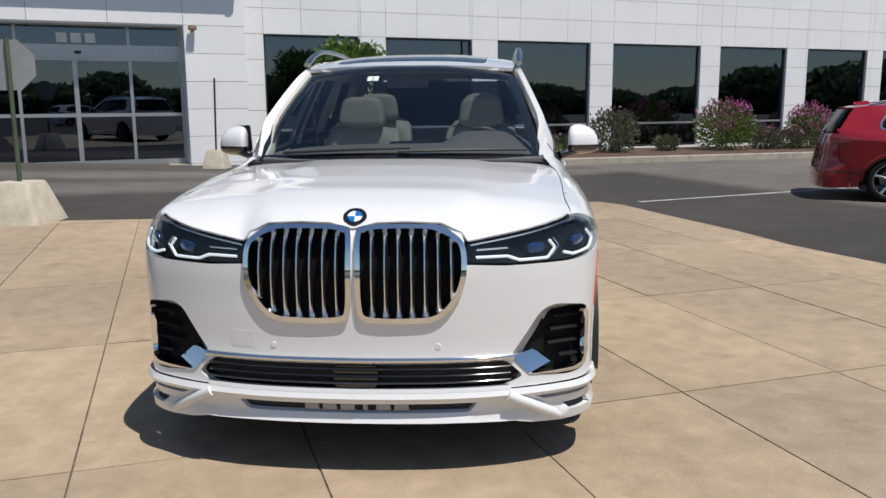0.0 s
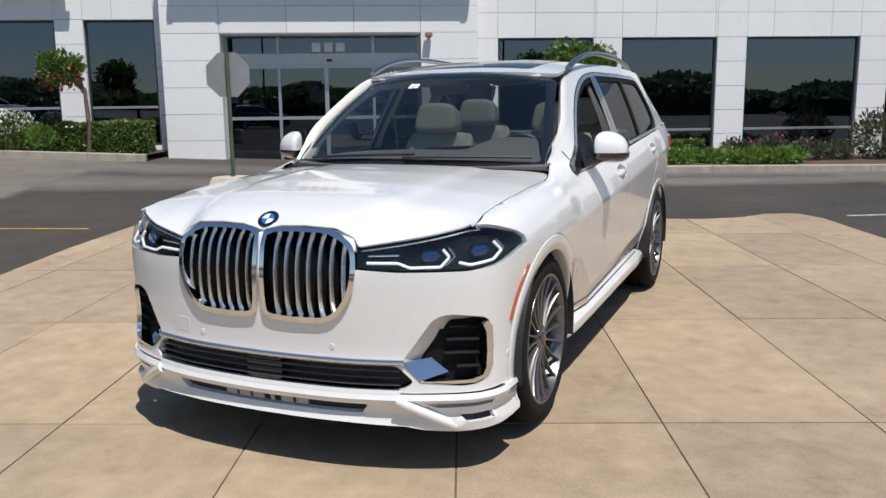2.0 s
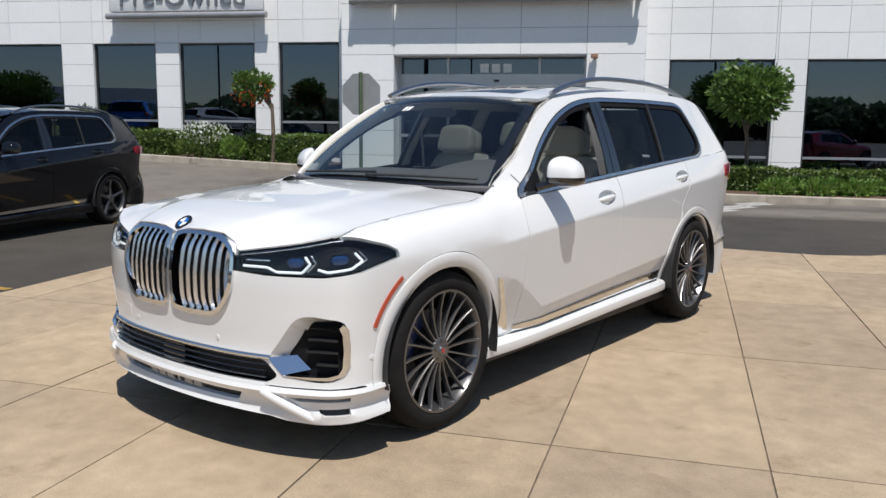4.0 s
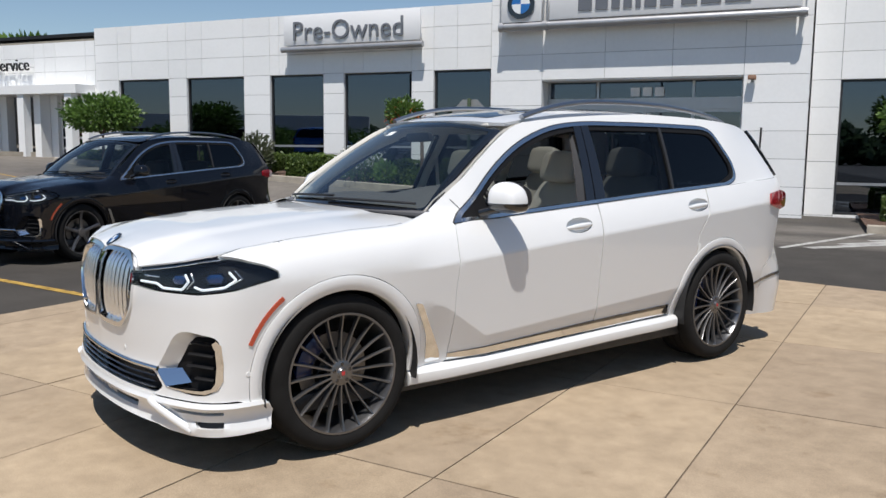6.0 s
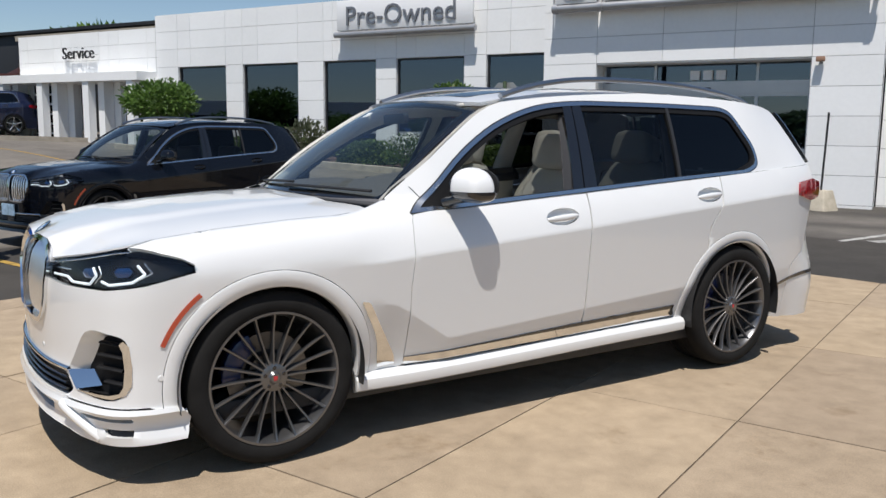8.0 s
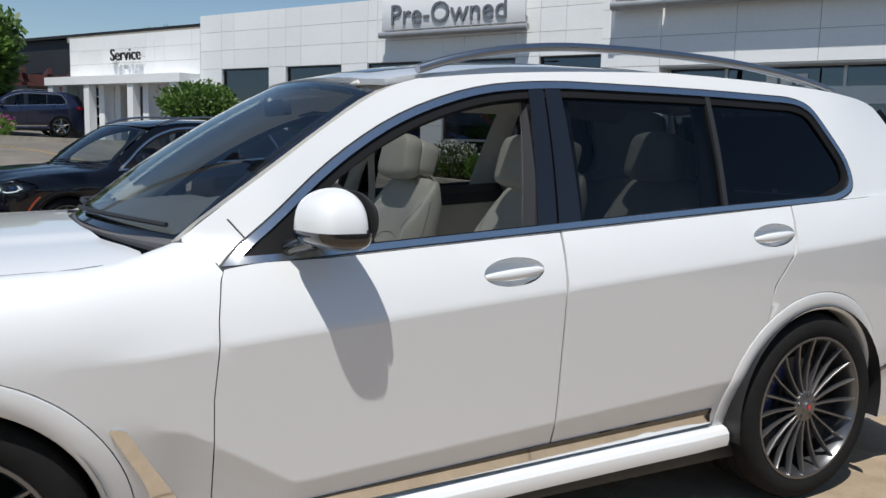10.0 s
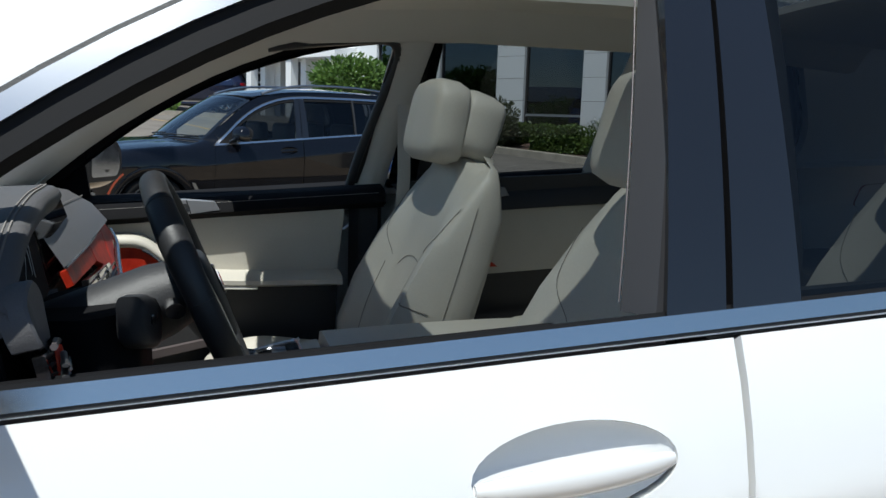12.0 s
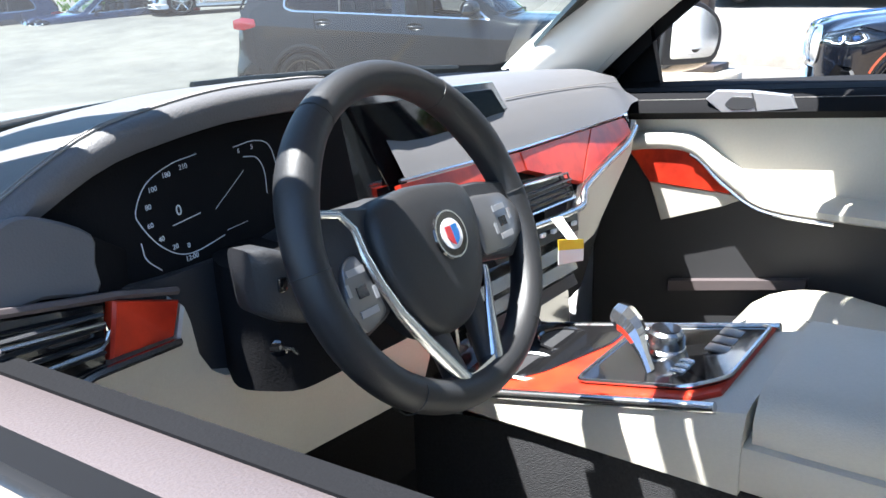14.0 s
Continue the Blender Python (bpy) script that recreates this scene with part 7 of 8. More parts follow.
    top_plate("control_panel", fillet([(.098, 2.150), (-.112, 2.150), (-.116, 2.338), (.070, 2.338), (.104, 2.30)], .015, 3), BLACK_GLOSS, .010, "gloss black control panel")
    ring = fillet([(.098, 2.150), (-.112, 2.150), (-.116, 2.338), (.070, 2.338), (.104, 2.30)], .015, 3)
    tube("panel_rim", [(x, y, cz(y) + .011) for x, y in ring], .003, SATIN, co, n=6, closed=True)
    for sx, sy in ((.055, 2.055), (-.055, 2.055)):
        lathe("cup_holder", [(.046, .004), (.043, .006), (.040, .004), (.038, -.05), (0, -.05)], SATIN if sx > 0 else BLACK_GLOSS, co, axis="z", n=28, m=Matrix.Translation((sx, sy, cz(sy) + .006)), cap=False)
        lathe("cup_well", [(.0385, .0085), (0, .0085)], INT_BLACK, co, axis="z", n=28, m=Matrix.Translation((sx, sy, cz(sy))), cap=False)
    # shifter and dial
    lv = [Vector((.055, 2.235, cz(2.235) + .01)), Vector((.046, 2.220, cz(2.22) + .035)), Vector((.030, 2.198, cz(2.22) + .058)), Vector((.014, 2.166, cz(2.22) + .068))]
    rr = [(.014, .008), (.014, .010), (.022, .016), (.026, .021), (.024, .017)]
    pts = catmull(lv, False, 4)
    rings = []
    for i, p in enumerate(pts):
        t = i / (len(pts) - 1)
        w = ip(t, [0, .3, .6, .85, 1], [.010, .010, .020, .025, .018])
        h = ip(t, [0, .3, .6, .85, 1], [.006, .007, .014, .018, .012])
        q = Vector(pts[min(i + 1, len(pts) - 1)]) - Vector(pts[max(i - 1, 0)])
        q.normalize()
        up_ = Vector((1, 0, 0)).cross(q).normalized()
        rings.append([Vector(p) + Vector((math.cos(a) * w, 0, 0)) + up_ * (math.sin(a) * h) for a in np.linspace(0, 2 * math.pi, 9)[:-1]])
    loft("shifter", rings, CRYSTAL, co, "faceted cut-glass gear lever", sharp=15)
    lathe("dial", [(0, .030), (.020, .030), (.024, .026), (.026, .018), (.026, .006), (.030, .002), (.030, 0), (0, 0)], SATIN, co, "round metal control dial", axis="z", n=32, m=Matrix.Translation((-.020, 2.225, cz(2.225) + .011)))
    lathe("dial_top", [(0, .0315), (.0195, .0315), (.0195, .030)], BLACK_GLOSS, co, axis="z", n=24, m=Matrix.Translation((-.020, 2.225, cz(2.225) + .011)), cap=False)
    for k in range(3):
        box("button", (.050 - k * .016, 2.262 + .0, cz(2.27) + .011), (.062 - k * .016, 2.280, cz(2.27) + .014), SATIN, co, bevel=.002)
    for k in range(3):
        box("button", (-.095 + k * .03, 2.28, cz(2.29) + .011), (-.072 + k * .03, 2.31, cz(2.29) + .015), GUNMETAL, co, bevel=.002)
    # armrest
    ar = new("armrest")
    ar.parent = root
    ar.location = (.043, .043, .052)
    rings = []
    for y in np.linspace(2.36, 2.86, 9):
        w, z = .138, .862 + .012 * math.sin((y - 2.36) * 4)
        rings.append([Vector((w, y, .795)), Vector((w + .004, y, z - .035)), Vector((w - .012, y, z - .008)), Vector((w - .04, y, z)), Vector((-w + .04, y, z)), Vector((-w + .012, y, z - .008)), Vector((-w - .004, y, z - .035)), Vector((-w, y, .795))])
    loft("lid", rings, LEATHER, ar, "ivory leather armrest lid", sharp=45)
    box("bin", (-.150, 2.33, .738), (.150, 2.9, .800), LEATHER, ar, bevel=.012)
    # seats
    build_seat(root, -.395, dy=.035)
    build_seat(root, .42, dy=.19)
    for x in (-.40, .42):
        build_seat(root, x, dy=.86, dz=.03, name="rear_seat")
    box("parcel", (-.80, 3.9, .45), (.80, 4.6, .95), CARPET, root, "dark boot cover", bevel=.02)
    # floor
    box("carpet", (-.86, 1.45, .301), (.86, 4.6, .36), CARPET, root)
    # door trims on both sides
    for sg in (1, -1):
        dt = new("door_trim")
        dt.parent = root
        if sg < 0:
            dt.location = (.055, .025, .022)
        dt["label"] = "door trim in ivory leather, black and red wood"

        def plate(nm, pts, m_, x, lab="", bulge=0.0):
            return quad_panel(nm, [(sg * x, y, z) for y, z in pts], m_, dt, lab, thick=.02, out=(-sg, 0, 0))
        # top ledge
        rings = []
        for y in np.linspace(1.62, 2.66, 12):
            zb = belt(y) - .012
            xo = house(y, belt(y))[0]
            rings.append([Vector((sg * (xo - .03), y, zb - .01)), Vector((sg * (xo - .042), y, zb + .012)), Vector((sg * (xo - .055), y, zb + .016)), Vector((sg * (xo - .115), y, zb + .006)), Vector((sg * (xo - .135), y, zb - .006)), Vector((sg * (xo - .148), y, zb - .03)), Vector((sg * (xo - .152 + (.045 if sg < 0 else 0)), y, zb - .08 + (.03 if sg < 0 else 0)))])
        # passenger's door top takes the blacker leather with shade in its colour
        loft("ledge", rings, LEDGE if sg > 0 else SHADED_BLACK, dt, "dark leather door top", closed=False, cap=False, sharp=60)
        tube("stitching", [(sg * (house(y, belt(y))[0] - .132), y, belt(y) - .0155) for y in np.linspace(1.66, 2.64, 10)], .0006, STITCH, dt, n=5)
        rings = []
        for y in np.linspace(2.70, 3.50, 8):
            zb = belt(y) - .012
            xo = house(y, belt(y))[0]
            rings.append([Vector((sg * (xo - .012), y, zb + .004)), Vector((sg * (xo - .03), y, zb + .010)), Vector((sg * (xo - .10), y, zb - .002)), Vector((sg * (xo - .140), y, zb - .035)), Vector((sg * (xo - .145), y, zb - .08))])
        loft("ledge", rings, INT_BLACK, dt, closed=False, cap=False, sharp=60)
        plate("upper_band", [(1.76, 1.085), (2.56, 1.135), (2.56, 1.080), (1.76, 1.028)], SHADED_BLACK, .800 if sg < 0 else .775)
        plate("mid_panel", [(1.815, 1.036), (2.545, 1.086), (2.520, 0.871), (2.095, 0.866), (1.835, 0.956)], LEATHER, .790 if sg < 0 else .768, "ivory leather panel")
        plate("lower_panel", [(1.735, 0.986), (2.095, 0.876), (2.525, 0.876), (2.505, 0.426), (1.735, 0.426)], INT_BLACK, .785)
        plate("wood_inlay", [(1.830, 0.971), (1.980, 0.978), (2.105, 0.888), (1.885, 0.898)], WOOD, .752, "polished red burl inlay")
        plate("wood_under", [(1.885, 0.896), (2.105, 0.886), (2.055, 0.861), (1.915, 0.811)], LEATHER, .756)
        arm = catmull([(1.815, 0.974), (1.895, 0.988), (1.980, 0.984), (2.055, 0.931), (2.145, 0.888), (2.285, 0.878), (2.525, 0.876)], False, 5)
        rings = []
        for y, z in arm:
            t = (y - 1.815) / .71
            dp = .030 + .036 * smooth01(.25, .5, t)
            rings.append([Vector((sg * .792, y, z + .022)), Vector((sg * (.770 - dp * .6), y, z + .018)), Vector((sg * (.770 - dp), y, z + .006)), Vector((sg * (.770 - dp), y, z - .006)), Vector((sg * (.770 - dp * .7), y, z - .014)), Vector((sg * .792, y, z - .016))])
        loft("armrest", rings, LEATHER, dt, "ivory leather armrest", closed=False, cap=False, sharp=60)
        tube("silver_line", [(sg * (.770 - (.032 + .045 * smooth01(.25, .5, (y - 1.815) / .71)) * .85), y, z - .014) for y, z in arm[10:26]], .004, SATIN, dt, n=6)
        plate("pocket", [(1.935, 0.666), (2.235, 0.721), (2.235, 0.701), (1.935, 0.641)], LEDGE, .765)
        # pull handle
        hp = [(2.002, 1.088), (2.022, 1.106), (2.092, 1.108), (2.172, 1.102), (2.187, 1.078), (2.112, 1.066), (2.037, 1.060)]
        if sg < 0:
            quad_panel("pull_handle", [(sg * .752, y, z) for y, z in hp], BRIGHT, dt, "satin metal door handle", thick=.02, out=(-sg, 0, 0))
            quad_panel("handle_recess", [(sg * .7505, y, z) for y, z in fillet([(2.042, 1.078), (2.057, 1.096), (2.102, 1.096), (2.109, 1.078), (2.092, 1.070), (2.057, 1.068)], .006, 2)], INT_BLACK, dt, thick=.004, out=(-sg, 0, 0))
            tube("handle_gap", [(sg * .7510, 2.109, 1.067), (sg * .7510, 2.097, 1.106)], .0018, INT_BLACK, dt, n=5)
        # rear door trim
        plate("rear_band", [(2.72, 1.16), (3.46, 1.20), (3.46, 1.10), (2.72, 1.06)], INT_BLACK, .778)
        plate("rear_mid", [(2.72, 1.06), (3.46, 1.10), (3.44, .90), (2.72, .86)], LEATHER, .772, "ivory leather panel")
        plate("rear_low", [(2.72, .87), (3.46, .91), (3.40, .40), (2.72, .40)], INT_BLACK, .785)
        plate("rear_wood", [(2.80, .99), (2.90, .99), (3.02, .90), (2.84, .90)], WOOD, .758)
        hp2 = [(y + .86, z + .045) for y, z in hp]
        quad_panel("pull_handle", [(sg * .755, y, z) for y, z in hp2], BRIGHT, dt, thick=.02, out=(-sg, 0, 0))
        # pillar trims
        def strip(nm, pts, m_, lift, lab=""):
            return sheet(nm, pts, house, m_, root, lab, step=.06, thick=.02, lift=-lift, inward=MID, sign=sg)
        ap = catmull([(1.50, 1.12), (1.72, 1.29), (1.97, 1.462), (2.15, 1.57), (2.35, 1.63)], False, 3)
        low_e = catmull([(2.42, 1.60), (2.2, 1.512), (1.95, 1.365), (1.74, 1.20), (1.66, 1.12)], False, 3)
        verts, faces = [], []
        k = len(ap)
        lo = list(reversed(low_e))
        for i in range(k):
            t = i / (k - 1)
            a, b = Vector(house(*ap[i])), Vector(house(*lo[min(i, len(lo) - 1)]))
            a.x -= .070 if sg < 0 else .040
            a.z += .036 if sg < 0 else .020
            b.x -= .020 if sg < 0 else .050
            b.z -= .045 if sg < 0 else -.004
            mid = (a + b) / 2 + Vector((-.062 if sg < 0 else -.022, 0, -.004))
            for p in (a, (a + mid) / 2 + Vector((-.008, 0, 0)), mid, (b + mid) / 2 + Vector((-.006, 0, 0)), b):
                verts.append((sg * p.x, p.y, p.z))
        for i in range(k - 1):
            for j in range(4):
                faces.append((i * 5 + j, i * 5 + j + 1, (i + 1) * 5 + j + 1, (i + 1) * 5 + j))
        mk("pillar_trim", verts, faces, HEADLINER, root, "ivory windscreen pillar trim")
        for y0, y1, zt in ((2.70 if sg > 0 else 2.652, 2.84 if sg > 0 else 2.705, 1.66), (3.42, 3.56, 1.66)):
            rings = []
            for t in np.linspace(0, 1, 6):
                z = 1.125 + (zt - 1.125) * t
                ya, yb = y0 + .06 * t - .04 * (1 - t), y1 + (.05 if sg > 0 or y0 > 3 else .13) * t
                x = house((ya + yb) / 2, max(z, 1.18))[0] - .045
                rings.append([Vector((sg * (x + .02), ya, z)), Vector((sg * (x - .02), ya + .02, z)), Vector((sg * (x - .028), (ya + yb) / 2, z)), Vector((sg * (x - .02), yb - .02, z)), Vector((sg * (x + .02), yb, z))])
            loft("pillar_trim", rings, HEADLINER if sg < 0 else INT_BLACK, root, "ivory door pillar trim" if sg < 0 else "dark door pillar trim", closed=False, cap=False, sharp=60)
            rings = []
            for z in (.36, .7, 1.126):
                rings.append([Vector((sg * .86, y0 - .05, z)), Vector((sg * .80, y0 - .03, z)), Vector((sg * .79, (y0 + y1) / 2, z)), Vector((sg * .80, y1 - .02, z)), Vector((sg * .86, y1, z))])
            loft("pillar_base", rings, INT_BLACK, root, closed=False, cap=False)
        # front window frame by the centre pillar
        rings = []
        for t in np.linspace(0, 1, 8):
            z = 1.165 + .475 * t
            y = 2.634 + .10 * t
            x = house(y, z)[0]
            rings.append([Vector((sg * (x - .006), y - .002, z)), Vector((sg * (x - .045), y - .024, z)), Vector((sg * (x - .05), y + .0, z)), Vector((sg * (x - .030), y + .012, z)), Vector((sg * (x - .012), y + .030, z))])
        loft("window_channel", rings, CHANNEL, root, "grey window channel", cap=True, sharp=30)
        tube("channel_edge", [(sg * (house(2.634 + .10 * t, 1.165 + .475 * t)[0] - .047), 2.608 + .10 * t, 1.175 + .45 * t) for t in np.linspace(0, .93, 8)], .0011, LEDGE, root, "grey seal edge", n=6)
        if sg < 0:
            run_ = catmull([(2.592, 1.12), (2.622, 1.25), (2.668, 1.40), (2.702, 1.50), (2.708, 1.552), (2.678, 1.583), (2.60, 1.582), (2.46, 1.566), (2.34, 1.548)], False, 4)
            tube("door_seal", [(sg * (house(y, z)[0] - .050), y, z) for y, z in run_], .014, INT_BLACK, root, "black door seal", n=8)
        # cant rail under the roof edge
        rings = []
        for y in np.linspace(2.30, 4.3, 14):
            zt = ip(y, [2.3, 2.5, 2.9, 3.5, 4.0, 4.3], [1.585, 1.628, 1.652, 1.655, 1.648, 1.63])
            x = house(y, zt)[0]
            dn = (.062 if sg < 0 else .0) * smooth01(2.2, 2.5, y)
            rings.append([Vector((sg * (x - .02), y, zt - dn)), Vector((sg * (x - .055), y, zt + .005 - dn)), Vector((sg * (x - .095), y, zt + .03 - dn * .6)), Vector((sg * (x - .16), y, zt + .05))])
        loft("cant_rail", rings, HEADLINER, root, "ivory roof edge trim", closed=False, cap=False, sharp=60)
    # headlining
    hh_ = fillet([(-.44, 2.42), (.44, 2.42), (.46, 3.75), (-.46, 3.75)], .05, 3)
    hl = [(0, 2.12), (.35, 2.13), (.56, 2.18), (.60, 2.5), (.60, 3.4), (.57, 4.3), (0, 4.55)]
    sheet("headlining", hl + [(-x, y) for x, y in hl[::-1] if x > 0], lambda x, y: (x, y, roof_z(x, y)[2] - .05), HEADLINER, root, "ivory headlining", holes=[hh_], step=.12, thick=.02, inward=(0, 3, 3))
    box("overhead_console", (-.13, 2.20, 1.615), (.13, 2.40, 1.655), HEADLINER, root, bevel=.02)
    for sg in (1, -1):
        box("sun_visor", (sg * .18, 2.14, 1.610), (sg * .54, 2.30, 1.630), HEADLINER, root, bevel=.009)
    mo = fillet([(-.12, -.028), (.12, -.032), (.125, .026), (-.125, .030)], .02, 3)
    prism("inner_mirror", mo, .03, INT_BLACK, root, m=Matrix.Translation((0, 2.02, 1.545)) @ Matrix.Rotation(radians(-85), 4, "X"))
    quad_panel("screen_sticker", [screen(-.245, .80), screen(-.345, .80), screen(-.345, .86), screen(-.245, .86)], PAPER, root, "white paper sticker inside the windscreen", thick=.001, out=(0, -1, 1))
    tube("belt_strap", [(-.745, 2.74, 1.48), (-.715, 2.74, 1.2), (-.69, 2.72, .90), (-.66, 2.68, .66)], [.022, .022, .022, .022], HEADLINER, root, "pale seat belt", n=6, flat=.1, up=(1, .3, 0))


build_cabin(car)


# ---------------- plants ----------------
LEAF_HEDGE = leaf_mat("hedge_leaf", (0.055, 0.10, 0.018), (0.15, 0.22, 0.045))
LEAF_TREE = leaf_mat("tree_leaf", (0.05, 0.10, 0.02), (0.14, 0.24, 0.05))
LEAF_LIGHT = leaf_mat("lily_leaf", (0.09, 0.19, 0.03), (0.22, 0.33, 0.07))
LEAF_GREY = leaf_mat("grey_leaf", (0.06, 0.08, 0.04), (0.13, 0.14, 0.08))
HEDGE_SHADE = leaf_mat("hedge_shade", (0.02, 0.045, 0.012), (0.05, 0.09, 0.025))
PETAL_PINK = leaf_mat("pink_petal", (0.28, 0.05, 0.16), (0.45, 0.13, 0.30))
PETAL_WHITE = leaf_mat("white_petal", (0.65, 0.65, 0.60), (0.8, 0.8, 0.75))
PETAL_RED = leaf_mat("red_petal", (0.45, 0.05, 0.02), (0.6, 0.18, 0.04))
PETAL_ORANGE = leaf_mat("orange_petal", (0.55, 0.15, 0.02), (0.7, 0.35, 0.05))
BARK = mat("bark", (0.16, 0.12, 0.085), rough=0.9, var=0.2, scale=15, bump=0.8, bump_scale=40)


def leaves(name, pts, size, material, parent=None, label="", up=0.3, seed=1, long=1.6):
    """Many small leaf blades at the places given."""
    rng = np.random.default_rng(seed)
    pts = np.asarray(pts, float)
    n = len(pts)
    a = rng.normal(size=(n, 3))
    a[:, 2] += up
    a /= np.linalg.norm(a, axis=1)[:, None]
    b = np.cross(a, rng.normal(size=(n, 3)))
    b /= np.maximum(np.linalg.norm(b, axis=1), 1e-6)[:, None]
    s = size * rng.uniform(.6, 1.25, n)[:, None]
    tip, side_, root_ = pts + a * s * long * .5, b * s * .38, pts - a * s * long * .5
    V = np.stack([root_, pts + side_, tip, pts - side_], 1).reshape(-1, 3)
    F = np.arange(n * 4).reshape(n, 4)
    return mk(name, V.tolist(), F.tolist(), material, parent, label, smooth=False)


def cloud(c, r, n, seed, shell=.55):
    """Places in an uneven ellipsoid, thicker towards its skin."""
    rng = np.random.default_rng(seed)
    d = rng.normal(size=(n, 3))
    d /= np.linalg.norm(d, axis=1)[:, None]
    f = np.array([1 + .22 * noise.noise(Vector(v * 2.3) + Vector((seed, 0, 0))) for v in d])
    rad = (shell + (1 - shell) * rng.random(n) ** .6) * f
    return np.array(c) + d * rad[:, None] * np.array(r)


def hedge(name, label, s0, s1, n0, n1, z0, z1, seed, count, size=.06, material=None):
    rng = np.random.default_rng(seed)
    th = empty(name, None, label, "hedge")
    p = rng.random((count, 3))
    f = rng.integers(0, 5, count)
    p[f == 0, 2] = 1
    p[f == 1, 1] = 0
    p[f == 2, 1] = 0
    p[f == 3, 0] = 0
    p[f == 4, 0] = 1
    q = []
    for a, b, c in p:
        s, n, z = s0 + (s1 - s0) * a, n0 + (n1 - n0) * b, z0 + (z1 - z0) * c
        w = .05 * noise.noise((s * 3, n * 3, z * 3 + seed))
        q.append(B(s + w, n + w + rng.normal() * .02, z + w * 1.4 + rng.normal() * .02))
    leaves("foliage", q, size, material or LEAF_HEDGE, th, seed=seed)
    # core box in darker green puts the hedge's inner shade into its colour
    box("core", (s0 + .09, n0 + .09, z0 - .1), (s1 - .09, n1 - .09, z1 - .09), HEDGE_SHADE, th, bevel=.08, m=BM)
    return th


def bush(name, label, s, n, z0, r, h, seed, count, material, flower=None, size=.06, fl_n=0):
    th = empty(name, None, label, "bush")
    c = B(s, n, z0 + h * .5)
    leaves("foliage", cloud(c, (r, r, h * .55), count, seed, .35), size, material, th, up=.6, seed=seed)
    for k in range(7):
        a = k * .9
        tube("stem", [B(s, n, z0 - .05), B(s + r * .3 * math.cos(a), n + r * .3 * math.sin(a), z0 + h * .45), B(s + r * .6 * math.cos(a), n + r * .6 * math.sin(a), z0 + h * .8)], .008, BARK, th, n=5)
    if flower:
        q = cloud(B(s, n, z0 + h * .78), (r * .95, r * .95, h * .36), fl_n, seed + 9, .5)
        leaves("flowers", q, size * 1.0, flower, th, "coloured flower spikes", up=1.2, seed=seed + 3)
    return th


def tree(name, label, place, trunk_h, crown_c, crown_r, seed, count, leaf=.09, material=None, fork=True, flower=None, fl=0):
    th = empty(name, None, label, "tree")
    p = Vector(place)
    c = Vector(crown_c)
    rng = random.Random(seed)
    t0 = .035 + .012 * trunk_h
    tube("trunk", [p - Vector((0, 0, .1)), p + Vector((.03, .02, trunk_h * .5)), p + Vector((-.02, .03, trunk_h))], [t0 * 1.25, t0, t0 * .75], BARK, th, n=10)
    top = p + Vector((-.02, .03, trunk_h))
    crowns = []
    for k in range(9):
        a = k * 2.4 + rng.random()
        e = Vector((c.x + crown_r[0] * .62 * math.cos(a) * rng.uniform(.4, 1), c.y + crown_r[1] * .62 * math.sin(a) * rng.uniform(.4, 1), c.z + crown_r[2] * rng.uniform(-.5, .6)))
        mid = top.lerp(e, .5) + Vector((0, 0, .06))
        tube("limb", [top - Vector((0, 0, trunk_h * .15 * rng.random())), mid, e], [t0 * .5, t0 * .3, t0 * .12], BARK, th, n=6)
        crowns.append(e)
    pts = [cloud(c, crown_r, count // 2, seed, .5)]
    for k, e in enumerate(crowns):
        pts.append(cloud(e, [r * .52 for r in crown_r], count // 18, seed + k + 1, .4))
    leaves("crown", np.concatenate(pts), leaf, material or LEAF_TREE, th, up=.2, seed=seed)
    if flower:
        leaves("blossom", cloud(c - Vector((0, 0, crown_r[2] * .3)), [r * 1.02 for r in crown_r], fl, seed + 30, .85), leaf, flower, th, "red blossom", seed=seed + 31)
    return th


def zl(s, n):
    return rise(s, n) + .12


hedge("hedge", "clipped green box hedge under the shop windows", -6.95, -4.85, 16.75, 17.45, zl(-6, 16.2), 1.15, 3, 5200)
hedge("hedge", "clipped green box hedge under the shop windows", -10.6, -9.0, 16.95, 17.6, zl(-9.5, 16.2), 1.24, 4, 4200)
hedge("hedge", "long low clipped hedge under the shop windows", -18.8, -11.2, 17.0, 17.7, zl(-14, 16.2), 1.28, 5, 9000, .075)
bush("flowering_bush", "white flowering bush beside the hedge", -8.05, 16.8, zl(-8, 16.2), .75, .85, 6, 2600, LEAF_HEDGE, PETAL_WHITE, .06, 520)
bush("bush", "spiky green grass clump", -7.15, 16.6, zl(-7.2, 16.2), .35, .62, 7, 900, LEAF_LIGHT, None, .07)
bush("bush", "grey-green bush behind the parked car", -11.4, 16.6, zl(-11.4, 16.2), .6, 1.15, 8, 1800, LEAF_GREY, None, .07)
tree("tree", "slender young tree with red blossom", B(-6.15, 16.7, zl(-6, 16.2)), 1.5, B(-6.65, 16.7, 2.42), (.55, .5, .42), 11, 1700, .075, None, True, PETAL_RED, 120)
tree("tree", "small round-crowned tree with bare lower limbs", B(-16.95, 16.3, zl(-17, 16.3)), .9, B(-16.95, 16.3, 2.45), (1.25, 1.2, .60), 12, 4200, .10)
tree("tree", "small round-crowned tree beside the entrance", B(5.45, 16.9, .0), 1.5, B(5.45, 16.9, 2.25), (.95, .95, .72), 13, 3600, .095)
hedge("hedge", "low clipped green hedge under the small tree", 4.7, 5.45, 16.4, 17.1, -.06, .56, 16, 2000)
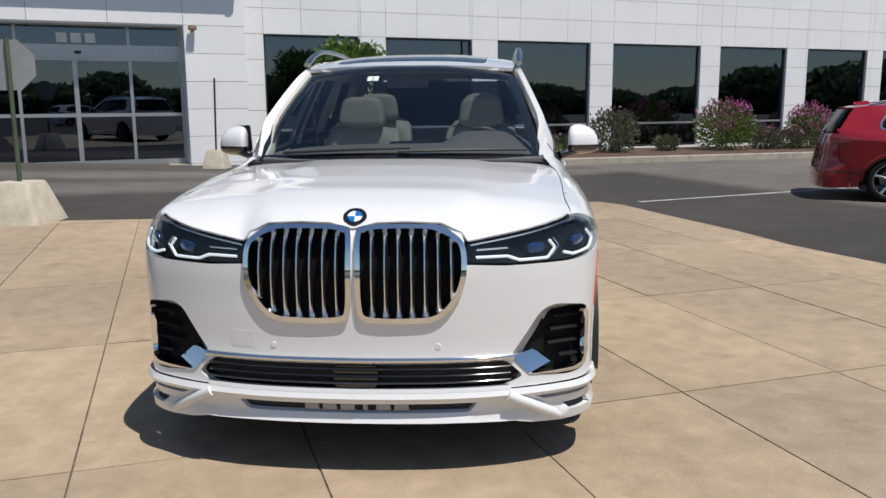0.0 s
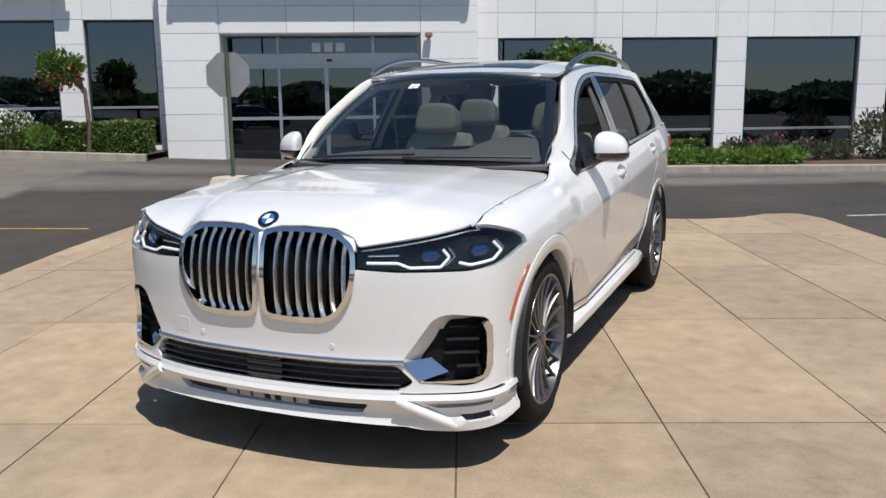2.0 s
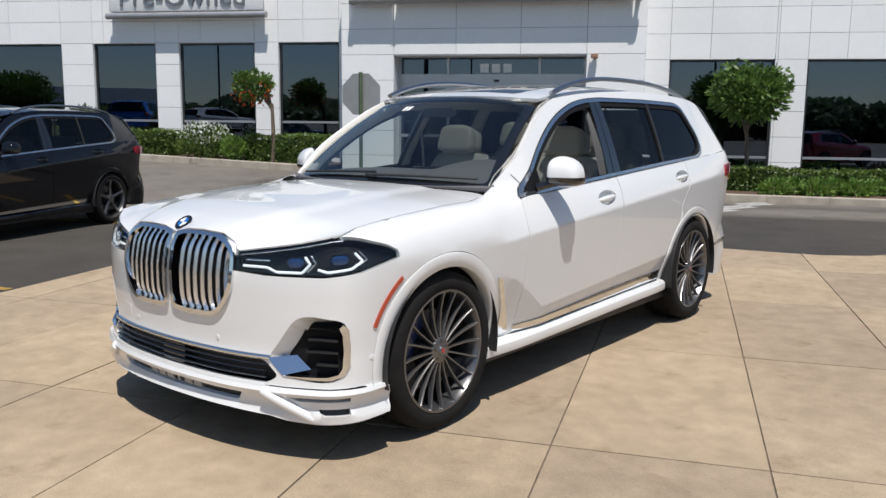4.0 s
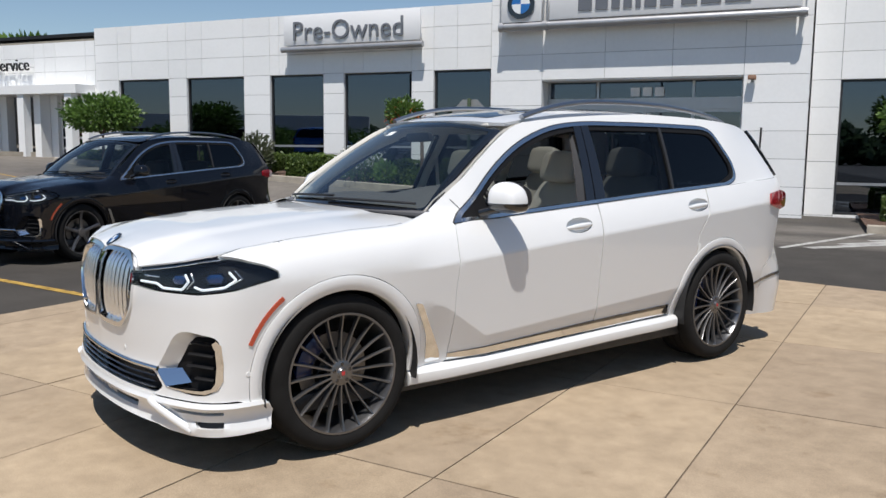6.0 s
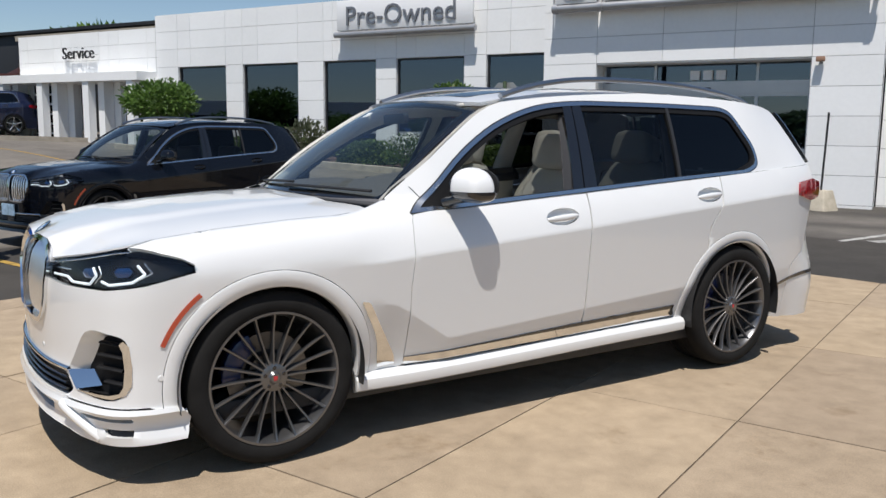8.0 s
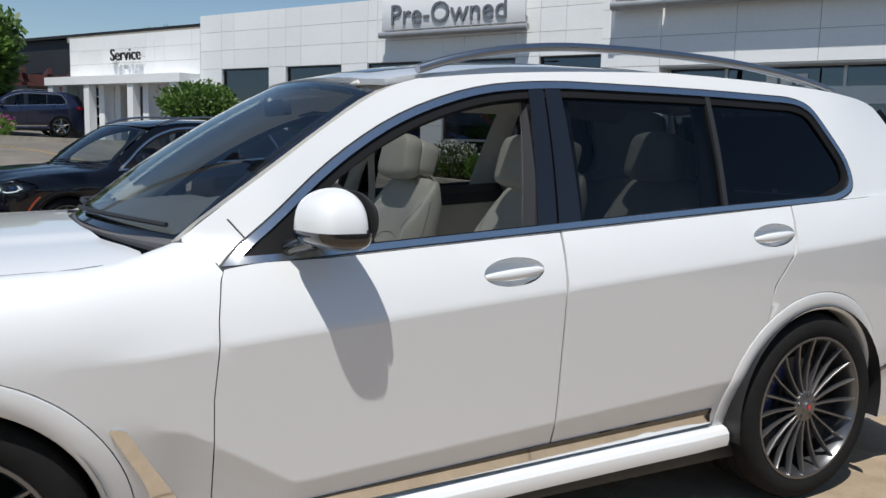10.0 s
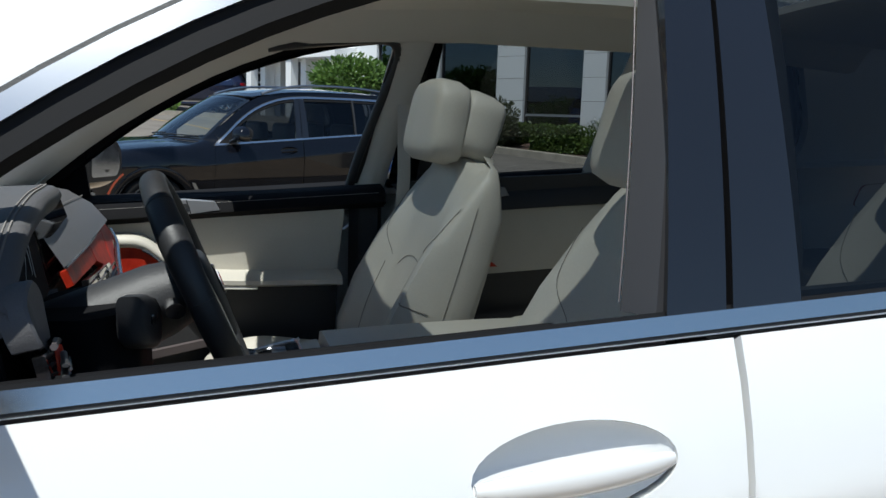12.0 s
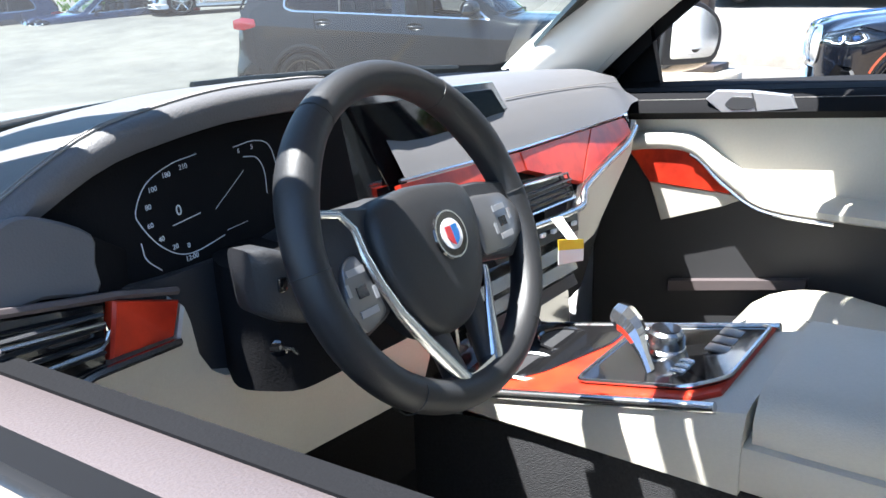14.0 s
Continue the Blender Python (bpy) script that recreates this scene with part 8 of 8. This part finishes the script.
hedge("hedge", "low clipped green hedge under the small tree", 5.55, 6.35, 16.4, 17.1, -.06, .55, 17, 2000)
hedge("hedge", "low clipped green hedge", 6.5, 7.5, 16.5, 17.2, -.05, .50, 14, 2000)
hedge("hedge", "low clipped green hedge", 7.62, 8.55, 16.5, 17.2, -.05, .52, 15, 2000)
for k, s in enumerate(np.arange(5.9, 10.6, .42)):
    bush("daylily", "bright green daylily clump", s, 15.6 + .3 * (k % 2), -.02, .38, .42, 40 + k, 420, LEAF_LIGHT, None, .085)
for k, (s, n, r, h, fl) in enumerate([(13.4, 17.0, .75, 1.25, 40), (17.55, 17.0, .95, 1.45, 620), (21.1, 17.0, .75, 1.35, 560), (19.2, 17.0, .55, .75, 60), (20.1, 16.9, .5, .65, 80), (24.0, 17.0, .8, 1.2, 300), (11.4, 16.8, .5, .55, 20), (12.2, 16.9, .45, .5, 0), (9.6, 17.0, .45, .55, 30), (10.5, 17.0, .5, .6, 25), (15.4, 17.1, .45, .5, 0)]):
    bush("flowering_bush", "tall bush with purple-pink flower spikes" if fl > 200 else "grey-green bush in the mulch bed", s, n, rise(s, 16) + .1, r, h, 60 + k, int(1900 * r * h) + 300, LEAF_GREY if fl < 200 else LEAF_HEDGE, PETAL_PINK if fl else None, .07, fl)

# ---------------- street furniture ----------------
def concrete_foot(parent, c, w, h, top):
    r0 = [Vector((c[0] + a * w, c[1] + b * w, c[2] - .01)) for a, b in fillet([(-.5, -.5), (.5, -.5), (.5, .5), (-.5, .5)], .1, 3)]
    r1 = [Vector((c[0] + a * top, c[1] + b * top, c[2] + h * .96)) for a, b in fillet([(-.5, -.5), (.5, -.5), (.5, .5), (-.5, .5)], .1, 3)]
    r2 = [Vector((c[0] + a * top * .93, c[1] + b * top * .93, c[2] + h)) for a, b in fillet([(-.5, -.5), (.5, -.5), (.5, .5), (-.5, .5)], .1, 3)]
    loft("foot", [r0, r1, r2], CONCRETE_FOOT, parent, "cast concrete foot")


CONCRETE_FOOT = mat("cast_concrete", (0.52, 0.46, 0.36), rough=0.9, var=0.12, scale=5, fine=0.1, bump=0.4)
POST_GREEN = mat("green_steel_post", (0.10, 0.14, 0.08), rough=0.6, metal=0.3, var=0.15)
SIGN_BACK = mat("bare_sign_back", (0.36, 0.37, 0.37), rough=0.5, metal=0.5, var=0.06, scale=4)


def stop_sign():
    th = empty("stop_sign", None, "octagonal sign with bare metal back on a green post", "road sign")
    c = Vector((-5.42, 6.95, 0.0))
    concrete_foot(th, c, .80, .50, .46)
    tube("post", [c + Vector((0, 0, .45)), c + Vector((-.01, .01, 2.24))], .028, POST_GREEN, th, n=8)
    ring = [(.33 * math.cos(radians(22.5 + 45 * k)), .33 * math.sin(radians(22.5 + 45 * k))) for k in range(8)]
    m = Matrix.Translation(c + Vector((-.035, .045, 1.92))) @ Matrix.Rotation(radians(22), 4, "Z") @ Matrix.Rotation(radians(90), 4, "X")
    prism("plate", ring, .004, SIGN_BACK, th, "bare metal sign plate", m=m)
    for z in (-.15, .15):
        lathe("bolt", [(0, .006), (.012, .006), (.012, .0), (0, 0)], TUBE, th, axis="z", n=10, m=m @ Matrix.Translation((0, z, .004)))


stop_sign()


def slim_post():
    th = empty("marker_post", None, "thin black post leaning in a low concrete foot", "post")
    p = B(2.15, 16.75)
    z = rise(2.15, 16.75) - .02
    concrete_foot(th, (p.x, p.y, z), .55, .42, .36)
    tube("post", [(p.x, p.y, z + .4), (p.x + .04, p.y + .02, 2.02)], .022, BLACK_MATTE, th, n=8)


slim_post()


def pole_on_base():
    th = empty("street_lamp", None, "dark brown square lamp pole on a round tan concrete base", "street lamp")
    m = Matrix.Translation((-6.32, .04, -.02))
    lathe("base", [(0.0, .60), (.325, .60), (.355, .585), (.365, .56), (.37, 0.0), (0, 0)], CONCRETE_FOOT, th, "round cast concrete base", axis="z", n=32, m=m)
    box("base_plate", (-.20, -.20, .60), (.20, .20, .66), BROWN_STEEL, th, bevel=.01, m=m)
    box("pole", (-.085, -.085, .66), (.085, .085, 7.4), BROWN_STEEL, th, bevel=.012, m=m)
    box("notice_plate", (-.22, .085, 1.70), (.22, .105, 2.18), WHITE_SIGN, th, "white notice plate on the pole", bevel=.004, m=m)
    box("arm", (-.9, -.04, 7.25), (.9, .04, 7.33), BROWN_STEEL, th, m=m)
    for e in (-1.0, 1.0):
        box("head", (e - .32, -.2, 7.18), (e + .32, .2, 7.32), BROWN_STEEL, th, bevel=.03, m=m)


WHITE_SIGN = mat("white_sign_enamel", (0.72, 0.72, 0.70), rough=0.4, var=0.04)
BROWN_STEEL = mat("dark_brown_steel", (0.035, 0.024, 0.019), rough=0.5, var=0.08)
pole_on_base()

# ---------------- paint on the asphalt ----------------
LINE_Y = mat("worn_yellow_paint", (0.48, 0.30, 0.06), rough=0.8, var=0.25, scale=9, fine=0.3, fine_scale=40)
LINE_W = mat("worn_white_paint", (0.50, 0.49, 0.46), rough=0.8, var=0.25, scale=6, fine=0.4, fine_scale=30)


def stripe(a, b, w, material, label):
    a, b = Vector((*a, 0)), Vector((*b, 0))
    t = (b - a).normalized()
    sd = Vector((-t.y, t.x, 0)) * w / 2
    N = max(1, int((b - a).length / .6))
    vs, fs = [], []
    for i in range(N + 1):
        p = a.lerp(b, i / N)
        for e in (sd, -sd):
            q = p + e
            vs.append((q.x, q.y, lot_z(q.x, q.y) - .017))
    fs = [(2 * i, 2 * i + 1, 2 * i + 3, 2 * i + 2) for i in range(N)]
    tagged(mk("road_marking", vs, fs, material, smooth=False), label, "road marking", group="road markings", kind="structure")


stripe((-4.15, 1.12), (-8.6, -.35), .10, LINE_Y, "worn yellow parking line on the asphalt")
stripe((-6.2, 5.0), (-10.8, 3.5), .10, LINE_Y, "worn yellow parking line on the asphalt")
stripe((-2.6, -2.8), (-7.2, -4.4), .10, LINE_Y, "worn yellow parking line on the asphalt")
for k in range(4):
    a, b = B(3.3 + .5 * k, 11.2 + .9 * k), B(4.6 + .5 * k, 12.6 + .9 * k)
    stripe((a.x, a.y), (b.x, b.y), .22, LINE_W, "worn white hatching on the drive")
a, b = B(2.9, 11.0), B(5.0, 16.0)
stripe((a.x, a.y), (b.x, b.y), .12, LINE_W, "worn white line on the drive")
stripe((2.6, 9.2), (9.0, 12.6), .10, LINE_W, "faint white line on the asphalt")
stripe((-13.0, 7.4), (-26.0, .5), .10, LINE_Y, "worn yellow line on the asphalt")

# ---------------- other cars ----------------
def other_car(label, paint_, x, y, turn, scale, rim=None, plate=False, name="parked_car", z=None):
    r = empty(name, None, label, "car", group="parked cars")
    build_body(r, paint_, hero=False)
    for sx_ in (1, -1):
        for wy_ in (HUB_F, HUB_R):
            build_wheel(r, sx_, wy_, "alloy rim", spokes=5, simple=True, rim=rim)
    box("cabin_core", (-.74, 1.6, .5), (.74, 4.4, 1.12), BLACK_MATTE, r, bevel=.05)
    for sx_ in (-.38, .38):
        for yy in (2.75, 3.6):
            box("seat_back", (sx_ - .22, yy - .06, 1.0), (sx_ + .22, yy + .08, 1.34), LEDGE, r, bevel=.05, seg=3)
    sheet("front_glass", [(1.9, 1.16), (2.80, 1.168), (2.83, 1.652), (2.5, 1.60), (2.2, 1.5), (1.95, 1.35)], house, REAR_GLASS, r, "dark side window", step=.1, thick=0, lift=-.01, inward=MID)
    if plate:
        quad_panel("number_plate", [(-.15, -.005, .43), (.15, -.005, .43), (.15, -.005, .58), (-.15, -.005, .58)], SKY_PLATE, r, "pale blue plate with a plain bar", thick=.02, out=(0, -1, 0))
    r.matrix_world = Matrix.Translation((x, y, lot_z(x, y) - .02 if z is None else z)) @ Matrix.Rotation(radians(turn), 4, "Z") @ Matrix.Diagonal((*scale, 1))
    return r


SKY_PLATE = mat("pale_plate", (0.35, 0.5, 0.65), rough=0.5, var=0.2, scale=14)
CAR_BLACK = mat("black_car_paint", (0.004, 0.005, 0.008), rough=0.2, spec=0.1, coat=0.7, var=0.02, scale=300)
CAR_NAVY = mat("navy_car_paint", (0.010, 0.016, 0.045), rough=0.2, coat=1.0, var=0.02, scale=300)
CAR_BLUE = mat("bright_blue_paint", (0.004, 0.11, 0.52), rough=0.22, coat=1.0, var=0.02, scale=300)
CAR_RED = mat("red_car_paint", (0.30, 0.006, 0.012), rough=0.2, coat=1.0, var=0.02, scale=300)
CAR_JEEP = mat("graphite_car_paint", (0.012, 0.014, 0.017), rough=0.25, spec=0.1, coat=0.7, var=0.02, scale=300)
CAR_WHITE = mat("white_car_paint", (0.75, 0.75, 0.75), rough=0.25, coat=1.0, var=0.01, scale=300)
other_car("black sport utility car parked nose-out on the asphalt", CAR_BLACK, -7.46, .65, 22.2, (.935, .916, .95), plate=True)
other_car("bright blue compact utility car parked across the lot", CAR_BLUE, -18.53, -4.14, 14.2, (.90, .85, .90), rim=SATIN)
other_car("graphite sport utility car with tinted windows", CAR_JEEP, -7.96, -1.33, 202, (.94, .905, .95), rim=BLACK_GLOSS)
other_car("red saloon car parked on the asphalt", CAR_RED, 9.85, 9.05, 75, (.90, .90, .81), rim=SATIN)
navy = other_car("navy sport utility car parked outside the service bays", CAR_NAVY, -31.5, -.6, 10, (.95, .93, .95), rim=SATIN)
white = other_car("white car parked in a far row", CAR_WHITE, -13.0, -17.5, 60, (.92, .90, .82), rim=SATIN)
c2 = copy_thing(navy, Matrix.Translation((-10.5, -19.5, 0)) @ Matrix.Rotation(radians(75), 4, "Z"))
tagged(c2, "navy sport utility car parked in a far row")
c3 = copy_thing(navy, Matrix.Translation((-7.5, -21.5, 0)) @ Matrix.Rotation(radians(75), 4, "Z"))
tagged(c3, "navy sport utility car parked in a far row")
c4 = copy_thing(navy, Matrix.Translation((6.0, -24.0, 0)) @ Matrix.Rotation(radians(90), 4, "Z"))
tagged(c4, "navy sport utility car parked in a far row")
c5 = copy_thing(white, Matrix.Translation((14.0, -22.0, 0)) @ Matrix.Rotation(radians(90), 4, "Z"))
tagged(c5, "white car parked in a far row")

# ---------------- distance ----------------
BLACK_WALL = mat("black_cladding", (0.012, 0.013, 0.015), rough=0.6, var=0.15, scale=0.5)
BRICK_BROWN = mat("brown_brick", (0.24, 0.13, 0.085), rough=0.85, var=0.2, scale=3, fine=0.2, fine_scale=10)
PERGOLA = mat("red_brown_timber", (0.12, 0.04, 0.035), rough=0.7, var=0.15)


def far_buildings():
    d = empty("building", None, "low black-clad building with a flat roof", "building")
    box("wall", (-62, 25.0, -1.0), (-24.5, 40, 6.3), BLACK_WALL, d, bevel=.05, m=BM)
    box("roof", (-62.2, 24.8, 6.301), (-24.3, 40.2, 6.45), BLACK_WALL, d, m=BM)
    for k in range(5):
        s = -60 + k * 6.2
        w = pane("window", s, s + 2.2, 1.6, 4.6, 24.97, d)
        box("frame", (s - .08, 24.93, 1.5), (s + 2.28, 24.96, 1.6), FRAME_AL, w, m=BM)
    b = empty("building", None, "brown brick building behind the far cars", "building")
    box("wall", (-62, -14, -.5), (-56, 6, 5.5), BRICK_BROWN, b, bevel=.05)
    box("roof", (-62.3, -14.3, 5.501), (-55.8, 6.3, 5.7), BLACK_WALL, b)
    for k in range(5):
        quad_panel("window", [(-55.98, -12 + k * 3.6, 1.6), (-55.98, -10 + k * 3.6, 1.6), (-55.98, -10 + k * 3.6, 3.8), (-55.98, -12 + k * 3.6, 3.8)], BLACK_GLOSS, b, thick=.05, out=(1, 0, 0))
    w = empty("building", None, "long pale building at the end of the lot", "building")
    box("wall", (-48, -62, -.5), (-18, -56, 5.0), PANEL, w, bevel=.05)
    box("window_band", (-46, -55.99, 1.5), (-20, -55.95, 3.4), BLACK_GLOSS, w)
    p = empty("pergola", None, "red-brown timber pergola beside the lot", "pergola")
    for i in range(3):
        for j in range(2):
            box("post", (-41 + j * 3, -4.5 + i * 4, 0), (-40.7 + j * 3, -4.2 + i * 4, 3.6), PERGOLA, p)
    for j in range(2):
        box("beam", (-41 + j * 3, -5, 3.601), (-40.7 + j * 3, 4.4, 3.95), PERGOLA, p)
    for i in range(10):
        box("slat", (-42, -4.9 + i, 3.951), (-37, -4.75 + i, 4.2), PERGOLA, p)


far_buildings()
tree("tree", "leafy tree in front of the black building", (-33.5, -.2, lot_z(-33.5, -.2)), 1.7, (-33.5, -.2, 4.2), (2.1, 2.3, 2.0), 21, 6000, .26)
tree("tree", "leafy tree by the pergola", (-37.5, -9.5, 0), 1.8, (-37.5, -9.5, 4.4), (2.4, 2.6, 2.3), 22, 5000, .28)
tree("tree", "light green tree behind the far hedge", (-36, -13.5, 0), 1.2, (-36, -13.5, 3.9), (2.8, 3.0, 2.6), 25, 5000, .3, LEAF_LIGHT)
tree("tree", "tall tree behind the black building", B(-52, 44), 4, B(-52, 44, 7.2), (6, 6, 2.6), 23, 5000, .6, LEAF_LIGHT)
tree("tree", "tall tree behind the black building", B(-38, 46), 3.5, B(-38, 46, 6.2), (5, 5, 2.0), 24, 4000, .6)
for k in range(9):
    x, y = -30.5 + .4 * (k % 3), -7.0 + k * 1.0
    th = empty("flower_clump", None, "orange and pink flower clump among green leaves", "bush", group="flower clumps")
    leaves("foliage", cloud((x, y, lot_z(x, y) + .35), (.7, .7, .5), 500, 90 + k, .3), .11, LEAF_LIGHT, th, up=.8, seed=90 + k)
    leaves("flowers", cloud((x, y, lot_z(x, y) + .6), (.6, .6, .35), 130, 190 + k, .6), .10, PETAL_PINK if k % 3 == 2 else PETAL_ORANGE, th, "bright flowers", seed=190 + k)
hed = empty("hedge", None, "light green hedge at the edge of the lot", "hedge")
leaves("foliage", np.concatenate([cloud((-24 + .7 * k, -13.5 - .75 * k, 1.2 + .5 * math.sin(k * .9)), (1.2, 1.2, 1.2), 520, 320 + k, .5) for k in range(-8, 14)]), .16, LEAF_LIGHT, hed, seed=5)
# filler box, its dark green standing for shade behind the blades
box("core", (-.5, -13, .0), (.5, 8.4, 1.4), HEDGE_SHADE, hed, bevel=.2, m=Matrix.Translation((-24, -13.5, 0)) @ Matrix.Rotation(radians(43), 4, "Z"))
for a, b in (((-11.75, -6.5), (-12.1, 2.5)), ((-28.2, 9.0), (-28.9, -9.0))):
    A_, B_ = Vector((*a, 0)), Vector((*b, 0))
    t = (B_ - A_).normalized()
    nrm = Vector((-t.y, t.x, 0))
    r0 = [A_ + nrm * q + Vector((0, 0, z + lot_z(*a))) for q, z in ((0, -.1), (0, .12), (.03, .14), (.15, .14), (.15, -.1))]
    r1 = [B_ + nrm * q + Vector((0, 0, z + lot_z(*b))) for q, z in ((0, -.1), (0, .12), (.03, .14), (.15, .14), (.15, -.1))]
    tagged(loft("kerb", [r0, r1], KERB), "pale concrete kerb across the lot", "kerb", group="kerb stones", kind="structure")


# leaf greens paled and greyed: distance haze put into the colour
LEAF_HAZED = leaf_mat("hazed_leaf", (0.09, 0.14, 0.07), (0.15, 0.21, 0.10))


def far_trees():
    """Belt of trees round the lot: one mass, seen far off and in the glass."""
    rng = np.random.default_rng(77)
    pts = []
    for k in range(74):
        a = 2 * math.pi * k / 74 + rng.uniform(-.03, .03)
        if radians(85) < a < radians(160):
            continue
        r = 78 + rng.uniform(-8, 10)
        h = rng.uniform(2.6, 5.4)
        w = rng.uniform(4.5, 7)
        pts.append(cloud((r * math.cos(a), r * math.sin(a), h * .50), (w, w, h * .54), 2600, 500 + k, .72))
    ob = leaves("far_woods", np.concatenate(pts), .95, LEAF_HAZED, seed=8, long=1.25)
    tagged(ob, "belt of dark green trees round the car park", "trees", kind="stuff")


far_trees()


def lamp_post(x, y):
    th = empty("street_lamp", None, "tall dark lamp post of the car park", "street lamp", group="lamp posts")
    tube("post", [(x, y, -.02), (x, y, 8.5)], [.10, .07], BLACK_MATTE, th, n=8)
    tube("arm", [(x - .9, y, 8.45), (x + .9, y, 8.45)], .04, BLACK_MATTE, th, n=6)
    for e in (-.9, .9):
        box("head", (x + e - .35, y - .18, 8.40), (x + e + .35, y + .18, 8.52), BLACK_MATTE, th, bevel=.03)


for x, y in ((22, -18), (8, -34), (36, -6), (-14, -36)):
    lamp_post(x, y)
